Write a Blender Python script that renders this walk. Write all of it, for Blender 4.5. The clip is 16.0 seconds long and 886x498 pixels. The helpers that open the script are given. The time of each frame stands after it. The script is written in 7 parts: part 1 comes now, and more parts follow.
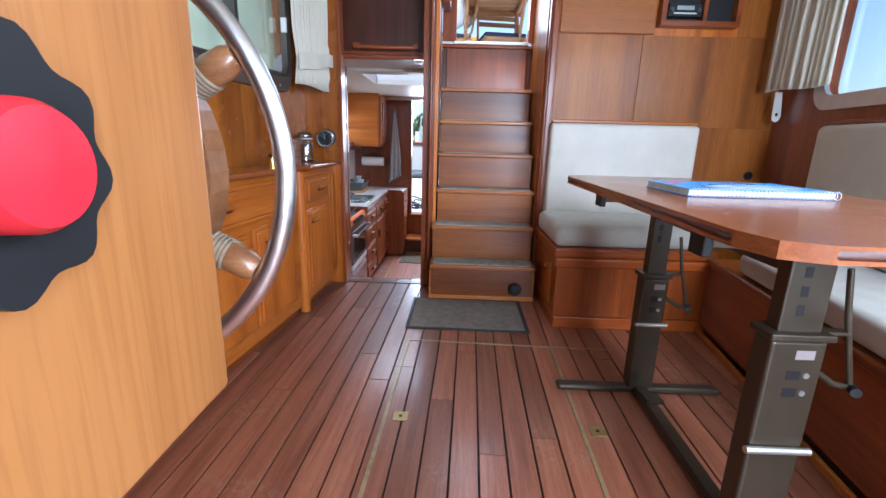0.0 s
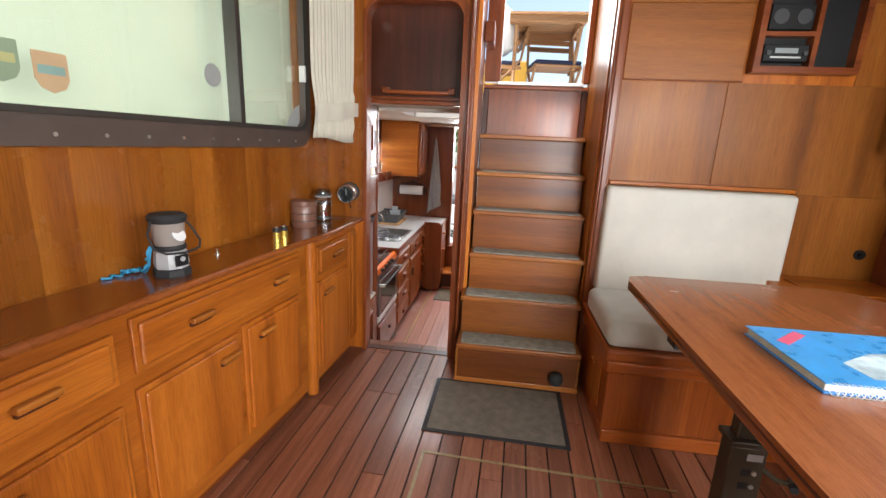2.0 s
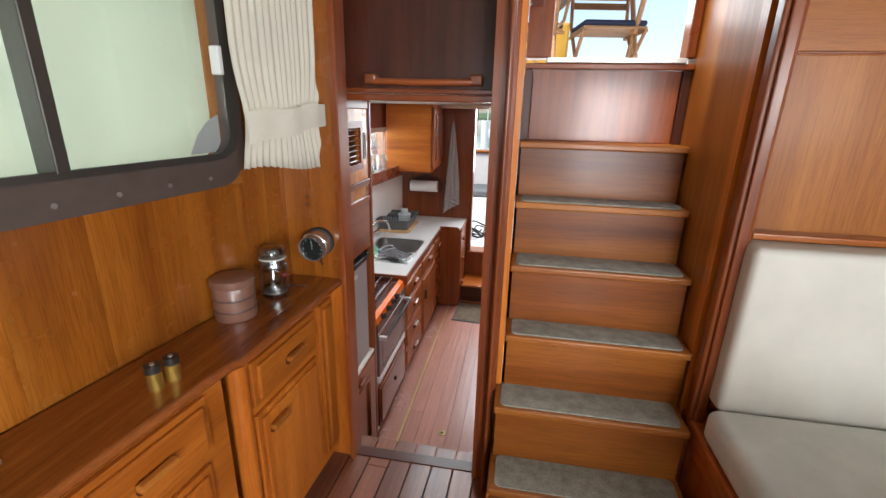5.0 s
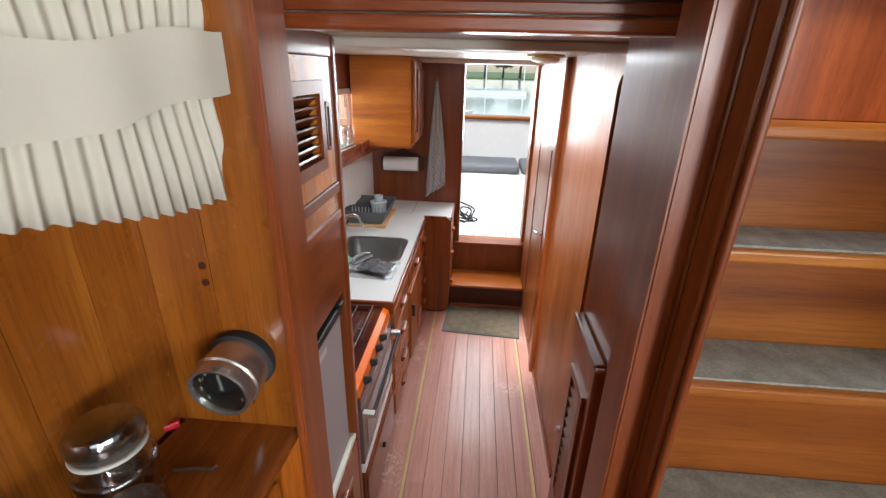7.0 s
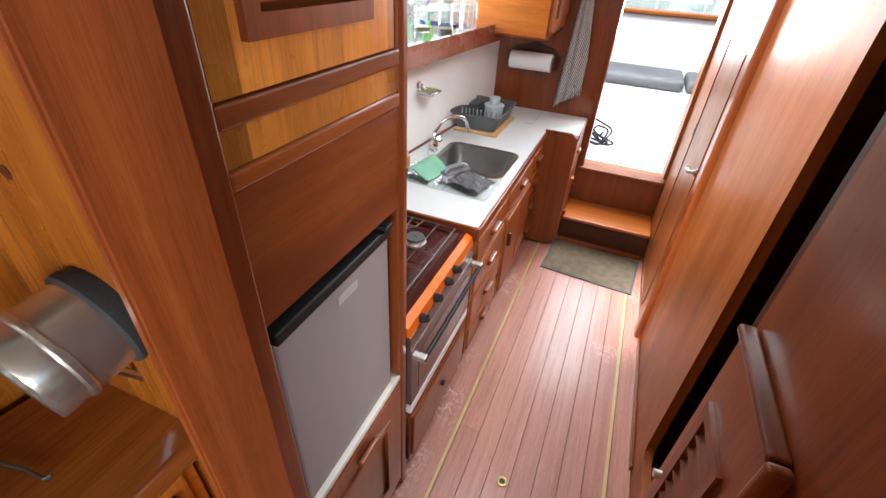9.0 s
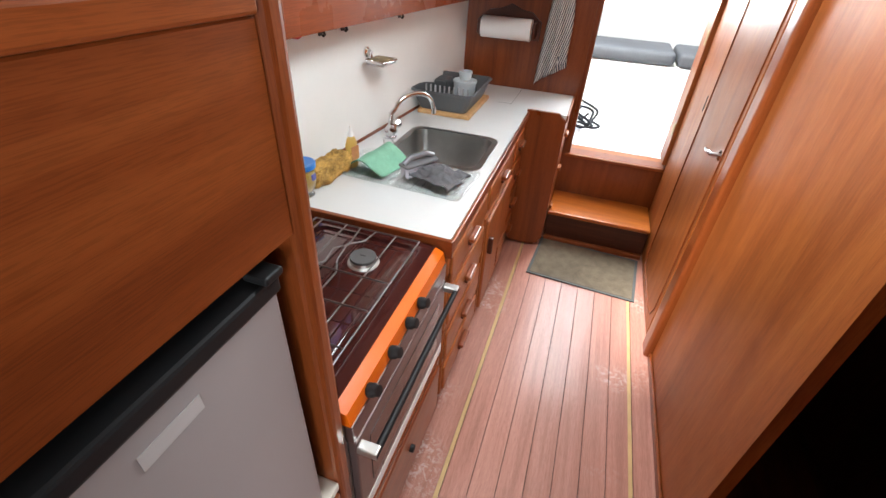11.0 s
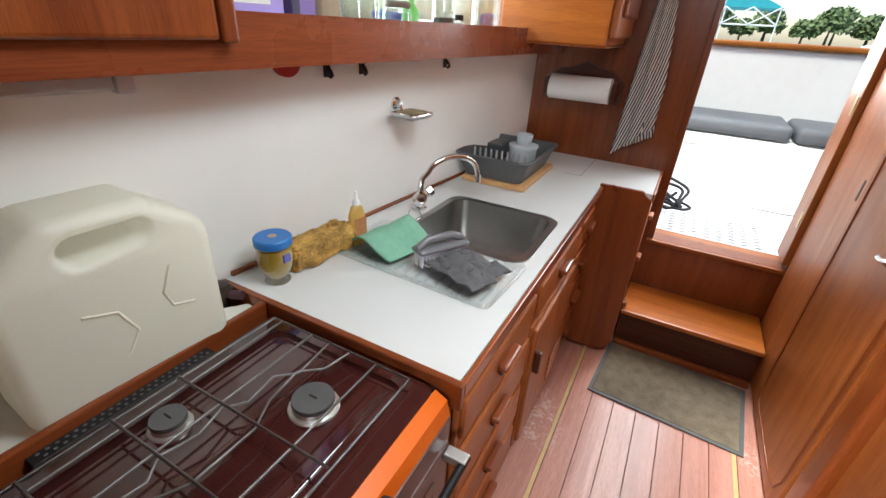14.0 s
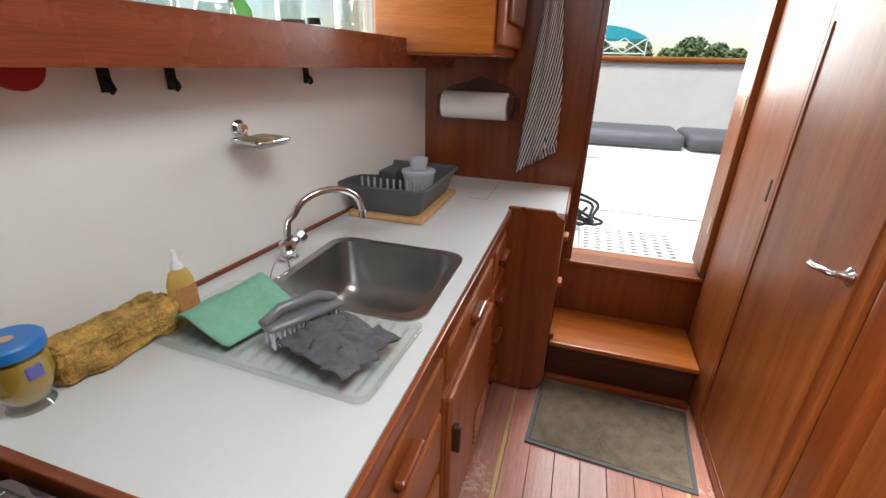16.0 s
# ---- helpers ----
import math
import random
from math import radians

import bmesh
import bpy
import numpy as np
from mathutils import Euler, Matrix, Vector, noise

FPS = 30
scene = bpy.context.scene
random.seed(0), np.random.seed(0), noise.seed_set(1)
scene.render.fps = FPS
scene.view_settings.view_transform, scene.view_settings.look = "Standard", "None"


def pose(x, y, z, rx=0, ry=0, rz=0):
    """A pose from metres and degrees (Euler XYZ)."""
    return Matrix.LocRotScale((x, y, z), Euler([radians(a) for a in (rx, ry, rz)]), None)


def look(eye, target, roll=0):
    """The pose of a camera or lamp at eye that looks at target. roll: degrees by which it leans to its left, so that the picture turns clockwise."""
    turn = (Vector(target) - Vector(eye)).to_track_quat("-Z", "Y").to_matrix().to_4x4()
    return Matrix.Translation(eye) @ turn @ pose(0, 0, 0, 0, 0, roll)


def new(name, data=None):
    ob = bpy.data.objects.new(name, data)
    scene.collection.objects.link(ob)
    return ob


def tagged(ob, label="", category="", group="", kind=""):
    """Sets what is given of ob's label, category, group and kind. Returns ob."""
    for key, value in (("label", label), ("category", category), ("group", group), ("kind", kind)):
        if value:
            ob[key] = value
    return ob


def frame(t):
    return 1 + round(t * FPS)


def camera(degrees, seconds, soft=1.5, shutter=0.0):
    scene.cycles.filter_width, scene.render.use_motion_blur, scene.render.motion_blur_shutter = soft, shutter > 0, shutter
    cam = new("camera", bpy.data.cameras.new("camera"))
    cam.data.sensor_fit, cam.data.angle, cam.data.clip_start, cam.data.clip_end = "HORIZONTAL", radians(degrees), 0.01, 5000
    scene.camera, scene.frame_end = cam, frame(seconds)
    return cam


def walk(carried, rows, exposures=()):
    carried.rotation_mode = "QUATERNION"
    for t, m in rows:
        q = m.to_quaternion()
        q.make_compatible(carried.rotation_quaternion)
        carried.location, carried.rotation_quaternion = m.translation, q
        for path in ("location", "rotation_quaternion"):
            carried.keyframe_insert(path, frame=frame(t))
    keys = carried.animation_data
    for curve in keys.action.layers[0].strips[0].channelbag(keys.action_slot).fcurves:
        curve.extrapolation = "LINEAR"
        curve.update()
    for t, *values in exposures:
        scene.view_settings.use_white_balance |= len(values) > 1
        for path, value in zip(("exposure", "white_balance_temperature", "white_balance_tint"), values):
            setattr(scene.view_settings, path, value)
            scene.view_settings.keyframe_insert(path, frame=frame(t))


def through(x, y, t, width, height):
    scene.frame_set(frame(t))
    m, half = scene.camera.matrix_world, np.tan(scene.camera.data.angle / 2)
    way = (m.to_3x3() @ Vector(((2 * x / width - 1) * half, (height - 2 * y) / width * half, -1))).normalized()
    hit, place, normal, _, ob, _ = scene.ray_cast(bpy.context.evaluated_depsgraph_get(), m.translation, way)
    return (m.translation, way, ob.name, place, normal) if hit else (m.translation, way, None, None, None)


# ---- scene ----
cam = camera(91.1, 16.0)
METRES, EYE, TILT, LEAN, TURN = 5.5, 0.88, -13.0, 0.0, 0.0
PATH = [
    (0, (0.12, -0.084, 0.906), (0.086, 1.855, 0.416), 1.6),
    (0.5, (0.134, 0.065, 0.973), (0.103, 2.005, 0.489), 1.5),
    (1, (0.157, 0.17, 1.022), (0.041, 2.114, 0.567), 1.5),
    (1.5, (0.152, 0.257, 1.106), (-0.055, 2.193, 0.648), 1.8),
    (2, (0.161, 0.321, 1.169), (-0.078, 2.25, 0.697), 2.6),
    (2.5, (0.175, 0.451, 1.282), (-0.114, 2.367, 0.785), 3.1),
    (3, (0.209, 0.519, 1.393), (-0.092, 2.429, 0.879), 3.3),
    (3.5, (0.245, 0.67, 1.393), (-0.097, 2.566, 0.857), 2.9),
    (4, (0.238, 0.862, 1.377), (-0.127, 2.746, 0.815), 2.3),
    (4.2, (0.199, 0.927, 1.361), (-0.163, 2.81, 0.793), 2.2),
    (6.3, (-0.21, 1.77, 1.329), (-0.384, 3.633, 0.622), 0.9),
    (6.5, (-0.251, 1.856, 1.332), (-0.405, 3.716, 0.611), 1.1),
    (7, (-0.287, 2.03, 1.314), (-0.42, 3.873, 0.548), 1.5),
    (7.5, (-0.25, 2.189, 1.297), (-0.527, 3.988, 0.469), 2.0),
    (8, (-0.216, 2.274, 1.261), (-0.666, 3.982, 0.324), 3.0),
    (8.5, (-0.226, 2.33, 1.224), (-0.788, 3.937, 0.176), 3.6),
    (9, (-0.257, 2.406, 1.176), (-0.846, 3.947, 0.045), 3.6),
    (9.2, (-0.273, 2.453, 1.156), (-0.858, 3.983, 0.007), 3.2),
    (11.3, (-0.38, 2.905, 0.972), (-0.849, 4.471, -0.179), 3.6),
    (11.5, (-0.382, 2.965, 0.97), (-0.872, 4.529, -0.176), 3.6),
    (12, (-0.383, 3.028, 0.948), (-0.931, 4.576, -0.194), 3.6),
    (12.5, (-0.391, 3.084, 0.923), (-1.006, 4.63, -0.187), 3.7),
    (13, (-0.433, 3.143, 0.893), (-1.106, 4.694, -0.177), 4.0),
    (13.5, (-0.444, 3.221, 0.883), (-1.191, 4.787, -0.111), 3.9),
    (14, (-0.43, 3.274, 0.851), (-1.239, 4.852, -0.074), 3.5),
    (14.5, (-0.419, 3.299, 0.841), (-1.234, 4.909, -0.021), 3.4),
    (15, (-0.448, 3.399, 0.777), (-1.215, 5.054, -0.043), 3.1),
    (15.5, (-0.469, 3.468, 0.778), (-1.156, 5.165, -0.026), 2.3),
    (16, (-0.442, 3.566, 0.776), (-0.973, 5.326, -0.012), 1.6),
]
walk(cam, [(t, look(eye, target, roll)) for t, eye, target, roll in PATH], exposures=((0.0, 0.8, 5250, 8), (0.5, 0.72, 5150, 8), (1.0, 0.78, 6100, 9), (2.0, 0.8, 6600, 9), (3.5, 0.75, 6500, 8), (6.5, 0.78, 6300, 7), (8.0, 1.05, 6300, 7), (9.0, 1.35, 6250, 7), (11.5, 1.22, 6350, 5), (13.0, 1.05, 6300, 4), (14.5, 0.87, 6300, 4), (15.5, 0.7, 6400, 5), (16.0, 0.64, 6400, 5)))

# ---- world, sun and light ----
world = bpy.data.worlds.new("sky")
scene.world = world
world.use_nodes = True
wn = world.node_tree.nodes
sky = wn.new("ShaderNodeTexSky")
sky.sky_type, sky.sun_disc = "NISHITA", False
sky.sun_elevation, sky.sun_rotation = radians(64), radians(35)
sky.dust_density, sky.air_density = 1.5, 1.0
wn["Background"].inputs["Strength"].default_value = 0.12
world.node_tree.links.new(sky.outputs["Color"], wn["Background"].inputs["Color"])
sun = new("sun", bpy.data.lights.new("sun", "SUN"))
sun.data.energy, sun.data.angle, sun.data.color = 3.4, radians(12), (1.0, 0.97, 0.92)
sun.rotation_euler = (radians(26), 0, radians(-35))


def sky_lamp(name, place, target, w, h, watts):
    """An area lamp of that size that stands in for daylight at an opening."""
    d = bpy.data.lights.new(name, "AREA")
    d.shape, d.size, d.size_y, d.energy, d.color = "RECTANGLE", w, h, watts, (0.93, 0.97, 1.0)
    ob = new(name, d)
    ob.matrix_world = look(place, target)
    return ob


sky_lamp("daylight_windscreen", (0.05, -1.18, 1.55), (0.45, 2.0, 0.7), 1.2, 0.6, 5)
# added fill lamp for the saloon floor, at an assumed opening behind the camera
sky_lamp("daylight_door", (1.0, -1.18, 0.95), (0.75, 0.9, 0.0), 0.5, 1.6, 50)
sky_lamp("daylight_starboard", (1.50, 0.15, 1.46), (0.0, 0.6, 0.75), 2.0, 0.55, 29)
sky_lamp("daylight_port", (-2.0, 0.9, 1.75), (1.0, 0.7, 1.35), 4.2, 1.6, 27)
sky_lamp("daylight_hatch", (0.32, 3.3, 1.95), (0.32, 2.4, 0.8), 0.5, 0.7, 4)
sky_lamp("daylight_exit", (-0.16, 5.95, 1.05), (-0.22, 4.5, -0.55), 0.5, 1.1, 18)
sky_lamp("daylight_galley_window", (-1.42, 4.75, 1.0), (0.1, 4.5, 0.2), 1.0, 0.42, 5.8)
# added fill lamp below the galley ceiling; no skylight is known there
sky_lamp("daylight_skylight", (-0.35, 3.9, 1.37), (-0.35, 3.9, -0.5), 0.5, 0.6, 7.5)

# ---- tools ----
from mathutils.geometry import tessellate_polygon


def part(name, bm, material, parent=None, label="", smooth=None):
    """Links a bmesh as one mesh object under a thing or part."""
    me = bpy.data.meshes.new(name)
    bmesh.ops.recalc_face_normals(bm, faces=bm.faces[:])
    if smooth is not None:
        for f in bm.faces:
            f.smooth = True
    bm.to_mesh(me)
    bm.free()
    if smooth is not None:
        me.set_sharp_from_angle(angle=radians(smooth))
    me.materials.append(material)
    ob = new(name, me)
    if parent is not None:
        ob.parent = parent
    if label:
        ob["label"] = label
    return ob


def thing(name, label, category, m=None, group=""):
    e = new(name)
    e.empty_display_size = 0.05
    if m is not None:
        e.matrix_world = m
    return tagged(e, label, category, group)


def solid(name, bm, material, label, category, m=None, smooth=None, group=""):
    """A thing that is one mesh."""
    ob = part(name, bm, material, None, "", smooth)
    if m is not None:
        ob.matrix_world = m
    return tagged(ob, label, category, group)


def structure(name, bm, material, label, category, smooth=None):
    return tagged(part(name, bm, material, None, "", smooth), label, category, "", "structure")


def box(bm, a, b, bevel=0.0, seg=2):
    """A box between two corners."""
    lo = [min(p, q) for p, q in zip(a, b)]
    hi = [max(p, q) for p, q in zip(a, b)]
    r = bmesh.ops.create_cube(bm, size=1.0)
    bmesh.ops.scale(bm, vec=[h - l for l, h in zip(lo, hi)], verts=r["verts"])
    bmesh.ops.translate(bm, vec=[(h + l) / 2 for l, h in zip(lo, hi)], verts=r["verts"])
    if bevel > 0:
        edges = list({e for v in r["verts"] for e in v.link_edges})
        bmesh.ops.bevel(bm, geom=edges, offset=bevel, segments=seg, affect="EDGES", profile=0.5)
    return bm


def B(a, b, bevel=0.0, seg=2):
    return box(bmesh.new(), a, b, bevel, seg)


def cyl(bm, p, q, r, r2=None, n=16):
    p, q = Vector(p), Vector(q)
    d = q - p
    m = Matrix.Translation((p + q) / 2) @ d.to_track_quat("Z", "Y").to_matrix().to_4x4()
    bmesh.ops.create_cone(bm, cap_ends=True, segments=n, radius1=r, radius2=r if r2 is None else r2, depth=d.length, matrix=m)
    return bm


def C(p, q, r, r2=None, n=16):
    return cyl(bmesh.new(), p, q, r, r2, n)


def lathe(bm, profile, n=24, m=None):
    """A body turned about z from (radius, height) pairs."""
    rings = []
    for r, z in profile:
        rings.append([bm.verts.new((max(r, 0.0002) * math.cos(2 * math.pi * k / n), max(r, 0.0002) * math.sin(2 * math.pi * k / n), z)) for k in range(n)])
    for a, b in zip(rings, rings[1:]):
        for k in range(n):
            bm.faces.new((a[k], a[(k + 1) % n], b[(k + 1) % n], b[k]))
    bm.faces.new(rings[0][::-1])
    bm.faces.new(rings[-1])
    if m is not None:
        bmesh.ops.transform(bm, matrix=m, verts=[v for r in rings for v in r])
    return bm


def L(profile, n=24, m=None):
    return lathe(bmesh.new(), profile, n, m)


def tube(bm, pts, r, n=8, closed=False):
    """A round bar along points."""
    pts = [Vector(p) for p in pts]
    k = len(pts)
    rings, side = [], None
    for i, p in enumerate(pts):
        a = pts[i - 1] if (i or closed) else p
        b = pts[(i + 1) % k] if (i < k - 1 or closed) else p
        d = (b - a).normalized()
        if side is None:
            side = d.orthogonal().normalized()
        side = (side - d * side.dot(d)).normalized()
        up = d.cross(side)
        rings.append([bm.verts.new(p + r * (math.cos(2 * math.pi * j / n) * side + math.sin(2 * math.pi * j / n) * up)) for j in range(n)])
    for i in range(k if closed else k - 1):
        a, b = rings[i], rings[(i + 1) % k]
        if closed and i == k - 1:
            off = min(range(n), key=lambda s: (b[s].co - a[0].co).length)
            b = b[off:] + b[:off]
        for j in range(n):
            bm.faces.new((a[j], a[(j + 1) % n], b[(j + 1) % n], b[j]))
    if not closed:
        bm.faces.new(rings[0][::-1])
        bm.faces.new(rings[-1])
    return bm


def T(pts, r, n=8, closed=False):
    return tube(bmesh.new(), pts, r, n, closed)


def arc(c, r, a0, a1, n=8):
    return [(c[0] + r * math.cos(radians(a0 + (a1 - a0) * i / n)), c[1] + r * math.sin(radians(a0 + (a1 - a0) * i / n))) for i in range(n + 1)]


def rounded(x0, x1, z0, z1, r, corners="abcd", n=6):
    """Outline of a rectangle with rounded corners: a lower left, b lower right, c upper right, d upper left."""
    out = []
    for key, c, a in (("a", (x0, z0), 180), ("b", (x1, z0), 270), ("c", (x1, z1), 0), ("d", (x0, z1), 90)):
        if key in corners:
            cx = c[0] + (r if c[0] == x0 else -r)
            cz = c[1] + (r if c[1] == z0 else -r)
            out += arc((cx, cz), r, a, a + 90, n)
        else:
            out.append(c)
    return out


def slab(bm, outline, holes, d0, d1, axis="y"):
    """A plate of an outline (two coordinates) with holes, between d0 and d1 on the third axis."""
    put = {"y": lambda p, d: (p[0], d, p[1]), "x": lambda p, d: (d, p[0], p[1]), "z": lambda p, d: (p[0], p[1], d)}[axis]
    loops = [outline] + list(holes)
    flat = [p for l in loops for p in l]
    tris = tessellate_polygon([[Vector((p[0], p[1], 0)) for p in l] for l in loops])
    va = [bm.verts.new(put(p, d0)) for p in flat]
    vb = [bm.verts.new(put(p, d1)) for p in flat]
    for t in tris:
        try:
            bm.faces.new([va[i] for i in t])
            bm.faces.new([vb[i] for i in t][::-1])
        except ValueError:
            pass
    base = 0
    for l in loops:
        k = len(l)
        for i in range(k):
            j = (i + 1) % k
            bm.faces.new((va[base + i], va[base + j], vb[base + j], vb[base + i]))
        base += k
    return bm


def S(outline, holes, d0, d1, axis="y"):
    return slab(bmesh.new(), outline, holes, d0, d1, axis)


def rect(x0, x1, z0, z1):
    return [(x0, z0), (x1, z0), (x1, z1), (x0, z1)]


def panel_door(name, x0, x1, z0, z1, y, t, mat, parent, label="", bevel=0.008):
    """A lipped door or drawer front with a stepped, rounded rim, in the plane y, proud towards -y by t."""
    bm = B((x0, y, z0), (x1, y - t * 0.55, z1), 0.002, 1)
    box(bm, (x0 + 0.015, y - t * 0.4, z0 + 0.015), (x1 - 0.015, y - t, z1 - 0.015), min(bevel, t * 0.42), 3)
    return part(name, bm, mat, parent, label)


def wood_pull(x, z, y, w, parent, mat, h=0.022, depth=0.022):
    """A turned-over wooden bar pull, its shade built as a dark strip below."""
    bm = B((x - w / 2, y - depth * 0.3, z - h * 0.15), (x + w / 2, y - depth, z + h / 2), 0.005, 3)
    hd = part("handle", bm, mat, parent)
    part("finger_gap", B((x - w / 2 + 0.004, y, z - h * 0.6), (x + w / 2 - 0.004, y - depth * 0.5, z - h * 0.155), 0.002, 1), darkm["x"], parent)
    return hd

# ---- materials ----
def nodes_of(name):
    m = bpy.data.materials.new(name)
    m.use_nodes = True
    nt = m.node_tree
    return m, nt, nt.nodes["Principled BSDF"]


def add(nt, kind, **values):
    n = nt.nodes.new(kind)
    for k, v in values.items():
        n.inputs[k.replace("_", " ")].default_value = v
    return n


def mix_rgb(nt, blend="MIX"):
    n = nt.nodes.new("ShaderNodeMix")
    n.data_type, n.blend_type = "RGBA", blend
    return n


def ramp(nt, stops):
    n = nt.nodes.new("ShaderNodeValToRGB")
    cr = n.color_ramp
    while len(cr.elements) < len(stops):
        cr.elements.new(0.5)
    for e, (p, c) in zip(cr.elements, stops):
        e.position, e.color = p, (*c, 1)
    return n


def wood(name, dark, mid, light, axis="z", rough=0.28, coat=0.35, grain=34.0, bump=0.06, spread=0.35, worn=0.0, fig=0.45, pore=0.35):
    """Varnished wood with grain along an axis of the object, figure at two scales and a little change from piece to piece."""
    m, nt, p = nodes_of(name)
    ln = nt.links.new
    tc = nt.nodes.new("ShaderNodeTexCoord")
    info = nt.nodes.new("ShaderNodeObjectInfo")
    off = nt.nodes.new("ShaderNodeVectorMath")
    off.operation = "MULTIPLY_ADD"
    off.inputs[1].default_value = (7.3, 5.1, 9.7)
    ln(info.outputs["Random"], off.inputs[0])
    ln(tc.outputs["Object"], off.inputs[2])

    def stretched(k, along):
        mp = nt.nodes.new("ShaderNodeMapping")
        s = [k, k, k]
        s["xyz".index(axis)] = along
        mp.inputs["Scale"].default_value = s
        ln(off.outputs[0], mp.inputs["Vector"])
        return mp

    fine = add(nt, "ShaderNodeTexNoise", Scale=1.0, Detail=6.0, Roughness=0.62, Distortion=0.6)
    ln(stretched(grain, grain * 0.035).outputs[0], fine.inputs["Vector"])
    broad = add(nt, "ShaderNodeTexNoise", Scale=1.0, Detail=3.0, Roughness=0.55, Distortion=1.2)
    ln(stretched(grain * 0.22, grain * 0.018).outputs[0], broad.inputs["Vector"])
    pores = add(nt, "ShaderNodeTexNoise", Scale=1.0, Detail=2.0, Roughness=0.7)
    ln(stretched(grain * 14, grain * 0.5).outputs[0], pores.inputs["Vector"])
    both = nt.nodes.new("ShaderNodeMath")
    both.operation = "MULTIPLY_ADD"
    both.inputs[1].default_value = 1 - fig
    half = nt.nodes.new("ShaderNodeMath")
    half.operation = "MULTIPLY"
    half.inputs[1].default_value = fig
    ln(broad.outputs["Fac"], half.inputs[0])
    ln(fine.outputs["Fac"], both.inputs[0])
    ln(half.outputs[0], both.inputs[2])
    cr = ramp(nt, [(0.30, dark), (0.5, mid), (0.72, light)])
    ln(both.outputs[0], cr.inputs["Fac"])
    dk = mix_rgb(nt, "MULTIPLY")
    dk.inputs["Factor"].default_value = pore
    pr = ramp(nt, [(0.42, (0.45, 0.38, 0.33)), (0.52, (1, 1, 1))])
    ln(pores.outputs["Fac"], pr.inputs["Fac"])
    ln(cr.outputs["Color"], dk.inputs["A"])
    ln(pr.outputs["Color"], dk.inputs["B"])
    hsv = nt.nodes.new("ShaderNodeHueSaturation")
    mr = nt.nodes.new("ShaderNodeMapRange")
    mr.inputs["To Min"].default_value, mr.inputs["To Max"].default_value = 1 - spread / 2, 1 + spread / 2
    ln(info.outputs["Random"], mr.inputs["Value"])
    ln(mr.outputs["Result"], hsv.inputs["Value"])
    ln(dk.outputs["Result"], hsv.inputs["Color"])
    ln(hsv.outputs["Color"], p.inputs["Base Color"])
    smear = add(nt, "ShaderNodeTexNoise", Scale=6.0, Detail=4.0, Roughness=0.6)
    ln(tc.outputs["Object"], smear.inputs["Vector"])
    rr = nt.nodes.new("ShaderNodeMapRange")
    rr.inputs["To Min"].default_value, rr.inputs["To Max"].default_value = max(rough - 0.1, 0.05), rough + 0.14 + worn
    ln(smear.outputs["Fac"], rr.inputs["Value"])
    ln(rr.outputs["Result"], p.inputs["Roughness"])
    p.inputs["Coat Weight"].default_value = coat
    p.inputs["Coat Roughness"].default_value = 0.16
    p.inputs["Specular IOR Level"].default_value = 0.36
    bp = nt.nodes.new("ShaderNodeBump")
    bp.inputs["Strength"].default_value, bp.inputs["Distance"].default_value = bump, 0.004
    ln(both.outputs[0], bp.inputs["Height"])
    ln(bp.outputs["Normal"], p.inputs["Normal"])
    return m


def plain(name, color, rough=0.5, metal=0.0, var=0.12, scale=14.0, bump=0.0, bscale=120.0, coat=0.0, spec=0.5, sheen=0.0):
    """Paint, plastic, metal or cloth: a colour with mottling at two scales and fine relief."""
    m, nt, p = nodes_of(name)
    ln = nt.links.new
    tc = nt.nodes.new("ShaderNodeTexCoord")
    n1 = add(nt, "ShaderNodeTexNoise", Scale=scale, Detail=5.0, Roughness=0.6)
    n2 = add(nt, "ShaderNodeTexNoise", Scale=scale * 0.17, Detail=2.0, Roughness=0.5)
    ln(tc.outputs["Object"], n1.inputs["Vector"])
    ln(tc.outputs["Object"], n2.inputs["Vector"])
    av = nt.nodes.new("ShaderNodeMath")
    av.operation = "ADD"
    ln(n1.outputs["Fac"], av.inputs[0])
    ln(n2.outputs["Fac"], av.inputs[1])
    cr = ramp(nt, [(0.35, [c * (1 - var) for c in color]), (0.65, [min(c * (1 + var * 0.6), 1) for c in color])])
    hf = nt.nodes.new("ShaderNodeMath")
    hf.operation = "MULTIPLY"
    hf.inputs[1].default_value = 0.5
    ln(av.outputs[0], hf.inputs[0])
    ln(hf.outputs[0], cr.inputs["Fac"])
    ln(cr.outputs["Color"], p.inputs["Base Color"])
    mr = nt.nodes.new("ShaderNodeMapRange")
    mr.inputs["To Min"].default_value, mr.inputs["To Max"].default_value = max(rough - (0.03 if metal > 0.5 else 0.08), 0.03), min(rough + (0.03 if metal > 0.5 else 0.1), 1)
    ln(n1.outputs["Fac"], mr.inputs["Value"])
    ln(mr.outputs["Result"], p.inputs["Roughness"])
    p.inputs["Metallic"].default_value = metal
    p.inputs["Coat Weight"].default_value = coat
    p.inputs["Specular IOR Level"].default_value = spec
    p.inputs["Sheen Weight"].default_value = sheen
    if bump:
        nb = add(nt, "ShaderNodeTexNoise", Scale=bscale, Detail=3.0, Roughness=0.6)
        ln(tc.outputs["Object"], nb.inputs["Vector"])
        bp = nt.nodes.new("ShaderNodeBump")
        bp.inputs["Strength"].default_value, bp.inputs["Distance"].default_value = bump, 0.003
        ln(nb.outputs["Fac"], bp.inputs["Height"])
        ln(bp.outputs["Normal"], p.inputs["Normal"])
    return m


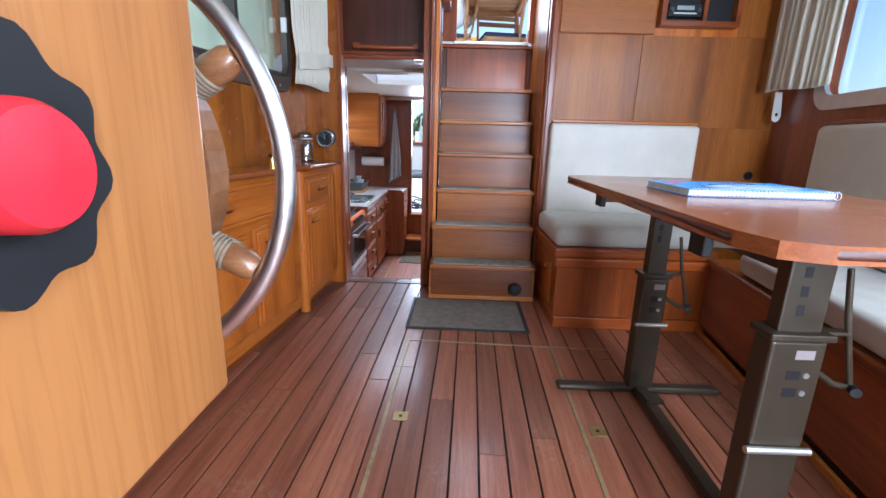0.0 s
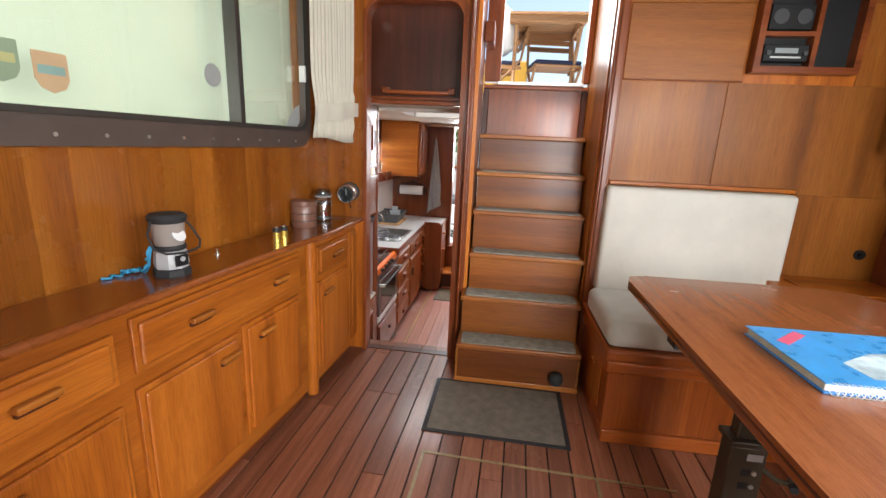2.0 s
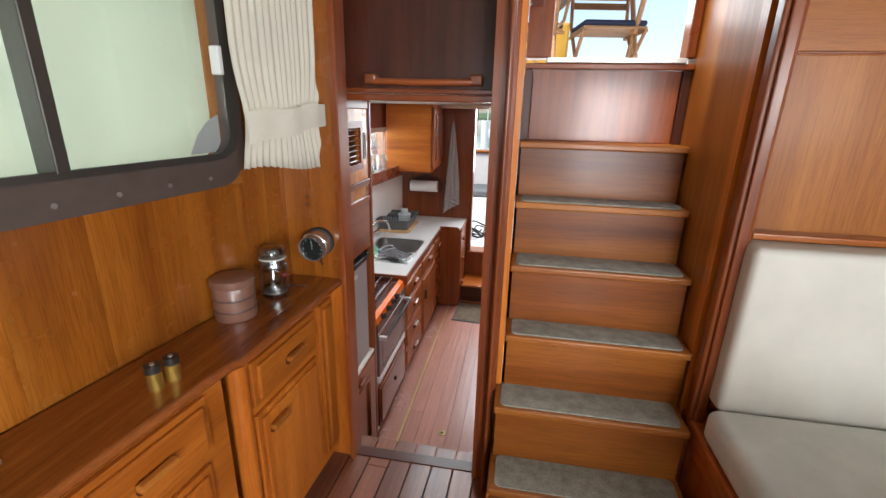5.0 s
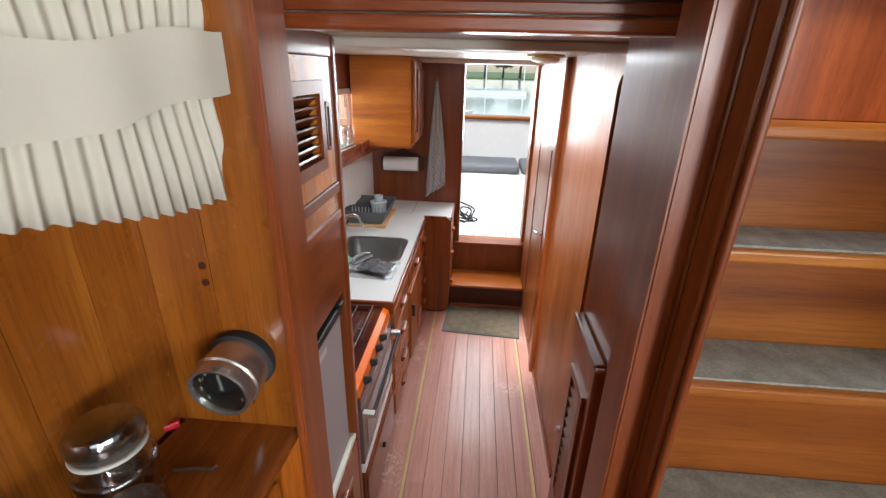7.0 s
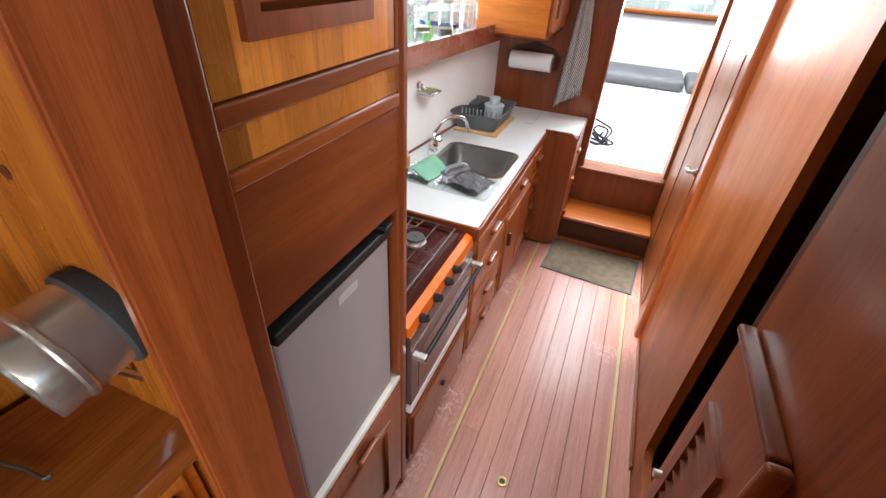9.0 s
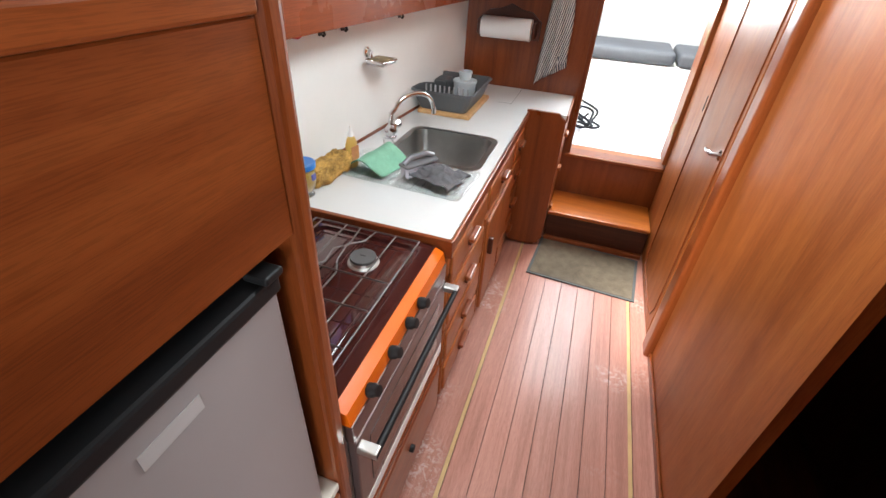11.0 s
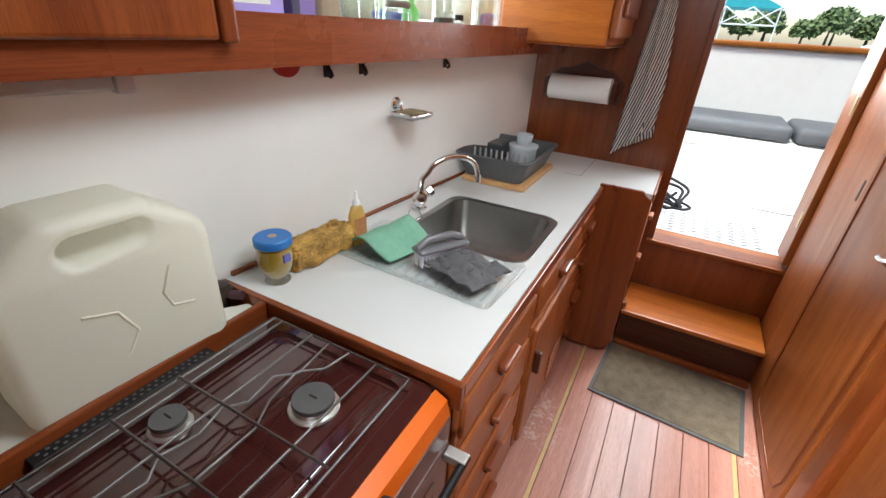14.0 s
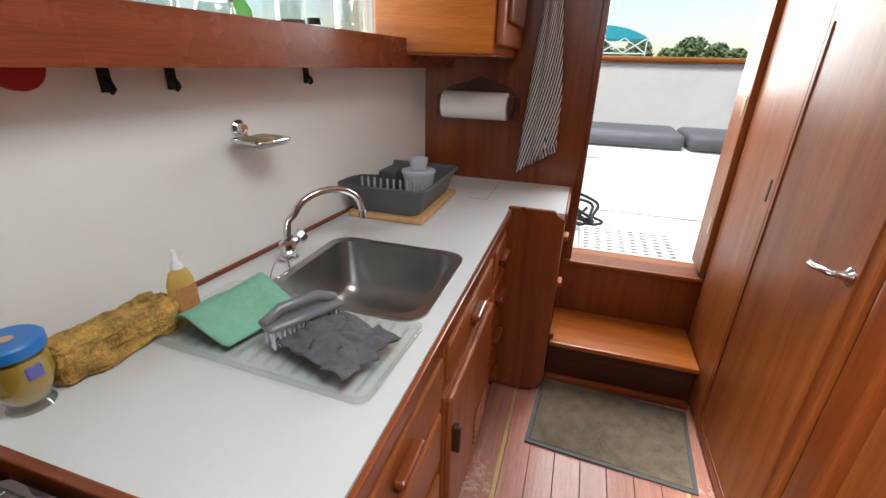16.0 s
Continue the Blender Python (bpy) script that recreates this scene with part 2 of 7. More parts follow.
def glass(name, color=(1, 1, 1), rough=0.02, thin=True, low=0.05, high=0.75):
    m, nt, p = nodes_of(name)
    if thin:
        tr = nt.nodes.new("ShaderNodeBsdfTransparent")
        tr.inputs["Color"].default_value = (*color, 1)
        gl = nt.nodes.new("ShaderNodeBsdfGlossy")
        gl.inputs["Roughness"].default_value = rough
        lw = nt.nodes.new("ShaderNodeLayerWeight")
        lw.inputs["Blend"].default_value = 0.5
        fr = nt.nodes.new("ShaderNodeMapRange")
        fr.inputs["From Min"].default_value, fr.inputs["To Min"].default_value, fr.inputs["To Max"].default_value = 0.30, low, high
        nt.links.new(lw.outputs["Facing"], fr.inputs["Value"])
        mx = nt.nodes.new("ShaderNodeMixShader")
        nt.links.new(fr.outputs[0], mx.inputs[0])
        nt.links.new(tr.outputs[0], mx.inputs[1])
        nt.links.new(gl.outputs[0], mx.inputs[2])
        nt.links.new(mx.outputs[0], nt.nodes["Material Output"].inputs["Surface"])
    else:
        p.inputs["Base Color"].default_value = (*color, 1)
        p.inputs["Transmission Weight"].default_value = 1.0
        p.inputs["Roughness"].default_value = rough
    return m


def translucent(name, color, through=0.5, rough=0.8, var=0.1, scale=8.0):
    """Cloth, canvas or cloudy plastic that lets light through."""
    m = plain(name, color, rough, 0, var, scale, 0.15, 300)
    nt = m.node_tree
    p = nt.nodes["Principled BSDF"]
    t = nt.nodes.new("ShaderNodeBsdfTranslucent")
    t.inputs["Color"].default_value = (*color, 1)
    mx = nt.nodes.new("ShaderNodeMixShader")
    mx.inputs[0].default_value = through
    nt.links.new(p.outputs[0], mx.inputs[1])
    nt.links.new(t.outputs[0], mx.inputs[2])
    nt.links.new(mx.outputs[0], nt.nodes["Material Output"].inputs["Surface"])
    return m


TEAK = ((0.22, 0.060, 0.008), (0.36, 0.115, 0.015), (0.48, 0.18, 0.028))
CABIN = ((0.24, 0.056, 0.006), (0.44, 0.120, 0.013), (0.63, 0.205, 0.027))
REDTEAK = ((0.21, 0.040, 0.007), (0.36, 0.080, 0.012), (0.50, 0.130, 0.021))
MAHOG = ((0.125, 0.025, 0.006), (0.215, 0.049, 0.011), (0.30, 0.080, 0.019))
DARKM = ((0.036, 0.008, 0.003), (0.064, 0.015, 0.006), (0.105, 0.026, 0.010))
PANEL = ((0.16, 0.044, 0.005), (0.28, 0.086, 0.010), (0.38, 0.134, 0.019))
GALLEY = ((0.21, 0.052, 0.011), (0.32, 0.088, 0.018), (0.42, 0.135, 0.031))
teak = {a: wood("varnished_teak_" + a, *TEAK, axis=a, grain=30, rough=0.38, coat=0.15) for a in "xyz"}
cabin = {a: wood("satin_teak_" + a, *CABIN, axis=a, rough=0.32, grain=24, spread=0.34, fig=0.68) for a in "xyz"}
redteak = {a: wood("red_teak_" + a, *REDTEAK, axis=a, rough=0.30, grain=26, spread=0.3, fig=0.65) for a in "xyz"}
mahog = {a: wood("mahogany_" + a, *MAHOG, axis=a, rough=0.3, grain=46, spread=0.3, coat=0.35, fig=0.6) for a in "xyz"}
# darkm also stands in for shade, under pulls and in the unlit cabin
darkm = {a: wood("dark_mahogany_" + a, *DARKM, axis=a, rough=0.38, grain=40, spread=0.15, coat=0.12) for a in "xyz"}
panel = {a: wood("light_panel_" + a, *PANEL, axis=a, rough=0.42, grain=20, spread=0.22, coat=0.06, fig=0.65) for a in "xyz"}
galw = {a: wood("galley_wood_" + a, *GALLEY, axis=a, rough=0.42, grain=36, spread=0.2, coat=0.10, fig=0.6) for a in "xyz"}
plank_salon = wood("floor_plank", (0.155, 0.050, 0.024), (0.265, 0.092, 0.047), (0.38, 0.148, 0.082), axis="y", rough=0.36, coat=0.25, grain=60, spread=0.55, bump=0.1)
plank_galley = wood("galley_floor_plank", (0.34, 0.135, 0.094), (0.47, 0.206, 0.150), (0.58, 0.280, 0.215), axis="y", rough=0.42, coat=0.22, grain=60, spread=0.22, bump=0.05)
caulk = plain("black_caulk", (0.012, 0.008, 0.006), 0.6)
inlay = plain("pale_inlay", (0.55, 0.36, 0.15), 0.4, var=0.2)
cream = plain("cream_paint", (0.74, 0.71, 0.63), 0.45, var=0.06)
white_lam = plain("white_laminate", (0.64, 0.645, 0.635), 0.32, var=0.04, scale=5)
splash = plain("white_splashback", (0.80, 0.79, 0.755), 0.38, var=0.05, scale=4)
sink_steel = plain("worn_sink_steel", (0.40, 0.395, 0.38), 0.30, 0.95, var=0.12, scale=20)
steel = plain("brushed_steel", (0.66, 0.65, 0.62), 0.36, 0.9, var=0.03, scale=8)
chrome = plain("polished_chrome", (0.72, 0.72, 0.72), 0.09, 1.0, var=0.03)
brass = plain("aged_brass", (0.42, 0.31, 0.12), 0.42, 0.85, var=0.3, scale=60)
black = plain("black_plastic", (0.011, 0.011, 0.012), 0.5, var=0.2, spec=0.3)
rubber = plain("black_rubber", (0.02, 0.02, 0.022), 0.7, var=0.2, bump=0.2)
dark_metal = plain("bronze_painted_steel", (0.050, 0.036, 0.022), 0.36, 0.25, var=0.2, scale=20)
vinyl = plain("pale_leatherette", (0.58, 0.54, 0.475), 0.55, var=0.10, scale=9, bump=0.25, bscale=500)
velour = plain("grey_beige_cushion", (0.50, 0.475, 0.41), 0.85, var=0.2, scale=10, bump=0.3, bscale=600, sheen=0.3)
carpet = plain("ribbed_grey_carpet", (0.33, 0.325, 0.275), 0.95, var=0.35, scale=160, bump=0.6, bscale=500)
coir = plain("brown_door_mat", (0.165, 0.128, 0.085), 0.95, var=0.35, scale=120, bump=0.8, bscale=420)
grey_mat = plain("grey_door_mat", (0.21, 0.185, 0.150), 0.95, var=0.3, scale=140, bump=0.8, bscale=420)
curtain_cloth = translucent("cream_curtain", (0.80, 0.75, 0.64), 0.3)
canvas = translucent("greenish_canvas", (0.60, 0.64, 0.49), 0.45, var=0.20, scale=2.4)
frame_brown = plain("brown_window_band", (0.085, 0.060, 0.050), 0.5, var=0.2, scale=30)
alu_dark = plain("dark_anodised_frame", (0.095, 0.088, 0.08), 0.35, 0.6, var=0.15)
pane = glass("window_pane", (0.96, 0.985, 0.96))
clear = glass("clear_glass", (0.84, 0.87, 0.85), 0.03, True, 0.09)
jar_glass = glass("jar_glass", (0.80, 0.81, 0.79), 0.05, True, 0.16, 0.8)
ring_glass = glass("moulded_glass", (0.70, 0.71, 0.69), 0.12, True, 0.25)
pressed = glass("pressed_glass", (0.93, 0.95, 0.93), 0.10, False)
hull_white = plain("white_gelcoat", (0.80, 0.80, 0.78), 0.3, var=0.04)


def veneer_blocks(m, width, low, high):
    """Gives a wood the tone changes of veneer leaves laid side by side."""
    nt = m.node_tree
    p = nt.nodes["Principled BSDF"]
    src = p.inputs["Base Color"].links[0].from_socket
    tc = nt.nodes.new("ShaderNodeTexCoord")
    sep = nt.nodes.new("ShaderNodeSeparateXYZ")
    nt.links.new(tc.outputs["Object"], sep.inputs[0])
    sn = nt.nodes.new("ShaderNodeMath")
    sn.operation = "SNAP"
    sn.inputs[1].default_value = width
    nt.links.new(sep.outputs[0], sn.inputs[0])
    wnz = nt.nodes.new("ShaderNodeTexWhiteNoise")
    wnz.noise_dimensions = "1D"
    nt.links.new(sn.outputs[0], wnz.inputs["W"])
    mr = nt.nodes.new("ShaderNodeMapRange")
    mr.inputs["To Min"].default_value, mr.inputs["To Max"].default_value = low, high
    nt.links.new(wnz.outputs["Value"], mr.inputs["Value"])
    hs = nt.nodes.new("ShaderNodeHueSaturation")
    nt.links.new(src, hs.inputs["Color"])
    nt.links.new(mr.outputs[0], hs.inputs["Value"])
    nt.links.new(hs.outputs[0], p.inputs["Base Color"])
    return m


def scuffed(m, tone, amount=0.5, scale=2.2):
    """Worn, dulled patches with ragged edges on a varnished floor."""
    nt = m.node_tree
    p = nt.nodes["Principled BSDF"]
    src = p.inputs["Base Color"].links[0].from_socket
    geo = nt.nodes.new("ShaderNodeNewGeometry")
    big = add(nt, "ShaderNodeTexNoise", Scale=scale, Detail=1.0, Roughness=0.5)
    tiny = add(nt, "ShaderNodeTexNoise", Scale=38.0, Detail=5.0, Roughness=0.7, Distortion=1.5)
    for n in (big, tiny):
        nt.links.new(geo.outputs["Position"], n.inputs["Vector"])
    a = ramp(nt, [(0.58, (0, 0, 0)), (0.66, (1, 1, 1))])
    b = ramp(nt, [(0.50, (0, 0, 0)), (0.58, (1, 1, 1))])
    nt.links.new(big.outputs["Fac"], a.inputs["Fac"])
    nt.links.new(tiny.outputs["Fac"], b.inputs["Fac"])
    mu = nt.nodes.new("ShaderNodeMath")
    mu.operation = "MULTIPLY"
    nt.links.new(a.outputs["Color"], mu.inputs[0])
    nt.links.new(b.outputs["Color"], mu.inputs[1])
    k = nt.nodes.new("ShaderNodeMath")
    k.operation = "MULTIPLY"
    k.inputs[1].default_value = amount
    nt.links.new(mu.outputs[0], k.inputs[0])
    mx = mix_rgb(nt)
    nt.links.new(k.outputs[0], mx.inputs["Factor"])
    nt.links.new(src, mx.inputs["A"])
    mx.inputs["B"].default_value = (*tone, 1)
    nt.links.new(mx.outputs["Result"], p.inputs["Base Color"])
    return m


scuffed(canvas, (0.36, 0.37, 0.27), 0.3, 1.3)
scuffed(plank_galley, (0.62, 0.50, 0.45), 0.55)
scuffed(plank_salon, (0.36, 0.20, 0.13), 0.35, 3.0)

# ---- the large structure ----
SALON, GALLEY_Z, CEIL_S, CEIL_G = 0.0, -0.515, 2.05, 1.385
BH = 2.56          # face of the bulkhead between saloon and galley
AFT = 5.50         # face of the aft galley wall
PORT = pose(-0.70, 1.23, 0, 0, 0, 83.28)     # saloon port side: x along the wall, y outboard, z up
SIDE = 0.215       # depth from sideboard edge to the port wall

structure("floor_saloon", B((-1.1, -1.6, -0.06), (2.2, 2.60, -0.008)), caulk, "dark caulked bed under the saloon floor planks", "floor")
structure("floor_galley", B((-1.5, 2.88, -0.60), (0.75, 5.62, GALLEY_Z - 0.008)), caulk, "dark caulked bed under the galley floor planks", "floor")
structure("floor_step", B((-0.72, 2.602, -0.60), (0.14, 2.879, -0.26), 0.004), mahog["x"], "plain wooden step down into the galley", "step")
# unseen ceiling; its beige is kept dark to cut bounced light
structure("ceiling_saloon", B((-1.1, -1.6, CEIL_S), (2.3, 2.56, CEIL_S + 0.05)), plain("low_bounce_beige", (0.30, 0.25, 0.19), 0.8, var=0.1), "unseen saloon ceiling, its beige darkened to cut bounced light", "ceiling")

# bulkhead with the doorway and the companionway
door_hole = [(-0.535, 0.0), (-0.06, 0.0)] + arc((-0.135, 1.743), 0.075, 0, 90, 8) + arc((-0.46, 1.743), 0.075, 90, 180, 8)
stair_hole = rect(0.022, 0.618, 0.0, 2.02)
structure("wall_bulkhead", S(rect(-1.05, 2.2, -0.6, CEIL_S), [door_hole, stair_hole], BH, BH + 0.042, "y"), cabin["z"],
          "varnished teak bulkhead with rounded doorway", "wall")
door_out = [(-0.550, 0.0), (-0.026, 0.0)] + arc((-0.135, 1.743), 0.109, 0, 90, 8) + arc((-0.46, 1.743), 0.090, 90, 180, 8)
bm = bmesh.new()
ring_in = door_hole[1:] + door_hole[:1]
ring_out = door_out[1:] + door_out[:1]
for y0, y1, k in ((BH - 0.018, BH - 0.0005, 1.0), (BH - 0.026, BH - 0.0185, 0.45)):
    outl = [(i[0] + (o[0] - i[0]) * k, i[1] + (o[1] - i[1]) * k) for i, o in zip(ring_in, ring_out)]
    poly = ring_in + outl[::-1]
    slab(bm, poly, [], y0, y1, "y")
slab(bm, ring_in + [(i[0] + (o[0] - i[0]) * 0.8, i[1] + (o[1] - i[1]) * 0.8) for i, o in zip(ring_in, ring_out)][::-1], [], BH + 0.0425, BH + 0.054, "y")
xc, zc = -0.2975, 0.9
lining = [(xc + (x - xc) * 0.985, zc + (z - zc) * 0.996 if z > 0.1 else z) for x, z in ring_in]
slab(bm, ring_in + lining[::-1], [], BH - 0.024, BH + 0.053, "y")
structure("trim_doorway", bm, mahog["z"], "moulded mahogany trim round the doorway", "trim")

# port wall of the saloon with its long window
bm = S(rect(-3.0, 1.55, 0.0, CEIL_S), [rounded(-1.7, 1.100, 1.185, 1.86, 0.07)], SIDE, SIDE + 0.05, "y")
ob = structure("wall_port", bm, wood("port_veneer", *TEAK, axis="z", rough=0.26, grain=34, spread=0.1, fig=0.62), "varnished teak veneer saloon wall with a long window", "wall")
ob.matrix_world = PORT

rngb = random.Random(21)
veneer = wood("port_veneer_leaf", (0.16, 0.036, 0.005), (0.32, 0.096, 0.011), (0.47, 0.172, 0.024), axis="z", rough=0.24, grain=18, spread=0.22, fig=0.78, coat=0.35)
x = -1.75
while x < 1.535:
    w = rngb.uniform(0.095, 0.17)
    top = 1.1175 if x + w < 1.20 else 2.045
    part("veneer_leaf", B((x, SIDE - 0.0035, 0.7655), (min(x + w, 1.545) - 0.0006, SIDE - 0.0003, top)), veneer, ob)
    x += w

# starboard wall of the saloon
STAR = pose(1.93, 2.50, 0, 0, 0, 81.2)
bm = S(rect(-4.2, 0.2, 0.0, CEIL_S), [rounded(-2.4, -0.36, 1.13, 1.80, 0.08)], -0.05, 0.0, "y")
ob = structure("wall_starboard", bm, mahog["z"], "dark varnished mahogany saloon wall with a window", "wall")
ob.matrix_world = STAR
# the tall second hole is added to let the floor fill lamp in
structure("wall_forward", S(rect(-1.3, 2.3, 0.0, CEIL_S), [rounded(-0.55, 0.65, 1.2, 1.85, 0.06), rect(0.72, 1.28, 0.05, 1.85)], -1.25, -1.2, "y"), mahog["z"],
          "unseen mahogany forward wall with a windscreen and an added opening for fill light", "wall")

# companionway shaft
structure("wall_companion_port", B((-0.006, BH + 0.043, GALLEY_Z), (0.021, 2.985, 2.2)), mahog["z"], "mahogany side of the companionway", "wall")
bkh = bpy.data.objects["wall_bulkhead"]
for x0, x1 in ((-0.86, -0.745), (-0.744, -0.6535), (-0.6525, -0.5505)):
    part("veneer_leaf", B((x0, BH - 0.0035, 0.7655), (x1, BH - 0.0003, 2.045)), veneer, bkh)
for z in (1.024, 1.050):
    part("knot", C((-0.664, BH - 0.0035, z), (-0.664, BH - 0.0042, z), 0.006, None, 10), darkm["z"], bkh)
structure("wall_companion_starboard", B((0.619, BH + 0.043, 0.0), (0.645, 3.10, 2.2)), teak["z"], "mahogany side of the companionway", "wall")

# strip added to block a light leak behind the stairs
structure("wall_companion_filler", B((0.022, 2.986, GALLEY_Z), (0.0355, 3.064, 1.47)), darkm["z"], "added dark strip that stops light leaking past the stairs", "wall")

# galley shell
hull = lambda y: -1.275 + 0.085 * (y - 3.8)
PORTG = pose(-1.275, 3.8, 0, 0, 0, 90 - math.degrees(math.atan(0.085)))
bm = S(rect(-1.25, 1.95, GALLEY_Z - 0.05, 1.45), [rounded(0.40, 1.36, 0.80, 1.16, 0.06)], 0.0, 0.05, "y")
ob = structure("wall_galley_port", bm, mahog["z"], "mahogany galley side with a rounded window", "wall")
ob.matrix_world = PORTG
structure("wall_galley_fore", B((-1.4, BH + 0.043, GALLEY_Z - 0.05), (-0.72, BH + 0.09, 1.45)), mahog["z"], "plain mahogany wall behind the tall locker", "wall")
structure("wall_aft", S(rect(-1.32, 0.75, GALLEY_Z - 0.05, 1.45), [rect(-0.405, 0.147, -0.045, 1.352)], AFT, AFT + 0.09, "y"), mahog["z"],
          "varnished mahogany aft wall with the exit opening", "wall")
ceil_out = [(-1.45, 2.745), (-0.007, 2.745), (-0.007, 3.101), (0.75, 3.101), (0.75, AFT + 0.09), (-1.45, AFT + 0.09)]
# the hole is an added light opening, out of view
structure("ceiling_galley", S(ceil_out, [rect(-0.62, -0.08, 3.55, 4.2)], CEIL_G, CEIL_G + 0.04, "z"), cream,
          "cream painted galley ceiling with an added opening for fill light", "ceiling")
part("beam", B((-1.3, 5.40, 1.352), (0.157, 5.499, 1.384), 0.006), cream, bpy.data.objects["ceiling_galley"])
part("beam", B((-1.3, 3.22, 1.36), (0.157, 3.27, 1.384), 0.006), cream, bpy.data.objects["ceiling_galley"])
# starboard side of the galley: cabin partition with a dark doorway, post and locker wall
bm = S(rect(3.101, 4.40, GALLEY_Z - 0.05, 1.384), [rounded(3.13, 3.585, -0.36, 1.315, 0.06)], 0.158, 0.19, "x")
structure("wall_galley_starboard", bm, galw["z"], "orange varnished partition with a rounded cabin doorway", "wall")
# the darkness of the unlit cabin is put into its wood colour
structure("wall_cabin_dark", B((0.72, 3.1, GALLEY_Z - 0.05), (0.76, 4.4, 1.384)), darkm["z"], "cabin wall behind the doorway, coloured dark for the unlit room", "wall")
structure("wall_cabin_end", B((0.191, 4.36, GALLEY_Z - 0.05), (0.719, 4.40, 1.384)), darkm["z"], "cabin end wall, coloured dark for the unlit room", "wall")
structure("wall_cabin_floor", B((0.191, 3.1, GALLEY_Z - 0.05), (0.719, 4.359, GALLEY_Z)), darkm["y"], "cabin floor, coloured dark for the unlit room", "floor")
structure("wall_locker_side", B((0.158, 4.512, GALLEY_Z), (0.19, AFT, 1.384)), mahog["z"], "mahogany wall behind the locker doors", "wall")

# planks of the saloon floor
rng = random.Random(4)
saloon_floor = bpy.data.objects["floor_saloon"]
galley_floor = bpy.data.objects["floor_galley"]
FLOOR_TURN = pose(-0.09, 1.3, 0, 0, 0, -2.2)


def planks(parent, x0, x1, y0, y1, w, z, mat, m, longest, gap=0.003):
    shared = {}
    x = x0
    while x < x1:
        y = y0 - rng.random() * longest
        while y < y1:
            ln = round(longest * (0.6 + 0.4 * rng.random()), 1)
            a, b = max(y, y0), min(y + ln, y1)
            if b - a > 0.06:
                key = round(b - a, 2)
                if key not in shared:
                    ob = part("plank", B((0, 0, -0.008), (w - gap, key - 0.002, 0.0), 0.0012, 1), mat, parent)
                    shared[key] = ob.data
                else:
                    ob = new("plank", shared[key])
                    ob.parent = parent
                ob.matrix_world = m @ pose(x, a, z)
            y += ln
        x += w


planks(saloon_floor, -0.85, 1.50, -2.2, 1.36, 0.084, 0.0, plank_salon, FLOOR_TURN, 1.9, 0.0055)
planks(galley_floor, -0.545, 0.05, 2.9, AFT, 0.088, GALLEY_Z, plank_galley, Matrix(), 5.2, 0.002)
for x0 in (-0.74, 0.075):
    part("margin_board", B((x0, 2.9, GALLEY_Z - 0.008), (x0 + 0.178 if x0 < 0 else 0.157, AFT, GALLEY_Z), 0.001, 1), plank_galley, galley_floor)
for x0 in (-0.561, 0.058):
    part("inlay_strip", B((x0, 2.9, GALLEY_Z - 0.008), (x0 + 0.014, AFT, GALLEY_Z + 0.001)), inlay, galley_floor, "pale wooden inlay strip")
part("threshold", B((-0.56, 2.562, -0.006), (-0.03, 2.612, 0.004), 0.002), darkm["x"], saloon_floor)

# ---- saloon: companion stairs ----
stairs = thing("companion_stairs", "steep varnished wooden stairs with grey carpet treads", "stairs")
RISE = [0.212, 0.414, 0.614, 0.826, 1.026, 1.232]
FRONT = [2.292, 2.425, 2.548, 2.660, 2.790, 2.905]
for k, (z, y) in enumerate(zip(RISE, FRONT)):
    x0, x1 = (0.004, 0.606) if k < 2 else (0.0235, 0.6165)
    back = FRONT[k + 1] + 0.034 if k < 5 else 3.06
    part("tread", B((x0, y, z - 0.024), (x1, back, z), 0.006, 3), teak["x"], stairs)
    low = RISE[k - 1] if k else 0.0
    part("riser", B((x0 + 0.008, y + 0.016, low + 0.0005), (x1 - 0.008, y + 0.032, z - 0.0245), 0.001, 1), wood("riser_wood_%d" % k, (0.095, 0.022, 0.003), (0.215, 0.058, 0.006), (0.35, 0.115, 0.013), axis="x", rough=0.36, grain=15, coat=0.12, fig=0.7), stairs)
    if k < 5:
        bm = S(rounded(x0 + 0.02, x1 - 0.02, y + 0.016, FRONT[k + 1] + 0.014, 0.02), [], z + 0.0004, z + 0.005, "z")
        part("carpet", bm, carpet, stairs, "grey ribbed carpet tread")
part("side_cheek", B((0.002, 2.318, 0.001), (0.011, 2.62, 0.17), 0.001, 1), teak["z"], stairs)
part("side_cheek", B((0.599, 2.318, 0.001), (0.608, 2.62, 0.17), 0.001, 1), teak["z"], stairs)
part("back_panel", B((0.055, 3.035, 1.2325), (0.585, 3.05, 1.491), 0.002, 1), mahog["z"], stairs, "mahogany panel above the top tread")
for xa, xb in ((0.0235, 0.054), (0.586, 0.6165)):
    part("panel_stile", B((xa, 3.02, 1.2325), (xb, 3.06, 1.4915), 0.003), darkm["z"], stairs)
part("plinth", B((0.0, 2.306, 0.0005), (0.61, 2.315, 0.028), 0.003), teak["x"], stairs)
part("sill", B((0.0235, 3.005, 1.492), (0.6165, 3.09, 1.512), 0.004), mahog["x"], stairs)
part("sill_plate", B((0.10, 2.998, 1.5125), (0.585, 3.08, 1.5305), 0.003), steel, stairs, "stainless sill plate")
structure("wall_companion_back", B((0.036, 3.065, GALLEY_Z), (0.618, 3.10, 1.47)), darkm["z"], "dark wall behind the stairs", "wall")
# hatch frame at the head of the stairs
hatch = thing("hatch_frame", "varnished mahogany frame round the open companion hatch", "hatch frame")
part("stile", B((0.0235, 3.02, 1.531), (0.115, 3.10, 2.2), 0.006), mahog["z"], hatch)
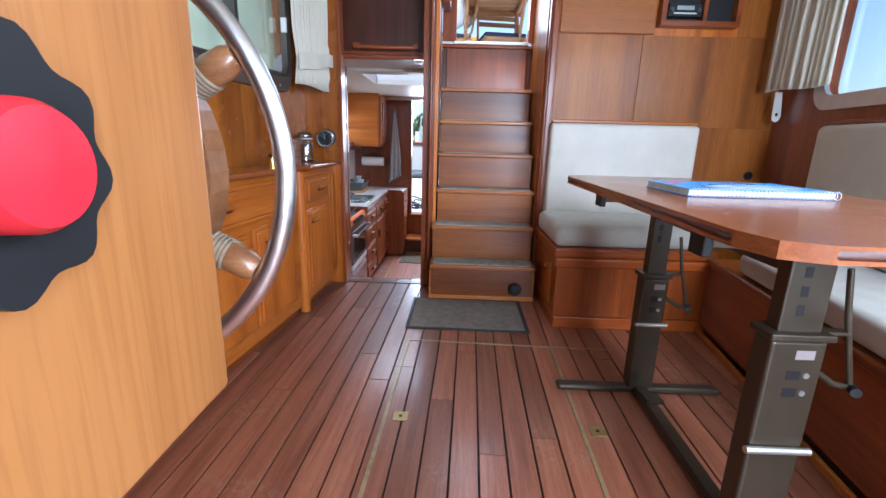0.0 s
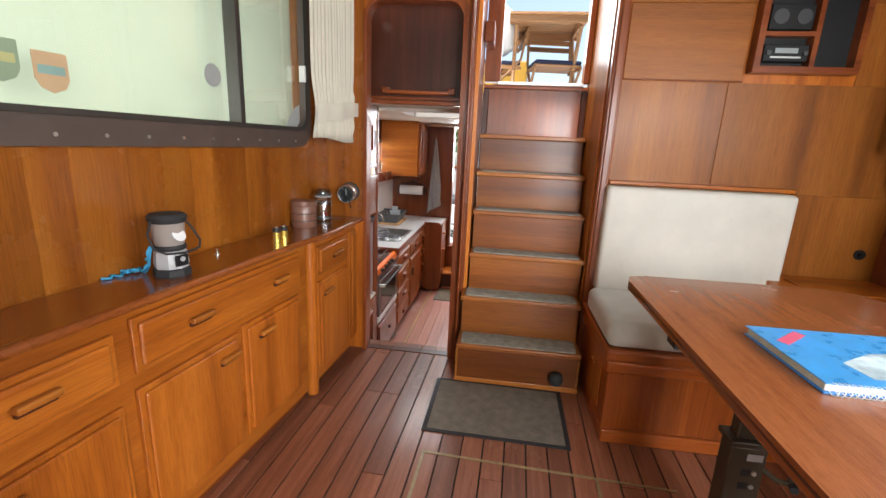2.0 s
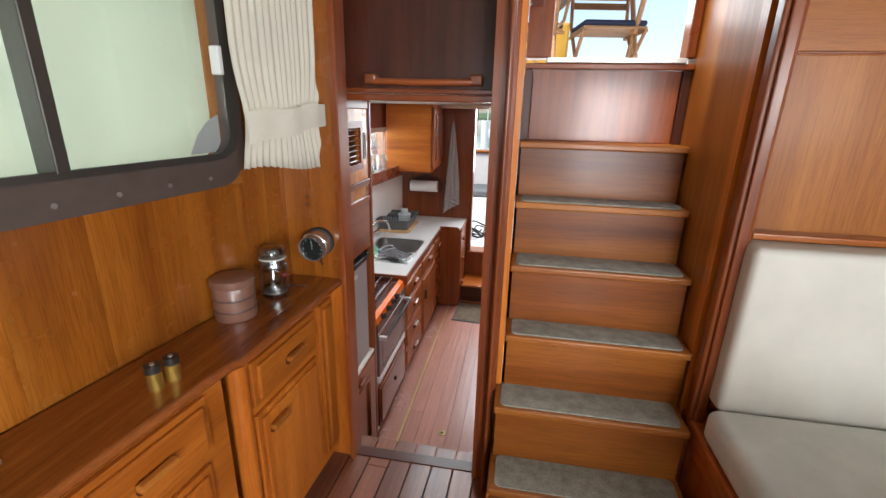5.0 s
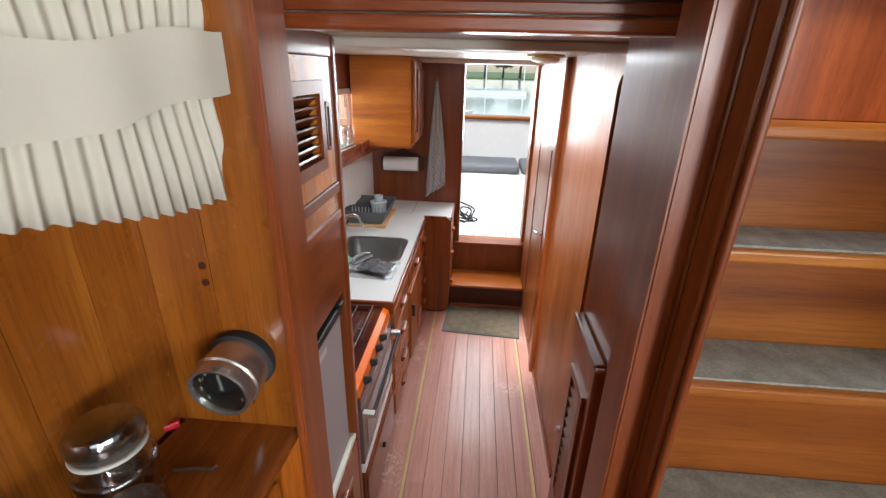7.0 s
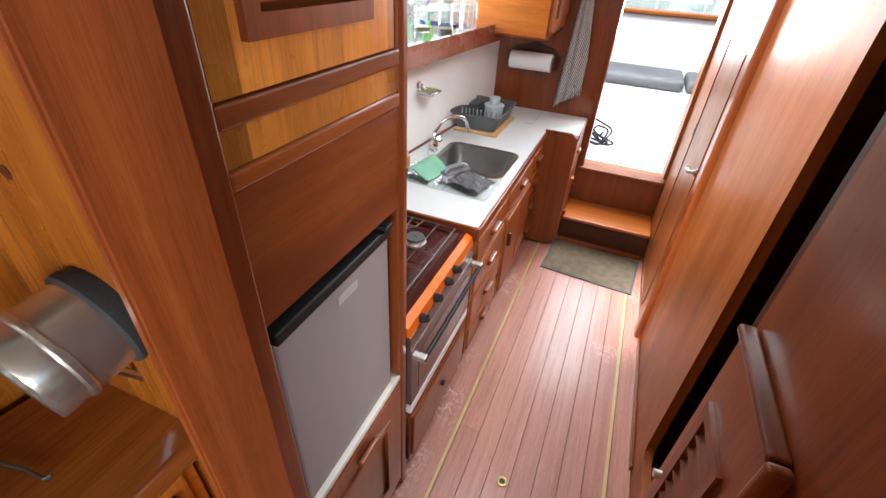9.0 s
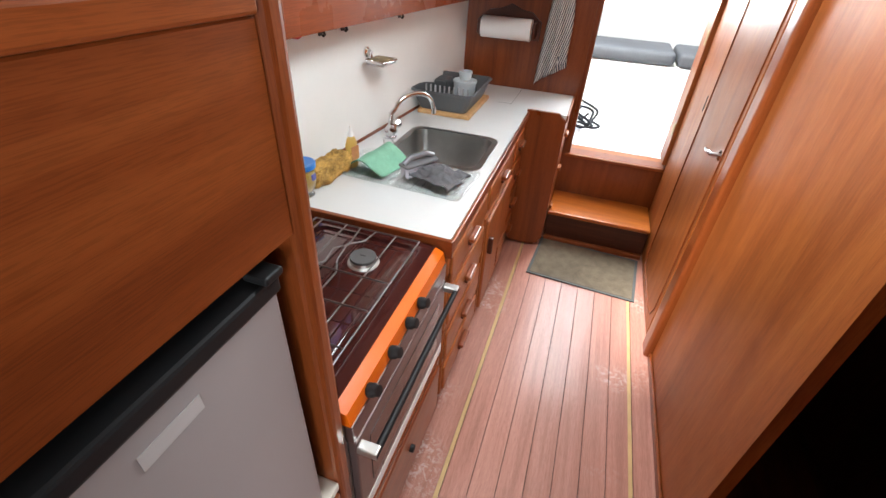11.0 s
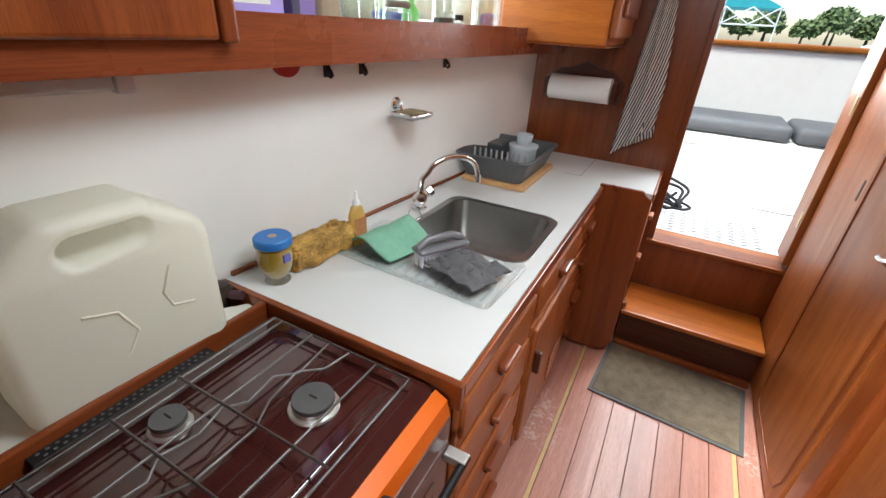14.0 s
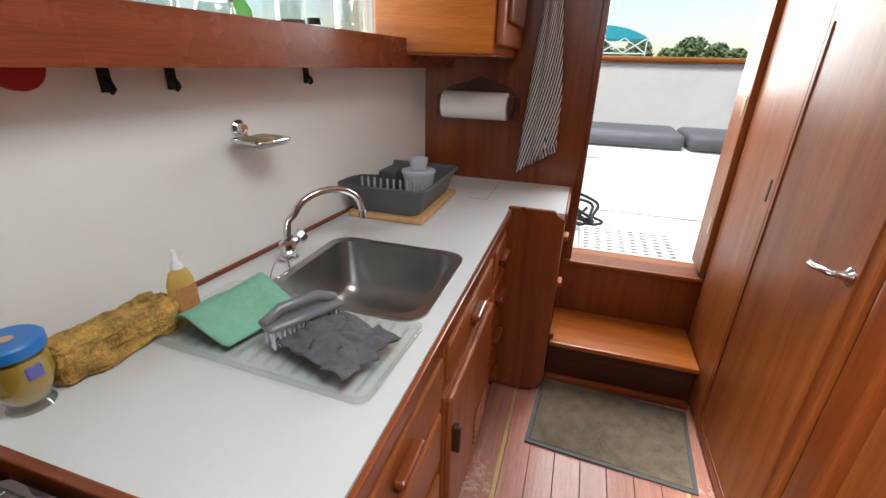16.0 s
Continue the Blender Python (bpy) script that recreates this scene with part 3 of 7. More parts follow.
part("stile", B((0.585, 3.02, 1.531), (0.6165, 3.10, 2.2), 0.006), mahog["z"], hatch)
part("rail", B((0.0235, 2.80, 1.70), (0.075, 3.0, 1.80), 0.006), mahog["y"], hatch)

# posts on both sides of the stairs
for x0, x1, nm in ((-0.0255, -0.007, "mahogany post between doorway and stairs"), (0.6195, 0.672, "tall rounded mahogany post beside the stairs")):
    post = thing("stair_post", nm, "post")
    xm = (x0 + x1) / 2
    part("post", B((x0, 2.49, 0.0), (x1, BH - 0.027, 2.02), 0.008, 3), mahog["z"], post)
    if x0 < 0:
        part("backing", B((x0, BH - 0.0265, 0.0), (0.004, BH - 0.0008, 2.02), 0.002, 1), mahog["z"], post)
    part("bead", B((xm - (x1 - x0) * 0.27, 2.478, 0.0), (xm + (x1 - x0) * 0.27, 2.4895, 2.02), 0.0045, 3), mahog["z"], post)

# ---- saloon: port sideboards ----
def sideboard(name, label, m, s0, s1, depth, drawers, doors, top=0.765):
    t = thing(name, label, "sideboard", m)
    part("carcass", B((s0, 0.022, 0.05), (s1, depth, top - 0.026), 0.002, 1), cabin["x"], t)
    part("plinth", B((s0, 0.055, 0.0), (s1, depth, 0.0495)), mahog["x"], t)
    for a, b, z0, z1, pulls in drawers:
        d = panel_door("drawer", a, b, z0, z1, 0.0215, 0.024, cabin["x"], t)
        for p in pulls:
            wood_pull(p, (z0 + z1) / 2 + 0.004, 0.0015, 0.085, d, teak["x"], 0.026, 0.028)
    for a, b, z0, z1, p in doors:
        d = panel_door("door", a, b, z0, z1, 0.0215, 0.023, cabin["z"], t)
        if p is not None:
            wood_pull(p, z1 - 0.058, 0.0035, 0.08, d, teak["x"], 0.026, 0.028)
    return t


near = sideboard("sideboard", "long low varnished teak sideboard against the port wall", PORT, -1.45, 0.775, SIDE - 0.001,
                 [(-0.026, 0.712, 0.568, 0.716, (0.174, 0.56)), (-0.72, -0.072, 0.562, 0.696, (-0.253,)), (-1.4, -0.78, 0.555, 0.695, (-1.1,))],
                 [(-0.030, 0.338, 0.112, 0.524, 0.275), (0.362, 0.700, 0.115, 0.538, 0.464), (-0.45, -0.07, 0.10, 0.503, -0.34), (-0.9, -0.5, 0.095, 0.492, -0.8)])
FARM = pose(-0.612, 2.045, 0, 0, 0, 86.2)
far = sideboard("sideboard", "short teak sideboard unit next to the doorway", FARM, 0.03, 0.508, 0.16,
                [(0.05, 0.37, 0.565, 0.70, (0.22,))], [(0.05, 0.37, 0.10, 0.535, 0.12), (0.405, 0.49, 0.10, 0.70, None)])
part("corner_post", L([(0.026, 0.0), (0.026, 0.739)], 16, Matrix.Translation((0.02, 0.03, 0))), cabin["z"], far, smooth=40)
# continuous worktop with a rounded nosing
bm = bmesh.new()
pts = [PORT @ Vector((-1.5, 0, 0)), PORT @ Vector((0.70, 0, 0))]
outl = [(p.x, p.y) for p in pts] + [(-0.606, 2.005), (-0.590, 2.03), (-0.588, 2.07), (-0.566, 2.544), (-0.566, BH - 0.0005)]
outl += [(-0.745, BH - 0.0005)] + [((PORT @ Vector((-1.5, SIDE - 0.001, 0))).x, (PORT @ Vector((-1.5, SIDE, 0))).y)]
slab(bm, outl, [], 0.7395, 0.765, "z")
wt = thing("worktop", "continuous varnished teak worktop on the sideboards", "worktop")
part("top", bm, wood("sideboard_top", (0.16, 0.036, 0.007), (0.28, 0.075, 0.013), (0.40, 0.13, 0.022), axis="y", rough=0.18, grain=30, coat=0.8), wt)
part("nosing", T([(x, y, 0.752) for x, y in outl[:7]], 0.0125, 8), wood("sideboard_nosing", (0.15, 0.034, 0.008), (0.25, 0.065, 0.013), (0.34, 0.105, 0.022), axis="y", rough=0.22, grain=30, coat=0.6), wt, "rounded darker nosing", smooth=60)

# ---- saloon: settee ----
settee = thing("settee", "teak settee base with storage below along the bulkhead", "settee")
part("base", B((0.645, 1.972, 0.06), (1.40, BH - 0.001, 0.3115), 0.002, 1), veneer_blocks(wood("settee_boards", *REDTEAK, axis="z", rough=0.32, grain=30), 0.105, 0.85, 1.2), settee)
part("plinth", B((0.643, 1.958, 0.0), (1.40, BH - 0.001, 0.0595), 0.006, 2), redteak["x"], settee)
part("rail", B((0.632, 1.960, 0.312), (1.40, BH - 0.001, 0.366), 0.012, 3), redteak["x"], settee)
part("rail_bead", B((0.622, 1.950, 0.3665), (1.40, BH - 0.001, 0.416), 0.012, 3), redteak["x"], settee)
d = part("side_door", B((0.638, 2.06, 0.10), (0.6445, 2.26, 0.31), 0.003), cabin["z"], settee)
part("handle", B((0.622, 2.14, 0.26), (0.6375, 2.18, 0.275), 0.004), cabin["y"], d)
solid("seat_cushion", B((0.622, 1.962, 0.417), (1.33, 2.418, 0.528), 0.035, 5), velour, "pale grey settee seat cushion lying on the settee", "cushion", smooth=50)
solid("back_cushion", B((0.656, 2.420, 0.50), (1.474, 2.548, 1.012), 0.022, 4), vinyl, "flat cream leatherette backrest cushion on the bulkhead", "cushion", smooth=50)
solid("backrest_cap", B((0.676, 2.50, 1.0145), (1.495, BH - 0.0065, 1.034), 0.005, 3), cabin["x"], "thin teak cap rail above the backrest", "trim rail")

SB = pose(1.238, 1.10, 0, 0, 0, 81.2)
side = thing("side_settee", "mahogany side settee base along the starboard wall", "settee", SB)
part("base", B((-1.6, -0.45, 0.05), (0.87, 0.0, 0.355), 0.002, 1), mahog["x"], side)
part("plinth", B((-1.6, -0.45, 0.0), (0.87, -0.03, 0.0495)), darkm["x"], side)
part("floor_strip", B((-1.6, 0.0005, 0.001), (0.87, 0.016, 0.03), 0.004), teak["x"], side)
part("rail", B((-1.6, -0.45, 0.3555), (0.87, 0.016, 0.39), 0.010, 3), mahog["x"], side)
ob = solid("seat_cushion", B((-1.5, -0.46, 0.392), (0.62, 0.0, 0.485), 0.03, 5), velour, "pale grey seat cushion of the side settee", "cushion", smooth=50)
ob.matrix_world = SB
ob = solid("back_cushion", B((-1.5, -0.468, 0.4865), (0.949, -0.364, 1.01), 0.03, 4), vinyl, "upright cream leatherette backrest of the side settee", "cushion", smooth=50)
ob.matrix_world = SB

ob = solid("backrest_cap", B((-1.5, -0.468, 1.0115), (0.93, -0.40, 1.032), 0.006, 3), mahog["x"], "mahogany cap rail above the side settee backrest", "trim rail")
ob.matrix_world = SB

# ---- saloon: table ----
table = thing("saloon_table", "brown wooden saloon table on bronze height-adjustable legs", "table")
topo = [(0.58, 0.62), (0.60, 0.545), (0.66, 0.52), (1.20, 0.50), (1.28, 0.56), (1.30, 0.70), (1.31, 1.62), (1.27, 1.74), (1.18, 1.775), (0.66, 1.765), (0.60, 1.745), (0.585, 1.70)]
part("tabletop", S(topo, [], 0.748, 0.776, "z"), wood("table_top", (0.16, 0.047, 0.017), (0.235, 0.074, 0.026), (0.30, 0.102, 0.038), axis="y", rough=0.22, grain=50, coat=0.4), table)
part("edge_band", T([(x + (0.011 if x < 0.9 else -0.011), y + (0.011 if y < 1.1 else -0.011), 0.762) for x, y in topo], 0.0142, 8, True), darkm["y"], table, "dark rounded table edge", smooth=60)
for y, x0, x1, cz in ((0.755, 0.768, 0.880, 0.535), (1.40, 0.795, 0.885, 0.4555)):
    xm, hw = (x0 + x1) / 2, (x1 - x0) / 2
    oc = part("column", B((x0, y - 0.028, 0.03), (x1, y + 0.028, cz - 0.0005), 0.007, 3), dark_metal, table)
    ic = part("inner_column", B((xm - hw + 0.012, y - 0.019, 0.30), (xm + hw - 0.012, y + 0.019, 0.715), 0.004), dark_metal, table)
    for z in (0.585, 0.625, 0.665):
        part("slot", B((xm - hw * 0.30, y - 0.0196, z), (xm - hw * 0.02, y - 0.0188, z + 0.022), 0.0002, 1), black, ic)
    for z in (cz - 0.125, cz - 0.085):
        part("slot", B((xm - hw * 0.25, y - 0.0286, z), (xm + hw * 0.25, y - 0.0278, z + 0.020), 0.0002, 1), black, oc)
        part("screw", C((xm + hw * 0.45, y - 0.0275, z + 0.010), (xm + hw * 0.45, y - 0.031, z + 0.010), 0.006, None, 12), steel, oc, smooth=40)
    part("type_plate", B((xm - 0.004, y - 0.0288, cz - 0.040), (xm + 0.034, y - 0.0279, cz - 0.020), 0.0002, 1), plain("pale_plate_%d" % (y * 10), (0.24, 0.20, 0.19), 0.5), oc, "small pale label plate")
    part("foot", B((xm - 0.30, y - 0.022, 0.006), (xm + 0.30, y + 0.022, 0.029), 0.009, 3), dark_metal, table)
    part("cross_bracket", B((xm - 0.22, y - 0.02, 0.7155), (xm + 0.24, y + 0.02, 0.747), 0.004), dark_metal, table)
    part("end_clip", B((xm - 0.225, y - 0.026, 0.70), (xm - 0.205, y + 0.026, 0.7475), 0.003), black, table)
    part("collar", B((x0 - 0.008, y - 0.036, cz), (x1 + 0.008, y + 0.036, cz + 0.0165), 0.004), dark_metal, table)
    part("clamp_bar", C((x0 - 0.012, y - 0.036, 0.287), (x1 + 0.010, y - 0.036, 0.287), 0.008), steel, table, "bright steel clamp bar", smooth=40)
    part("crank_arm", T([(x1 - 0.002, y, cz - 0.07), (x1 + 0.05, y - 0.004, cz - 0.105), (x1 + 0.085, y - 0.006, cz - 0.11)], 0.007, 8), dark_metal, table, smooth=60)
    part("crank_handle", T([(x1 + 0.085, y - 0.006, cz - 0.11), (x1 + 0.045, y - 0.004, cz + 0.045), (x1 + 0.030, y, cz + 0.145)], 0.006, 8), dark_metal, table, smooth=60)
    part("crank_plate", B((x1 - 0.004, y - 0.012, cz + 0.0065), (x1 + 0.055, y + 0.012, cz + 0.0145), 0.002), dark_metal, table)
    part("grip", C((x1 + 0.078, y - 0.030, cz - 0.11), (x1 + 0.092, y + 0.004, cz - 0.11), 0.010), black, table, smooth=40)
bm = bmesh.new()
slab(bm, [(0.806, 0.782), (0.842, 0.782), (0.858, 1.374), (0.822, 1.374)], [], 0.008, 0.036, "z")
part("floor_beam", bm, dark_metal, table)
bm = bmesh.new()
slab(bm, [(0.810, 0.777), (0.838, 0.777), (0.854, 1.378), (0.826, 1.378)], [], 0.660, 0.708, "z")
part("top_beam", bm, dark_metal, table)
part("beam_latch", B((0.815, 1.26, 0.036), (0.875, 1.32, 0.05), 0.003), dark_metal, table)

# ---- saloon: helm ----
console = thing("helm_console", "varnished wooden helm console", "console")
part("side_panel", B((-0.118, -0.9, 0.665), (-0.093, 0.295, 1.15), 0.006, 3), wood("console_wood", (0.15, 0.050, 0.010), (0.28, 0.112, 0.030), (0.40, 0.185, 0.062), axis="z", rough=0.4, grain=11, fig=0.7, coat=0.2, pore=0.2, bump=0.02), console)
part("body", B((-0.60, -0.9, 0.68), (-0.1185, 0.27, 1.12), 0.006), mahog["z"], console)
part("pedestal", B((-0.60, -0.9, 0.0), (-0.30, 0.0, 0.6795), 0.004), mahog["z"], console)

# ---- galley: tall locker with the fridge ----
XF = -0.655
GM = pose(XF, 0, 0, 0, 0, 90)      # galley port fronts: x runs aft, y outboard, z up
tall = thing("tall_locker", "tall mahogany locker with louvred door above a fridge niche", "locker", GM)
part("side", B((2.70, 0.0, GALLEY_Z), (2.742, 0.55, 1.384), 0.004), mahog["z"], tall)
part("side", B((3.168, 0.0, GALLEY_Z), (3.205, 0.55, 1.384), 0.012, 3), mahog["z"], tall)
part("top_frame", B((2.7425, 0.002, 1.335), (3.1675, 0.03, 1.384), 0.003), mahog["x"], tall)
STRIPE = wood("striped_veneer", (0.34, 0.10, 0.014), (0.50, 0.175, 0.026), (0.64, 0.26, 0.045), axis="z", rough=0.26, grain=30, coat=0.6)
veneer_blocks(STRIPE, 0.068, 0.5, 1.45)
d = part("door", S(rect(2.745, 3.15, 1.029, 1.333), [rect(2.822, 3.045, 1.105, 1.262)], 0.004, 0.022, "y"), STRIPE, tall)
part("louvre_frame", S(rect(2.80, 3.065, 1.083, 1.284), [rect(2.826, 3.040, 1.110, 1.257)], -0.008, 0.0035, "y"), mahog["z"], d)
for i in range(7):
    z = 1.108 + i * 0.0215
    ob = part("louvre", B((2.827, -0.002, -0.002), (3.039, 0.03, 0.004), 0.001, 1), mahog["x"], d)
    ob.matrix_local = pose(0, 0, z + 0.012, -38, 0, 0)
part("finger_pull", S(rounded(3.085, 3.115, 1.12, 1.235, 0.012), [rounded(3.093, 3.107, 1.13, 1.225, 0.006)], -0.004, 0.0035, "y"), darkm["z"], d)
part("finger_recess", B((3.092, 0.0, 1.129), (3.108, 0.0038, 1.226)), black, d)
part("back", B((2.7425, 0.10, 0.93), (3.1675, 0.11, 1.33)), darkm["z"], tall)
part("rail", B((2.7425, 0.001, 0.997), (3.1675, 0.03, 1.026), 0.004), mahog["x"], tall)
part("rail_panel", B((2.7425, 0.008, 0.948), (3.1675, 0.03, 0.9965), 0.001, 1), STRIPE, tall)
part("rail", B((2.7425, 0.001, 0.922), (3.1675, 0.03, 0.9475), 0.004), mahog["x"], tall)
part("panel", B((2.7425, 0.006, 0.695), (3.1675, 0.028, 0.9215), 0.002, 1), mahog["x"], tall)
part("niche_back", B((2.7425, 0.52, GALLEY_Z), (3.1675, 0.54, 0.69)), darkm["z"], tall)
part("niche_floor", B((2.7425, 0.004, 0.105), (3.1675, 0.50, 0.125), 0.002, 1), cream, tall, "pale ledge under the fridge")
d = part("lower_door", S(rect(2.748, 3.160, -0.44, 0.10), [rect(2.84, 3.07, -0.35, 0.0)], 0.0, 0.02, "y"), mahog["z"], tall)
part("door_panel", B((2.8405, 0.006, -0.3495), (3.0695, 0.015, -0.0005)), mahog["z"], d)
part("bead", S(rect(2.825, 3.085, -0.365, 0.015), [rect(2.845, 3.065, -0.345, -0.005)], -0.006, -0.0005, "y"), mahog["z"], d)
wood_pull(2.95, 0.06, -0.0005, 0.08, d, mahog["x"])
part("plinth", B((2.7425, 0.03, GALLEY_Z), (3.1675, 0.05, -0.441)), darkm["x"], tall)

fridge = thing("fridge", "small grey fridge with a black top edge in the locker niche", "fridge", GM)
fgrey = plain("fridge_grey", (0.33, 0.30, 0.30), 0.42, 0.15, var=0.06, scale=5)
part("body", B((2.756, 0.05, 0.128), (3.156, 0.50, 0.672), 0.004), black, fridge)
part("door", B((2.758, 0.016, 0.128), (3.134, 0.0495, 0.636), 0.006), fgrey, fridge, "plain grey fridge door")
part("top_edge", B((2.758, 0.008, 0.637), (3.134, 0.0495, 0.662), 0.005), black, fridge)
part("hinge", B((3.105, 0.002, 0.663), (3.135, 0.035, 0.674), 0.003), black, fridge)
part("badge", B((2.93, 0.0145, 0.585), (3.00, 0.0155, 0.606)), plain("badge_silver", (0.55, 0.54, 0.54), 0.35, 0.3), fridge, "small silver badge")

# doorway header: locker with grab rail above the galley entrance
head = thing("overhead_locker", "dark mahogany locker front above the galley entrance", "locker")
part("front", B((-0.62, 2.715, 1.40), (-0.008, 2.74, 2.0), 0.002), darkm["z"], head)
part("lower_rail", B((-0.62, 2.700, 1.362), (-0.008, 2.742, 1.383), 0.004), mahog["x"], head)
part("ledge", B((-0.62, 2.705, 1.386), (-0.008, 2.7145, 1.402), 0.003), mahog["x"], head)
rail = part("grab_rail", T([(-0.49, 2.690, 1.432), (-0.46, 2.682, 1.422), (-0.30, 2.680, 1.420), (-0.14, 2.682, 1.422), (-0.11, 2.690, 1.432)], 0.011, 10), mahog["x"], head, smooth=60)
for x in (-0.475, -0.125):
    part("bracket", B((x - 0.02, 2.672, 1.412), (x + 0.02, 2.7145, 1.445), 0.006), mahog["x"], rail)

# ---- galley: cooker ----
maroon = plain("maroon_enamel", (0.042, 0.010, 0.009), 0.10, var=0.25, scale=10, coat=1.0)
orange = plain("orange_enamel", (0.70, 0.13, 0.004), 0.34, var=0.08, coat=0.05, spec=0.25)
wire = plain("dull_steel_wire", (0.17, 0.165, 0.16), 0.36, 0.9, var=0.2, scale=80)
cooker = thing("cooker", "maroon enamelled gas cooker with orange fascia and three burners", "cooker")
part("body", B((-1.085, 3.222, -0.14), (-0.672, 3.780, 0.262), 0.004), plain("cooker_grey", (0.42, 0.41, 0.40), 0.4, 0.3), cooker)
top = S(rounded(-1.085, -0.688, 3.222, 3.780, 0.02), [rounded(-1.045, -0.735, 3.25, 3.755, 0.03)], 0.2625, 0.276, "z")
part("hob_rim", top, maroon, cooker)
part("hob_plate", S(rounded(-1.046, -0.734, 3.249, 3.756, 0.03), [], 0.2625, 0.268, "z"), maroon, cooker)
for x, y in ((-1.03, 3.50), (-0.90, 3.50), (-0.76, 3.50)):
    part("pressing", B((x - 0.004, 3.27, 0.268), (x + 0.004, 3.735, 0.2705), 0.002), maroon, cooker)
for x, y, r in ((-0.845, 3.645, 0.036), (-1.005, 3.50, 0.027), (-0.855, 3.36, 0.036)):
    b = part("burner", L([(r * 1.2, 0.268), (r * 1.16, 0.271), (r * 1.0, 0.273), (r * 0.95, 0.281)], 28, Matrix.Translation((x, y, 0))), steel, cooker, "steel burner ring", smooth=35)
    part("cap", L([(r * 0.98, 0.2812), (r, 0.284), (r * 0.96, 0.289), (r * 0.1, 0.290)], 28, Matrix.Translation((x, y, 0))), plain("burner_grey", (0.10, 0.10, 0.10), 0.5, 0.2, var=0.2), b, "dark grey burner cap", smooth=35)
    part("slot", B((x - 0.008, y - 0.0015, 0.2895), (x + 0.008, y + 0.0015, 0.2908)), black, b)
grid = part("pan_support", T([(-1.06, 3.24, 0.292), (-0.73, 3.24, 0.292), (-0.73, 3.76, 0.292), (-1.06, 3.76, 0.292)], 0.003, 8, True), wire, cooker, smooth=60)
for x in (-1.035, -0.955, -0.80):
    part("rod", T([(x, 3.242, 0.294), (x, 3.758, 0.294)], 0.0024), wire, grid, smooth=60)
for y in (3.335, 3.45, 3.555):
    part("rod", T([(-1.058, y, 0.2985), (-0.732, y, 0.2985)], 0.0024), wire, grid, smooth=60)
for y, s in ((3.70, 1), (3.30, -1)):
    part("bent_rod", T([(-0.91, 3.50 + s * 0.255, 0.2945), (-0.90, y - s * 0.03, 0.2945), (-0.93, y - s * 0.06, 0.2945), (-0.92, y - s * 0.12, 0.2945), (-0.945, y - s * 0.15, 0.2945), (-0.93, 3.50, 0.2945)], 0.0024), wire, grid, smooth=60)
    part("bent_rod", T([(-0.86, 3.50 + s * 0.255, 0.2945), (-0.87, y, 0.2945), (-0.905, y - s * 0.03, 0.2945), (-0.895, y - s * 0.10, 0.2945), (-0.87, y - s * 0.15, 0.2945), (-0.87, 3.50, 0.2945)], 0.0024), wire, grid, smooth=60)
bm = bmesh.new()
prof = [(-0.6875, 0.274), (-0.662, 0.262), (-0.655, 0.228), (-0.6715, 0.228), (-0.6875, 0.262)]
slab(bm, [(x, z) for x, z in prof], [], 3.222, 3.780, "y")
part("fascia", bm, orange, cooker, "glossy orange fascia")
part("control_panel", B((-0.6718, 3.222, 0.172), (-0.652, 3.780, 0.2275), 0.003), plain("control_panel_brown", (0.10, 0.055, 0.048), 0.3, 0.2), cooker)
for y in (3.30, 3.405, 3.50, 3.575):
    k = part("knob", L([(0.015, 0), (0.015, 0.012), (0.012, 0.016), (0.012, 0.024), (0.002, 0.025)], 18, Matrix.Translation((-0.655, y, 0.245)) @ Matrix.Rotation(radians(72), 4, "Y")), black, cooker, "black control knob", smooth=40)
od = part("oven_door", B((-0.6715, 3.226, -0.095), (-0.650, 3.776, 0.170), 0.004), plain("oven_door_brown", (0.13, 0.085, 0.08), 0.3, 0.3, var=0.1), cooker)
part("oven_glass", B((-0.6495, 3.28, -0.06), (-0.6485, 3.72, 0.12)), plain("smoked_glass", (0.035, 0.022, 0.02), 0.08, var=0.1), od)
part("handle_bar", T([(-0.612, 3.225, 0.150), (-0.612, 3.775, 0.150)], 0.008, 10), black, od, smooth=60)
for y in (3.235, 3.765):
    part("bracket", B((-0.650, y - 0.012, 0.140), (-0.606, y + 0.012, 0.160), 0.003), steel, od)
part("skirt", B((-0.6718, 3.226, -0.139), (-0.650, 3.776, -0.100), 0.002), hull_white, cooker, "white lower skirt")
under = thing("drawer_unit", "mahogany drawer under the cooker", "drawer unit", GM)
part("carcass", B((3.2065, 0.01, GALLEY_Z + 0.05), (3.786, 0.40, -0.142), 0.002), mahog["x"], under)
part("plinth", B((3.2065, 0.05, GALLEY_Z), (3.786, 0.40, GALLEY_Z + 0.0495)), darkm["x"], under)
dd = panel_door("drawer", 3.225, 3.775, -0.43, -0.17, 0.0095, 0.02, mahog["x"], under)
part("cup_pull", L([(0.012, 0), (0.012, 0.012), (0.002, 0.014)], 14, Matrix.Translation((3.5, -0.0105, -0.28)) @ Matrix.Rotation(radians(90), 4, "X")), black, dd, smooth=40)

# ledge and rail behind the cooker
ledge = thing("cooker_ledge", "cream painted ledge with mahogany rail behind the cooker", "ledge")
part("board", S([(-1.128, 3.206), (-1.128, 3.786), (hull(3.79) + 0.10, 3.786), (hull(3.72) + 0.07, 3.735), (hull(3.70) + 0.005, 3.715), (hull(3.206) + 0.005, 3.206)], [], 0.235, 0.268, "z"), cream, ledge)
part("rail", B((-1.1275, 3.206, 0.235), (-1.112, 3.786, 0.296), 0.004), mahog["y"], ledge)
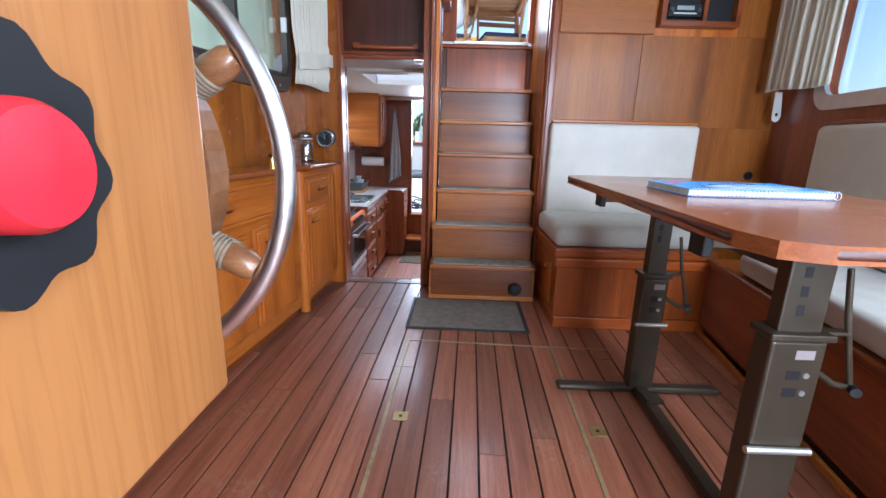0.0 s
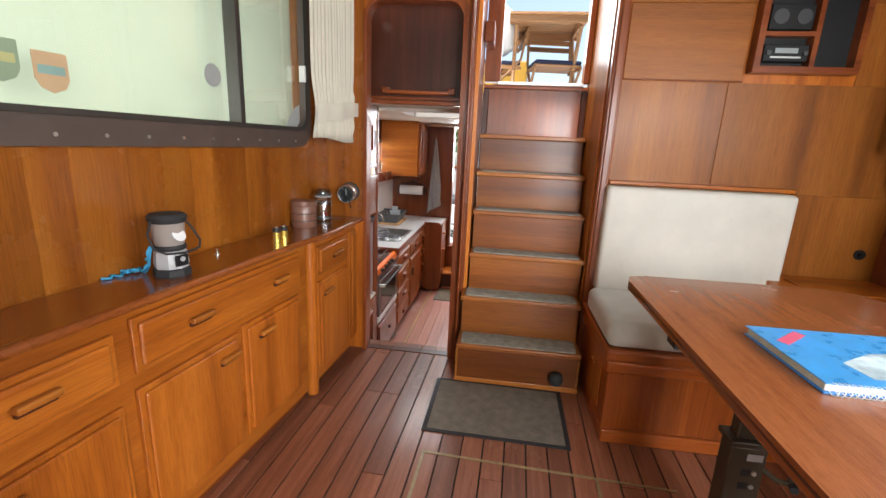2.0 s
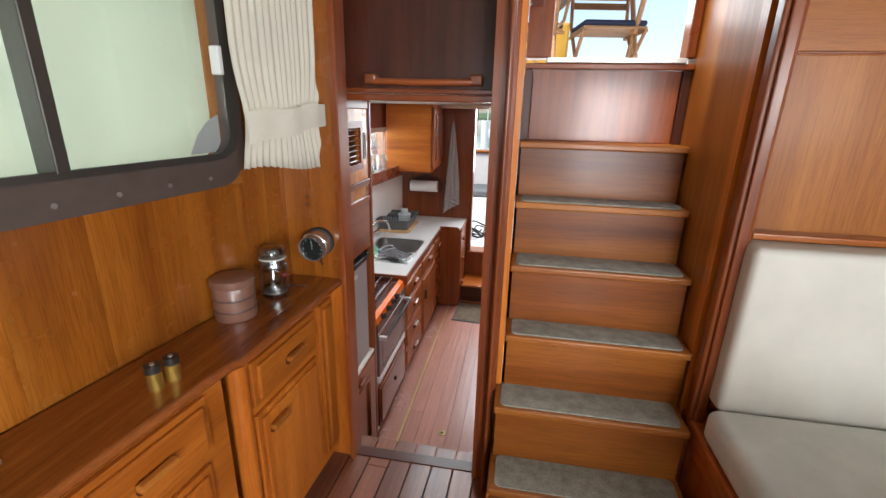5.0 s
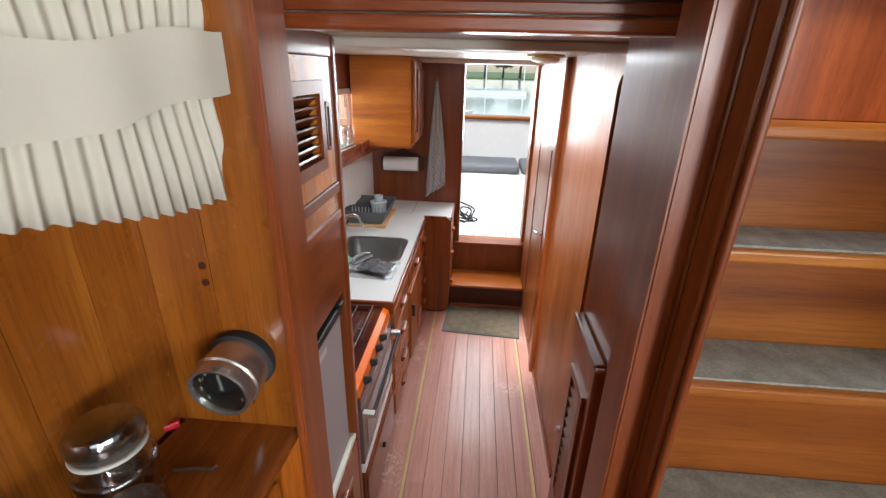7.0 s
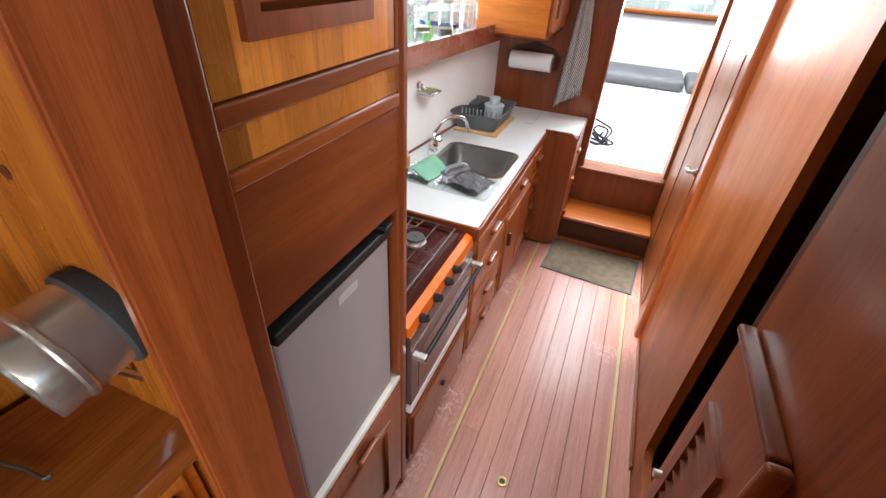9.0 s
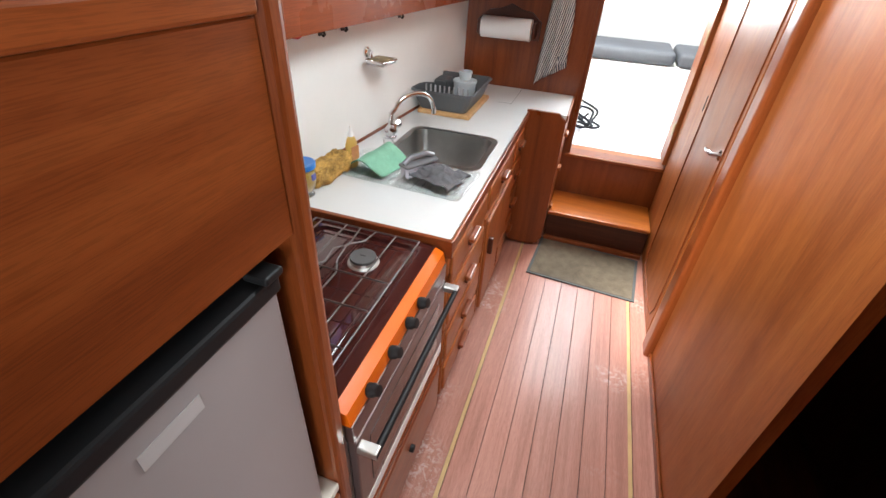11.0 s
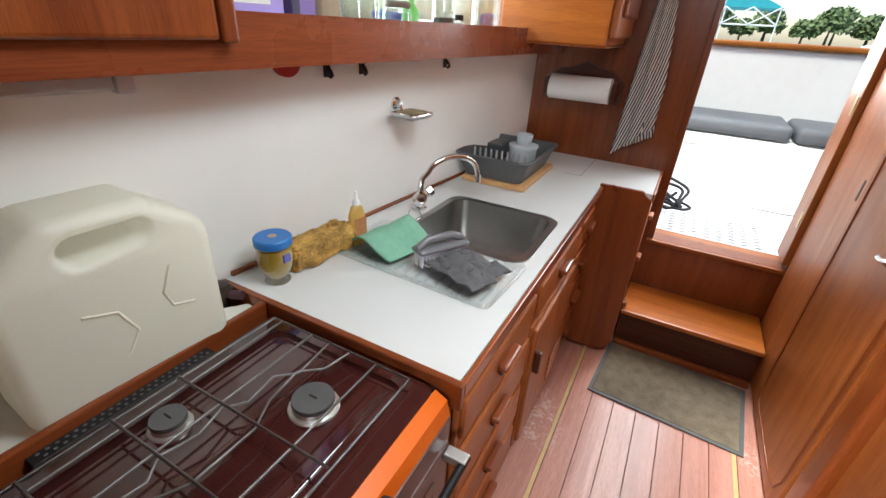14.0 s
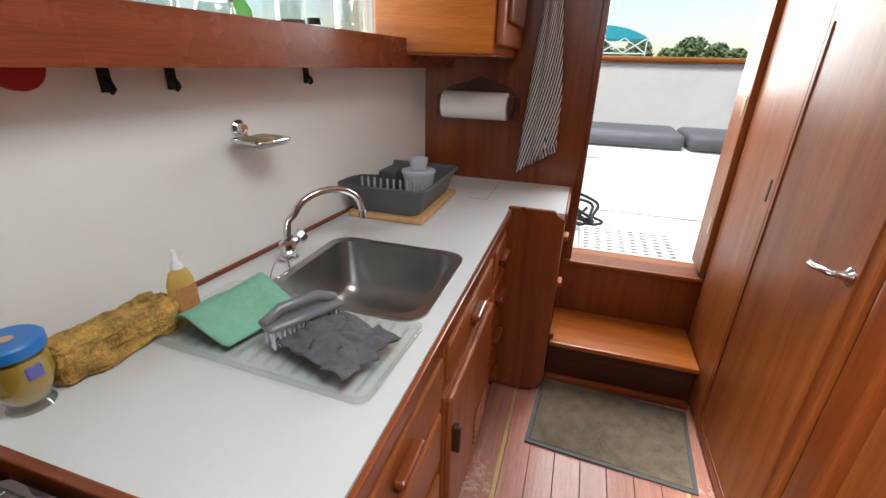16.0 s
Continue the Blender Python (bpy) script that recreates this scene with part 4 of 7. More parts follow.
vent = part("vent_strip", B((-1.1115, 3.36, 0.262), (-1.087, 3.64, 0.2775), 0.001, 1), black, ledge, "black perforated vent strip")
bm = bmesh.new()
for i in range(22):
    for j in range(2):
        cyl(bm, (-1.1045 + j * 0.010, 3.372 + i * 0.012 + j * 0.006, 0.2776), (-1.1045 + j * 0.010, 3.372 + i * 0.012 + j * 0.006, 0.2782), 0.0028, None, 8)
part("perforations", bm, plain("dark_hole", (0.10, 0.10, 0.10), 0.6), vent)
# dark block that gives the recess behind the cooker its shade
structure("wall_cooker_back", B((-1.30, 3.206, GALLEY_Z), (-1.09, 3.79, 0.2345)), darkm["z"], "solid dark block that stands in for the shaded space behind the cooker", "wall")
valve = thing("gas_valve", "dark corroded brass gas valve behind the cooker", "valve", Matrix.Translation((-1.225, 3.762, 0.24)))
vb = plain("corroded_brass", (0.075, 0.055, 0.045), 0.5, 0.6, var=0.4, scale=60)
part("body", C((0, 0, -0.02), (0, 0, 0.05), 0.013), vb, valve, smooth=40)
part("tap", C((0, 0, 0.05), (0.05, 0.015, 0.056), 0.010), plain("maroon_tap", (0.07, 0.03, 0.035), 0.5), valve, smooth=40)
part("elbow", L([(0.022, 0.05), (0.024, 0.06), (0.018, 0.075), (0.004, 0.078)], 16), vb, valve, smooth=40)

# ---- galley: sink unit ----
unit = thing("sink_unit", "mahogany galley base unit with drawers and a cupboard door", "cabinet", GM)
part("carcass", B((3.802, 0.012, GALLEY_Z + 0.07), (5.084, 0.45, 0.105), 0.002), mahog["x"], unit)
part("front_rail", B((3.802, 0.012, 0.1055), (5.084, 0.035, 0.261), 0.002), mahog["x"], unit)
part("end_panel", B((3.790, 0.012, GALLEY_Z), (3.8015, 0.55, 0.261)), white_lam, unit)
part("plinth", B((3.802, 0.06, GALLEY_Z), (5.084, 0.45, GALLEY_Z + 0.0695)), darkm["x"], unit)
FR = galw


def pull(x, z, parent):
    part("handle", B((x - 0.048, -0.0085, z - 0.004), (x + 0.048, -0.032, z + 0.014), 0.006), mahog["x"], parent)
    # dark wooden strip in place of the shade below the handle
    part("finger_shade", B((x - 0.044, -0.0085, z - 0.018), (x + 0.044, -0.020, z - 0.0045), 0.003), darkm["x"], parent)


for z0, z1 in ((0.095, 0.232), (-0.088, 0.084), (-0.262, -0.099), (-0.43, -0.273)):
    pull(4.05, (z0 + z1) / 2, panel_door("drawer", 3.815, 4.29, z0, z1, 0.0115, 0.020, FR["x"], unit))
pull(4.56, 0.163, panel_door("drawer", 4.305, 4.815, 0.095, 0.232, 0.0115, 0.020, FR["x"], unit))
dm = panel_door("door", 4.305, 4.815, -0.43, 0.078, 0.0115, 0.030, FR["z"], unit)
part("handle", B((4.325, -0.0195, -0.10), (4.345, -0.040, -0.02), 0.005), darkm["z"], dm)
for i in range(5):
    part("louvre", B((4.60, -0.0195, -0.36 + i * 0.025), (4.76, -0.0245, -0.345 + i * 0.025), 0.002), FR["x"], dm)
for z0, z1 in ((0.095, 0.232), (-0.075, 0.084), (-0.250, -0.086), (-0.43, -0.262)):
    pull(4.95, (z0 + z1) / 2, panel_door("drawer", 4.83, 5.075, z0, z1, 0.0115, 0.020, FR["x"], unit))

corner = thing("corner_locker", "dark mahogany corner locker at the end of the worktop", "locker")
part("front_panel", S([(-0.655, GALLEY_Z + 0.02), (-0.50, GALLEY_Z + 0.02), (-0.452, -0.44), (-0.452, 0.27), (-0.475, 0.283), (-0.49, 0.30), (-0.655, 0.30)], [], 5.086, 5.105, "y"), mahog["z"], corner)
part("body", B((-0.65, 5.1055, GALLEY_Z + 0.02), (-0.47, AFT - 0.001, 0.261), 0.002), mahog["z"], corner)
for z0, z1 in ((0.07, 0.25), (-0.14, 0.06), (-0.42, -0.15)):
    b = part("door", B((-0.4695, 5.115, z0), (-0.452, AFT - 0.006, z1), 0.004), FR["z"], corner)
    part("handle", B((-0.4515, 5.20, (z0 + z1) / 2 - 0.01), (-0.432, 5.26, (z0 + z1) / 2 + 0.012), 0.005), FR["y"], b)

counter = thing("galley_worktop", "white laminate galley worktop with mahogany edges", "worktop")
outl = [(-0.652, 3.803), (-0.652, 5.0855), (-0.50, 5.106), (-0.456, 5.106), (-0.456, AFT - 0.0005), (hull(AFT) + 0.002, AFT - 0.0005), (hull(3.803) + 0.002, 3.803)]
SX0, SX1, SY0, SY1 = -1.075, -0.705, 4.270, 4.618
part("top", S(outl, [rounded(SX0, SX1, SY0, SY1, 0.045)], 0.262, 0.292, "z"), white_lam, counter)
part("front_edge", B((-0.6515, 3.803, 0.256), (-0.640, 5.0855, 0.290), 0.003), mahog["y"], counter)
part("cooker_edge", B((-1.265, 3.787, 0.236), (-0.640, 3.8025, 0.2965), 0.003), mahog["x"], counter)
part("scorch", S([(-0.83, 0.262), (-0.80, 0.272), (-0.77, 0.262), (-0.745, 0.248), (-0.80, 0.244), (-0.85, 0.250)], [], 3.7855, 3.7868, "y"), plain("scorched_wood", (0.015, 0.008, 0.006), 0.6), counter, "black scorch mark")
part("end_edge", B((-0.4555, 5.106, 0.256), (-0.446, AFT - 0.0005, 0.294), 0.003), galw["y"], counter)


part("hatch_line", B((-0.83, 5.172, 0.2921), (-0.755, 5.1735, 0.2925)), caulk, counter)
part("hatch_line", B((-0.756, 5.172, 0.2921), (-0.7545, 5.48, 0.2925)), caulk, counter)

sink = thing("kitchen_sink", "square stainless steel sink let into the worktop", "sink")
part("rim", S(rounded(SX0 - 0.012, SX1 + 0.012, SY0 - 0.012, SY1 + 0.012, 0.055), [rounded(SX0 + 0.012, SX1 - 0.012, SY0 + 0.012, SY1 - 0.012, 0.05)], 0.2922, 0.2955, "z"), sink_steel, sink)
bm = bmesh.new()
loops = []
for ins, z, r in ((0.011, 0.2925, 0.05), (0.013, 0.27, 0.05), (0.02, 0.17, 0.05), (0.03, 0.145, 0.05), (0.055, 0.135, 0.04)):
    loops.append([bm.verts.new((x, y, z)) for x, y in rounded(SX0 + ins, SX1 - ins, SY0 + ins, SY1 - ins, r)])
for a, b in zip(loops, loops[1:]):
    for i in range(len(a)):
        bm.faces.new((a[i], a[(i + 1) % len(a)], b[(i + 1) % len(b)], b[i]))
bm.faces.new(loops[-1])
part("bowl", bm, sink_steel, sink, smooth=60)
part("waste", L([(0.028, 0.136), (0.026, 0.1375), (0.004, 0.137)], 20, Matrix.Translation((-0.95, 4.45, 0))), black, sink)

# splashback, shelf, lockers above
structure("splashback", S(rect(-0.60, 1.703, 0.2925, 0.757), [], -0.005, -0.0005, "y"), splash, "white laminate splashback above the worktop", "splashback").matrix_world = PORTG
shelf = thing("spice_shelf", "long mahogany shelf with a high front board above the splashback", "shelf", PORTG)
fb = [(-0.58, 0.757), (1.69, 0.757), (1.69, 0.795), (1.42, 0.797), (1.395, 0.806), (1.38, 0.83), (1.36, 0.848), (-0.58, 0.850)]
part("front_board", S(fb, [], -0.135, -0.115, "y"), wood("shelf_board", (0.15, 0.030, 0.012), (0.25, 0.058, 0.020), (0.33, 0.09, 0.033), axis="x", rough=0.26, grain=30, coat=0.6), shelf)
part("board", B((-0.58, -0.1145, 0.7575), (1.69, -0.006, 0.772)), mahog["x"], shelf)
ucab = thing("wall_cupboard", "mahogany wall cupboard above the cooker", "cupboard", PORTG)
part("body", B((-0.58, -0.114, 0.78), (0.03, -0.0005, 1.384), 0.002), mahog["z"], ucab)
part("door", B((-0.55, -0.16, 0.805), (0.00, -0.136, 1.36), 0.008, 3), mahog["z"], ucab)
part("edge", B((0.0005, -0.165, 0.80), (0.03, -0.1355, 1.384), 0.006, 3), mahog["z"], ucab)
ccup = thing("corner_cupboard", "varnished corner wall cupboard beside the towel", "cupboard")
part("body", B((-1.15, 5.045, 0.803), (-0.742, AFT - 0.0005, 1.384), 0.006), cabin["x"], ccup)
part("bottom", B((-1.15, 5.04, 0.797), (-0.735, AFT - 0.0005, 0.8025), 0.002), mahog["x"], ccup)
cd = part("door", B((-0.7415, 5.06, 0.83), (-0.715, 5.46, 1.36), 0.008, 3), galw["z"], ccup)
part("moulding", B((-0.7145, 5.11, 0.90), (-0.700, 5.41, 1.30), 0.006), mahog["z"], cd)

# galley window frame
gw = thing("galley_window", "rounded white-framed galley window above the shelf", "window", PORTG)
part("frame", S(rounded(0.38, 1.38, 0.785, 1.18, 0.075), [rounded(0.415, 1.345, 0.815, 1.145, 0.05)], -0.014, -0.0005, "y"), plain("pale_alu", (0.55, 0.55, 0.54), 0.35, 0.5), gw)
g = part("glass", S(rounded(0.40, 1.36, 0.80, 1.16, 0.06), [], 0.020, 0.024, "y"), pane, gw)
g.visible_shadow = False

# ---- galley: starboard side ----
post = thing("partition_post", "rounded mahogany post at the end of the partition", "post")
part("post", B((0.128, 4.405, GALLEY_Z - 0.012), (0.19, 4.50, 1.384), 0.016, 4), mahog["z"], post)
part("bead", B((0.148, 4.5005, GALLEY_Z), (0.19, 4.511, 1.384), 0.003), galw["z"], post)
dr = tagged(part("door_1", B((0.139, 4.535, GALLEY_Z + 0.025), (0.1575, 5.088, 1.365), 0.004), galw["z"]), "varnished mahogany cabin door with chrome lever handle", "door", "", "structure")
lv = part("handle_plate", L([(0.021, 0), (0.021, 0.004), (0.012, 0.010), (0.009, 0.030)], 20, Matrix.Translation((0.139, 4.60, 0.385)) @ Matrix.Rotation(radians(-90), 4, "Y")), chrome, dr, "chrome rose", smooth=40)
part("lever", T([(0.112, 4.60, 0.385), (0.105, 4.603, 0.385), (0.103, 4.63, 0.383), (0.106, 4.67, 0.374), (0.110, 4.70, 0.370)], 0.008, 10), chrome, lv, "chrome lever", smooth=60)
part("bead", T([(0.1385, 4.57, 0.9), (0.1385, 4.57, -0.36), (0.1385, 4.60, -0.42), (0.1385, 4.66, -0.44), (0.1385, 5.03, -0.44), (0.1385, 5.06, -0.40), (0.1385, 5.06, 0.9)], 0.004, 8), mahog["z"], dr, smooth=60)
pn = tagged(part("door_2", B((0.142, 5.094, GALLEY_Z + 0.025), (0.1575, 5.47, 1.365), 0.004), galw["z"]), "narrow varnished locker door with a finger slot", "door", "", "structure")
part("finger_slot", B((0.1405, 5.125, 0.40), (0.1425, 5.137, 0.47)), black, pn)
structure("skirting_starboard", B((0.147, 3.60, GALLEY_Z), (0.1575, 4.4045, GALLEY_Z + 0.03), 0.003), mahog["y"], "mahogany skirting on the galley partition", "baseboard")

# stair side panel with the small louvred door
lvd = thing("louvred_door", "small mahogany louvred door in the side of the stairs", "door")
part("leaf", S(rect(2.765, 2.975, 0.05, 0.760), [rect(2.835, 2.92, 0.25, 0.63)], -0.020, -0.0065, "x"), mahog["z"], lvd)
part("edge", B((-0.032, 2.748, 0.04), (-0.0065, 2.7645, 0.772), 0.006, 3), mahog["z"], lvd)
part("top_edge", B((-0.030, 2.765, 0.7605), (-0.0065, 2.98, 0.774), 0.005, 3), mahog["y"], lvd)
part("louvre_frame", S(rect(2.815, 2.94, 0.23, 0.65), [rect(2.836, 2.919, 0.251, 0.629)], -0.028, -0.0205, "x"), mahog["z"], lvd)
for i in range(11):
    ob = part("louvre", B((-0.012, 2.837, -0.001), (0.004, 2.918, 0.003)), mahog["y"], lvd)
    ob.matrix_local = pose(-0.016, 0, 0.27 + i * 0.033, 0, -40, 0)
part("catch", C((-0.0205, 2.955, 0.42), (-0.034, 2.955, 0.42), 0.008), steel, lvd, "steel catch", smooth=40)

# ---- galley: exit ----
step = thing("exit_step", "low wooden step box below the exit", "step")
part("riser", B((-0.445, 5.222, GALLEY_Z + 0.001), (0.1365, 5.24, -0.3325)), darkm["x"], step)
part("top", B((-0.449, 5.195, -0.332), (0.1365, AFT - 0.0005, -0.309), 0.006, 3), cabin["x"], step, "lighter orange varnished step top")
part("batten", B((-0.445, 5.195, GALLEY_Z + 0.001), (0.1365, 5.2215, GALLEY_Z + 0.03), 0.005), mahog["x"], step)
frame_x = thing("exit_doorway", "varnished wooden frame round the exit to the aft deck", "door frame")
part("jamb", B((-0.432, 5.484, -0.02), (-0.4055, AFT - 0.0005, 1.351), 0.004), mahog["z"], frame_x)
part("jamb", B((0.1205, 5.482, -0.02), (0.1465, 5.64, 1.351), 0.004), galw["z"], frame_x)
part("sill", B((-0.432, 5.480, -0.0655), (0.1465, 5.66, -0.046), 0.004), galw["x"], frame_x)
part("worn_patch", S([(0.02, 5.50), (0.10, 5.51), (0.09, 5.55), (0.06, 5.562), (0.03, 5.55)], [], -0.0459, -0.0452, "z"), plain("worn_yellow_wood", (0.62, 0.28, 0.08), 0.7, var=0.3, scale=40), frame_x)
for z in (0.15, 0.62, 1.10):
    part("hinge", B((0.1185, 5.50, z), (0.1215, 5.53, z + 0.07)), brass, frame_x)
gm = thing("door_mat", "worn brown coir door mat in front of the exit step", "door mat", pose(-0.18, 4.995, GALLEY_Z + 0.0012, 0, 0, -4.0))
part("mat_surface", B((-0.275, -0.185, 0), (0.275, 0.185, 0.008), 0.003), coir, gm)
part("border", S(rect(-0.29, 0.29, -0.20, 0.20), [rect(-0.2755, 0.2755, -0.1855, 0.1855)], 0, 0.006, "z"), plain("grey_rubber_border", (0.075, 0.08, 0.08), 0.6), gm, "grey rubber border")
lamp = thing("deckhead_lamp", "oval brass ceiling lamp that is switched off", "ceiling lamp", Matrix.Translation((0.0, 4.22, CEIL_G)))
part("base", L([(0.085, 0.0), (0.085, -0.008), (0.07, -0.014)], 28), brass, lamp, smooth=40)
part("shade", L([(0.068, -0.0145), (0.06, -0.028), (0.03, -0.036), (0.004, -0.038)], 28), plain("opal_glass", (0.6, 0.5, 0.34), 0.3), lamp, smooth=40)

# ---- outside ----
water = structure("water", S(rect(-900, 900, -900, 900), [], -1.42, -1.40, "z"), plain("harbour_water", (0.36, 0.39, 0.37), 0.08, var=0.15, scale=0.6, bump=0.05, bscale=2.0), "grey-green harbour water", "water")
# its hole continues the added light opening of the galley ceiling
structure("deck_roof", S([(-1.5, 3.102), (2.3, 3.102), (2.3, AFT + 0.12), (-1.5, AFT + 0.12)], [rect(-0.62, -0.08, 3.55, 4.2)], 1.426, 1.48, "z"), hull_white, "white coach roof deck above the galley", "deck")
structure("deck_aft", B((-1.6, AFT + 0.0905, -0.30), (1.6, 7.6, -0.10)), hull_white, "white aft deck", "deck")
cockpit = thing("cockpit_bench", "white moulded cockpit seat at the stern", "seat")
part("seat_front", B((-1.6, 6.50, -0.099), (1.6, 6.98, 0.325), 0.02), hull_white, cockpit)
part("backrest", B((-1.6, 7.02, -0.099), (1.6, 7.14, 0.81), 0.02), hull_white, cockpit)
part("locker_lid", B((-0.62, 6.496, 0.25), (-0.30, 6.4995, 0.30), 0.001, 1), cream, cockpit)
solid("stern_rail", B((-1.6, 7.0, 0.812), (1.6, 7.16, 0.850), 0.014, 3), teak["x"], "varnished wooden capping rail on the stern bulwark", "rail")
grey_cush = plain("grey_cushion", (0.10, 0.105, 0.115), 0.7, var=0.2, bump=0.2, bscale=300)
for x0, x1 in ((-1.3, 0.155), (0.175, 1.4)):
    solid("cockpit_cushion", B((x0, 6.49, 0.327), (x1, 6.97, 0.42), 0.035, 4), grey_cush, "dark grey cockpit cushion on the white seat", "cushion", smooth=50, group="cockpit cushions")
grate = thing("deck_grating", "white plastic deck grating with slots outside the exit", "grating")
holes = [rounded(-0.352 + i * 0.0585, -0.322 + i * 0.0585, 5.698 + j * 0.043, 5.719 + j * 0.043, 0.005, n=2) for i in range(8) for j in range(9)]
part("panel", S(rect(-0.37, 0.11, 5.67, 6.09), holes, -0.0745, -0.070, "z"), hull_white, grate)
# near-black sheet close under the slots, coloured for the dark inside them
part("underside", B((-0.36, 5.68, -0.0996), (0.10, 6.08, -0.0745)), plain("slot_shade", (0.035, 0.035, 0.035), 0.9), grate)
rp = []
for i in range(150):
    a = i * 0.21
    k = i / 150
    rp.append((-0.40 + 0.05 * math.sin(k * 11) + (0.085 + 0.025 * math.sin(i * 0.47)) * math.cos(a), 6.16 + 0.03 * math.cos(k * 7) + (0.06 + 0.02 * math.cos(i * 0.33)) * math.sin(a), -0.088 + 0.15 * k * abs(math.sin(a * 0.5 + 0.4)) + 0.05 * k))
solid("mooring_rope", T(rp, 0.009, 7), plain("black_rope", (0.02, 0.02, 0.024), 0.8, var=0.4, scale=200, bump=0.6), "coiled black mooring rope on the aft deck", "rope", smooth=60)

# deck furniture seen through the hatch
dteak = wood("deck_furniture", (0.32, 0.15, 0.06), (0.45, 0.23, 0.10), (0.55, 0.32, 0.16), axis="x", rough=0.5, coat=0.0, grain=40)
dt = thing("deck_table", "slatted wooden folding table on the coach roof", "table", Matrix.Translation((0.47, 4.66, 1.48)))
for i in range(9):
    part("slat", B((-0.33, -0.36 + i * 0.081, 0.755), (0.33, -0.285 + i * 0.081, 0.775), 0.003), dteak, dt)
for y in (-0.34, 0.32):
    part("apron", B((-0.33, y, 0.70), (0.33, y + 0.022, 0.7545), 0.003), dteak, dt)
for x in (-0.28, 0.255):
    part("cross_rail", B((x, -0.317, 0.70), (x + 0.022, 0.319, 0.7545), 0.003), dteak, dt)
    for s in (-1, 1):
        part("leg", T([(x + 0.011, s * 0.30, 0.0), (x + 0.011, -s * 0.26, 0.70)], 0.017, 6), dteak, dt)


def chair(x, y, turn):
    c = thing("folding_chair", "folding wooden deck chair with a navy seat cushion", "chair", pose(x, y, 1.48, 0, 0, turn), "chairs at the deck table")
    for i in range(6):
        part("slat", B((-0.21, -0.2 + i * 0.068, 0.405), (0.21, -0.142 + i * 0.068, 0.42), 0.003), dteak, c)
    for sx in (-0.215, 0.195):
        part("front_leg", T([(sx + 0.01, -0.24, 0.0), (sx + 0.01, 0.20, 0.47), (sx + 0.01, 0.27, 0.86)], 0.013, 6), dteak, c)
        part("back_leg", T([(sx + 0.01, 0.25, 0.0), (sx + 0.01, -0.19, 0.40)], 0.013, 6), dteak, c)
        part("seat_rail", B((sx, -0.205, 0.385), (sx + 0.02, 0.21, 0.4045), 0.002), dteak, c)
    for i in range(4):
        part("back_slat", B((-0.20, 0.238 + i * 0.010, 0.60 + i * 0.065), (0.20, 0.252 + i * 0.010, 0.645 + i * 0.065), 0.003), dteak, c)
    solid("seat_cushion", B((-0.21, -0.2, 0.421), (0.21, 0.2, 0.458), 0.016, 3), plain("navy_cloth", (0.03, 0.035, 0.075), 0.85, var=0.25, bump=0.2), "thin navy cushion on a deck chair", "cushion", pose(x, y, 1.48, 0, 0, turn), 50, "deck chair cushions")
    return c


chair(0.57, 4.78, 8)
chair(0.03, 4.85, -80)
solid("deck_locker", B((-0.15, 5.3, 1.4805), (0.36, 5.7, 2.05), 0.02), plain("yellow_box", (0.75, 0.42, 0.06), 0.5), "yellow locker on the coach roof", "locker")
solid("fender", L([(0.01, 0), (0.05, 0.02), (0.13, 0.08), (0.15, 0.2), (0.13, 0.34), (0.05, 0.42), (0.02, 0.45)], 20, Matrix.Translation((0.08, 4.75, 1.98))), hull_white, "white round fender hanging above the deck", "fender", smooth=60)
solid("fender_line", T([(0.08, 4.75, 2.43), (0.08, 4.75, 3.6)], 0.006), hull_white, "thin white line that holds the fender", "line")

# canvas cover outside the port window
bm = bmesh.new()
n, k = 40, 10
grid_v = [[bm.verts.new((-2.6 + 4.6 * i / n, 0.34 + 0.02 * math.sin(i * 0.9 + j * 0.5) + 0.008 * math.sin(i * 2.3), 0.85 + 1.4 * j / k)) for j in range(k + 1)] for i in range(n + 1)]
for i in range(n):
    for j in range(k):
        bm.faces.new((grid_v[i][j], grid_v[i + 1][j], grid_v[i + 1][j + 1], grid_v[i][j + 1]))
cv = solid("canvas_cover", bm, canvas, "pale greenish canvas cover stretched outside the port window", "canvas cover", smooth=60)
cv.matrix_world = PORT


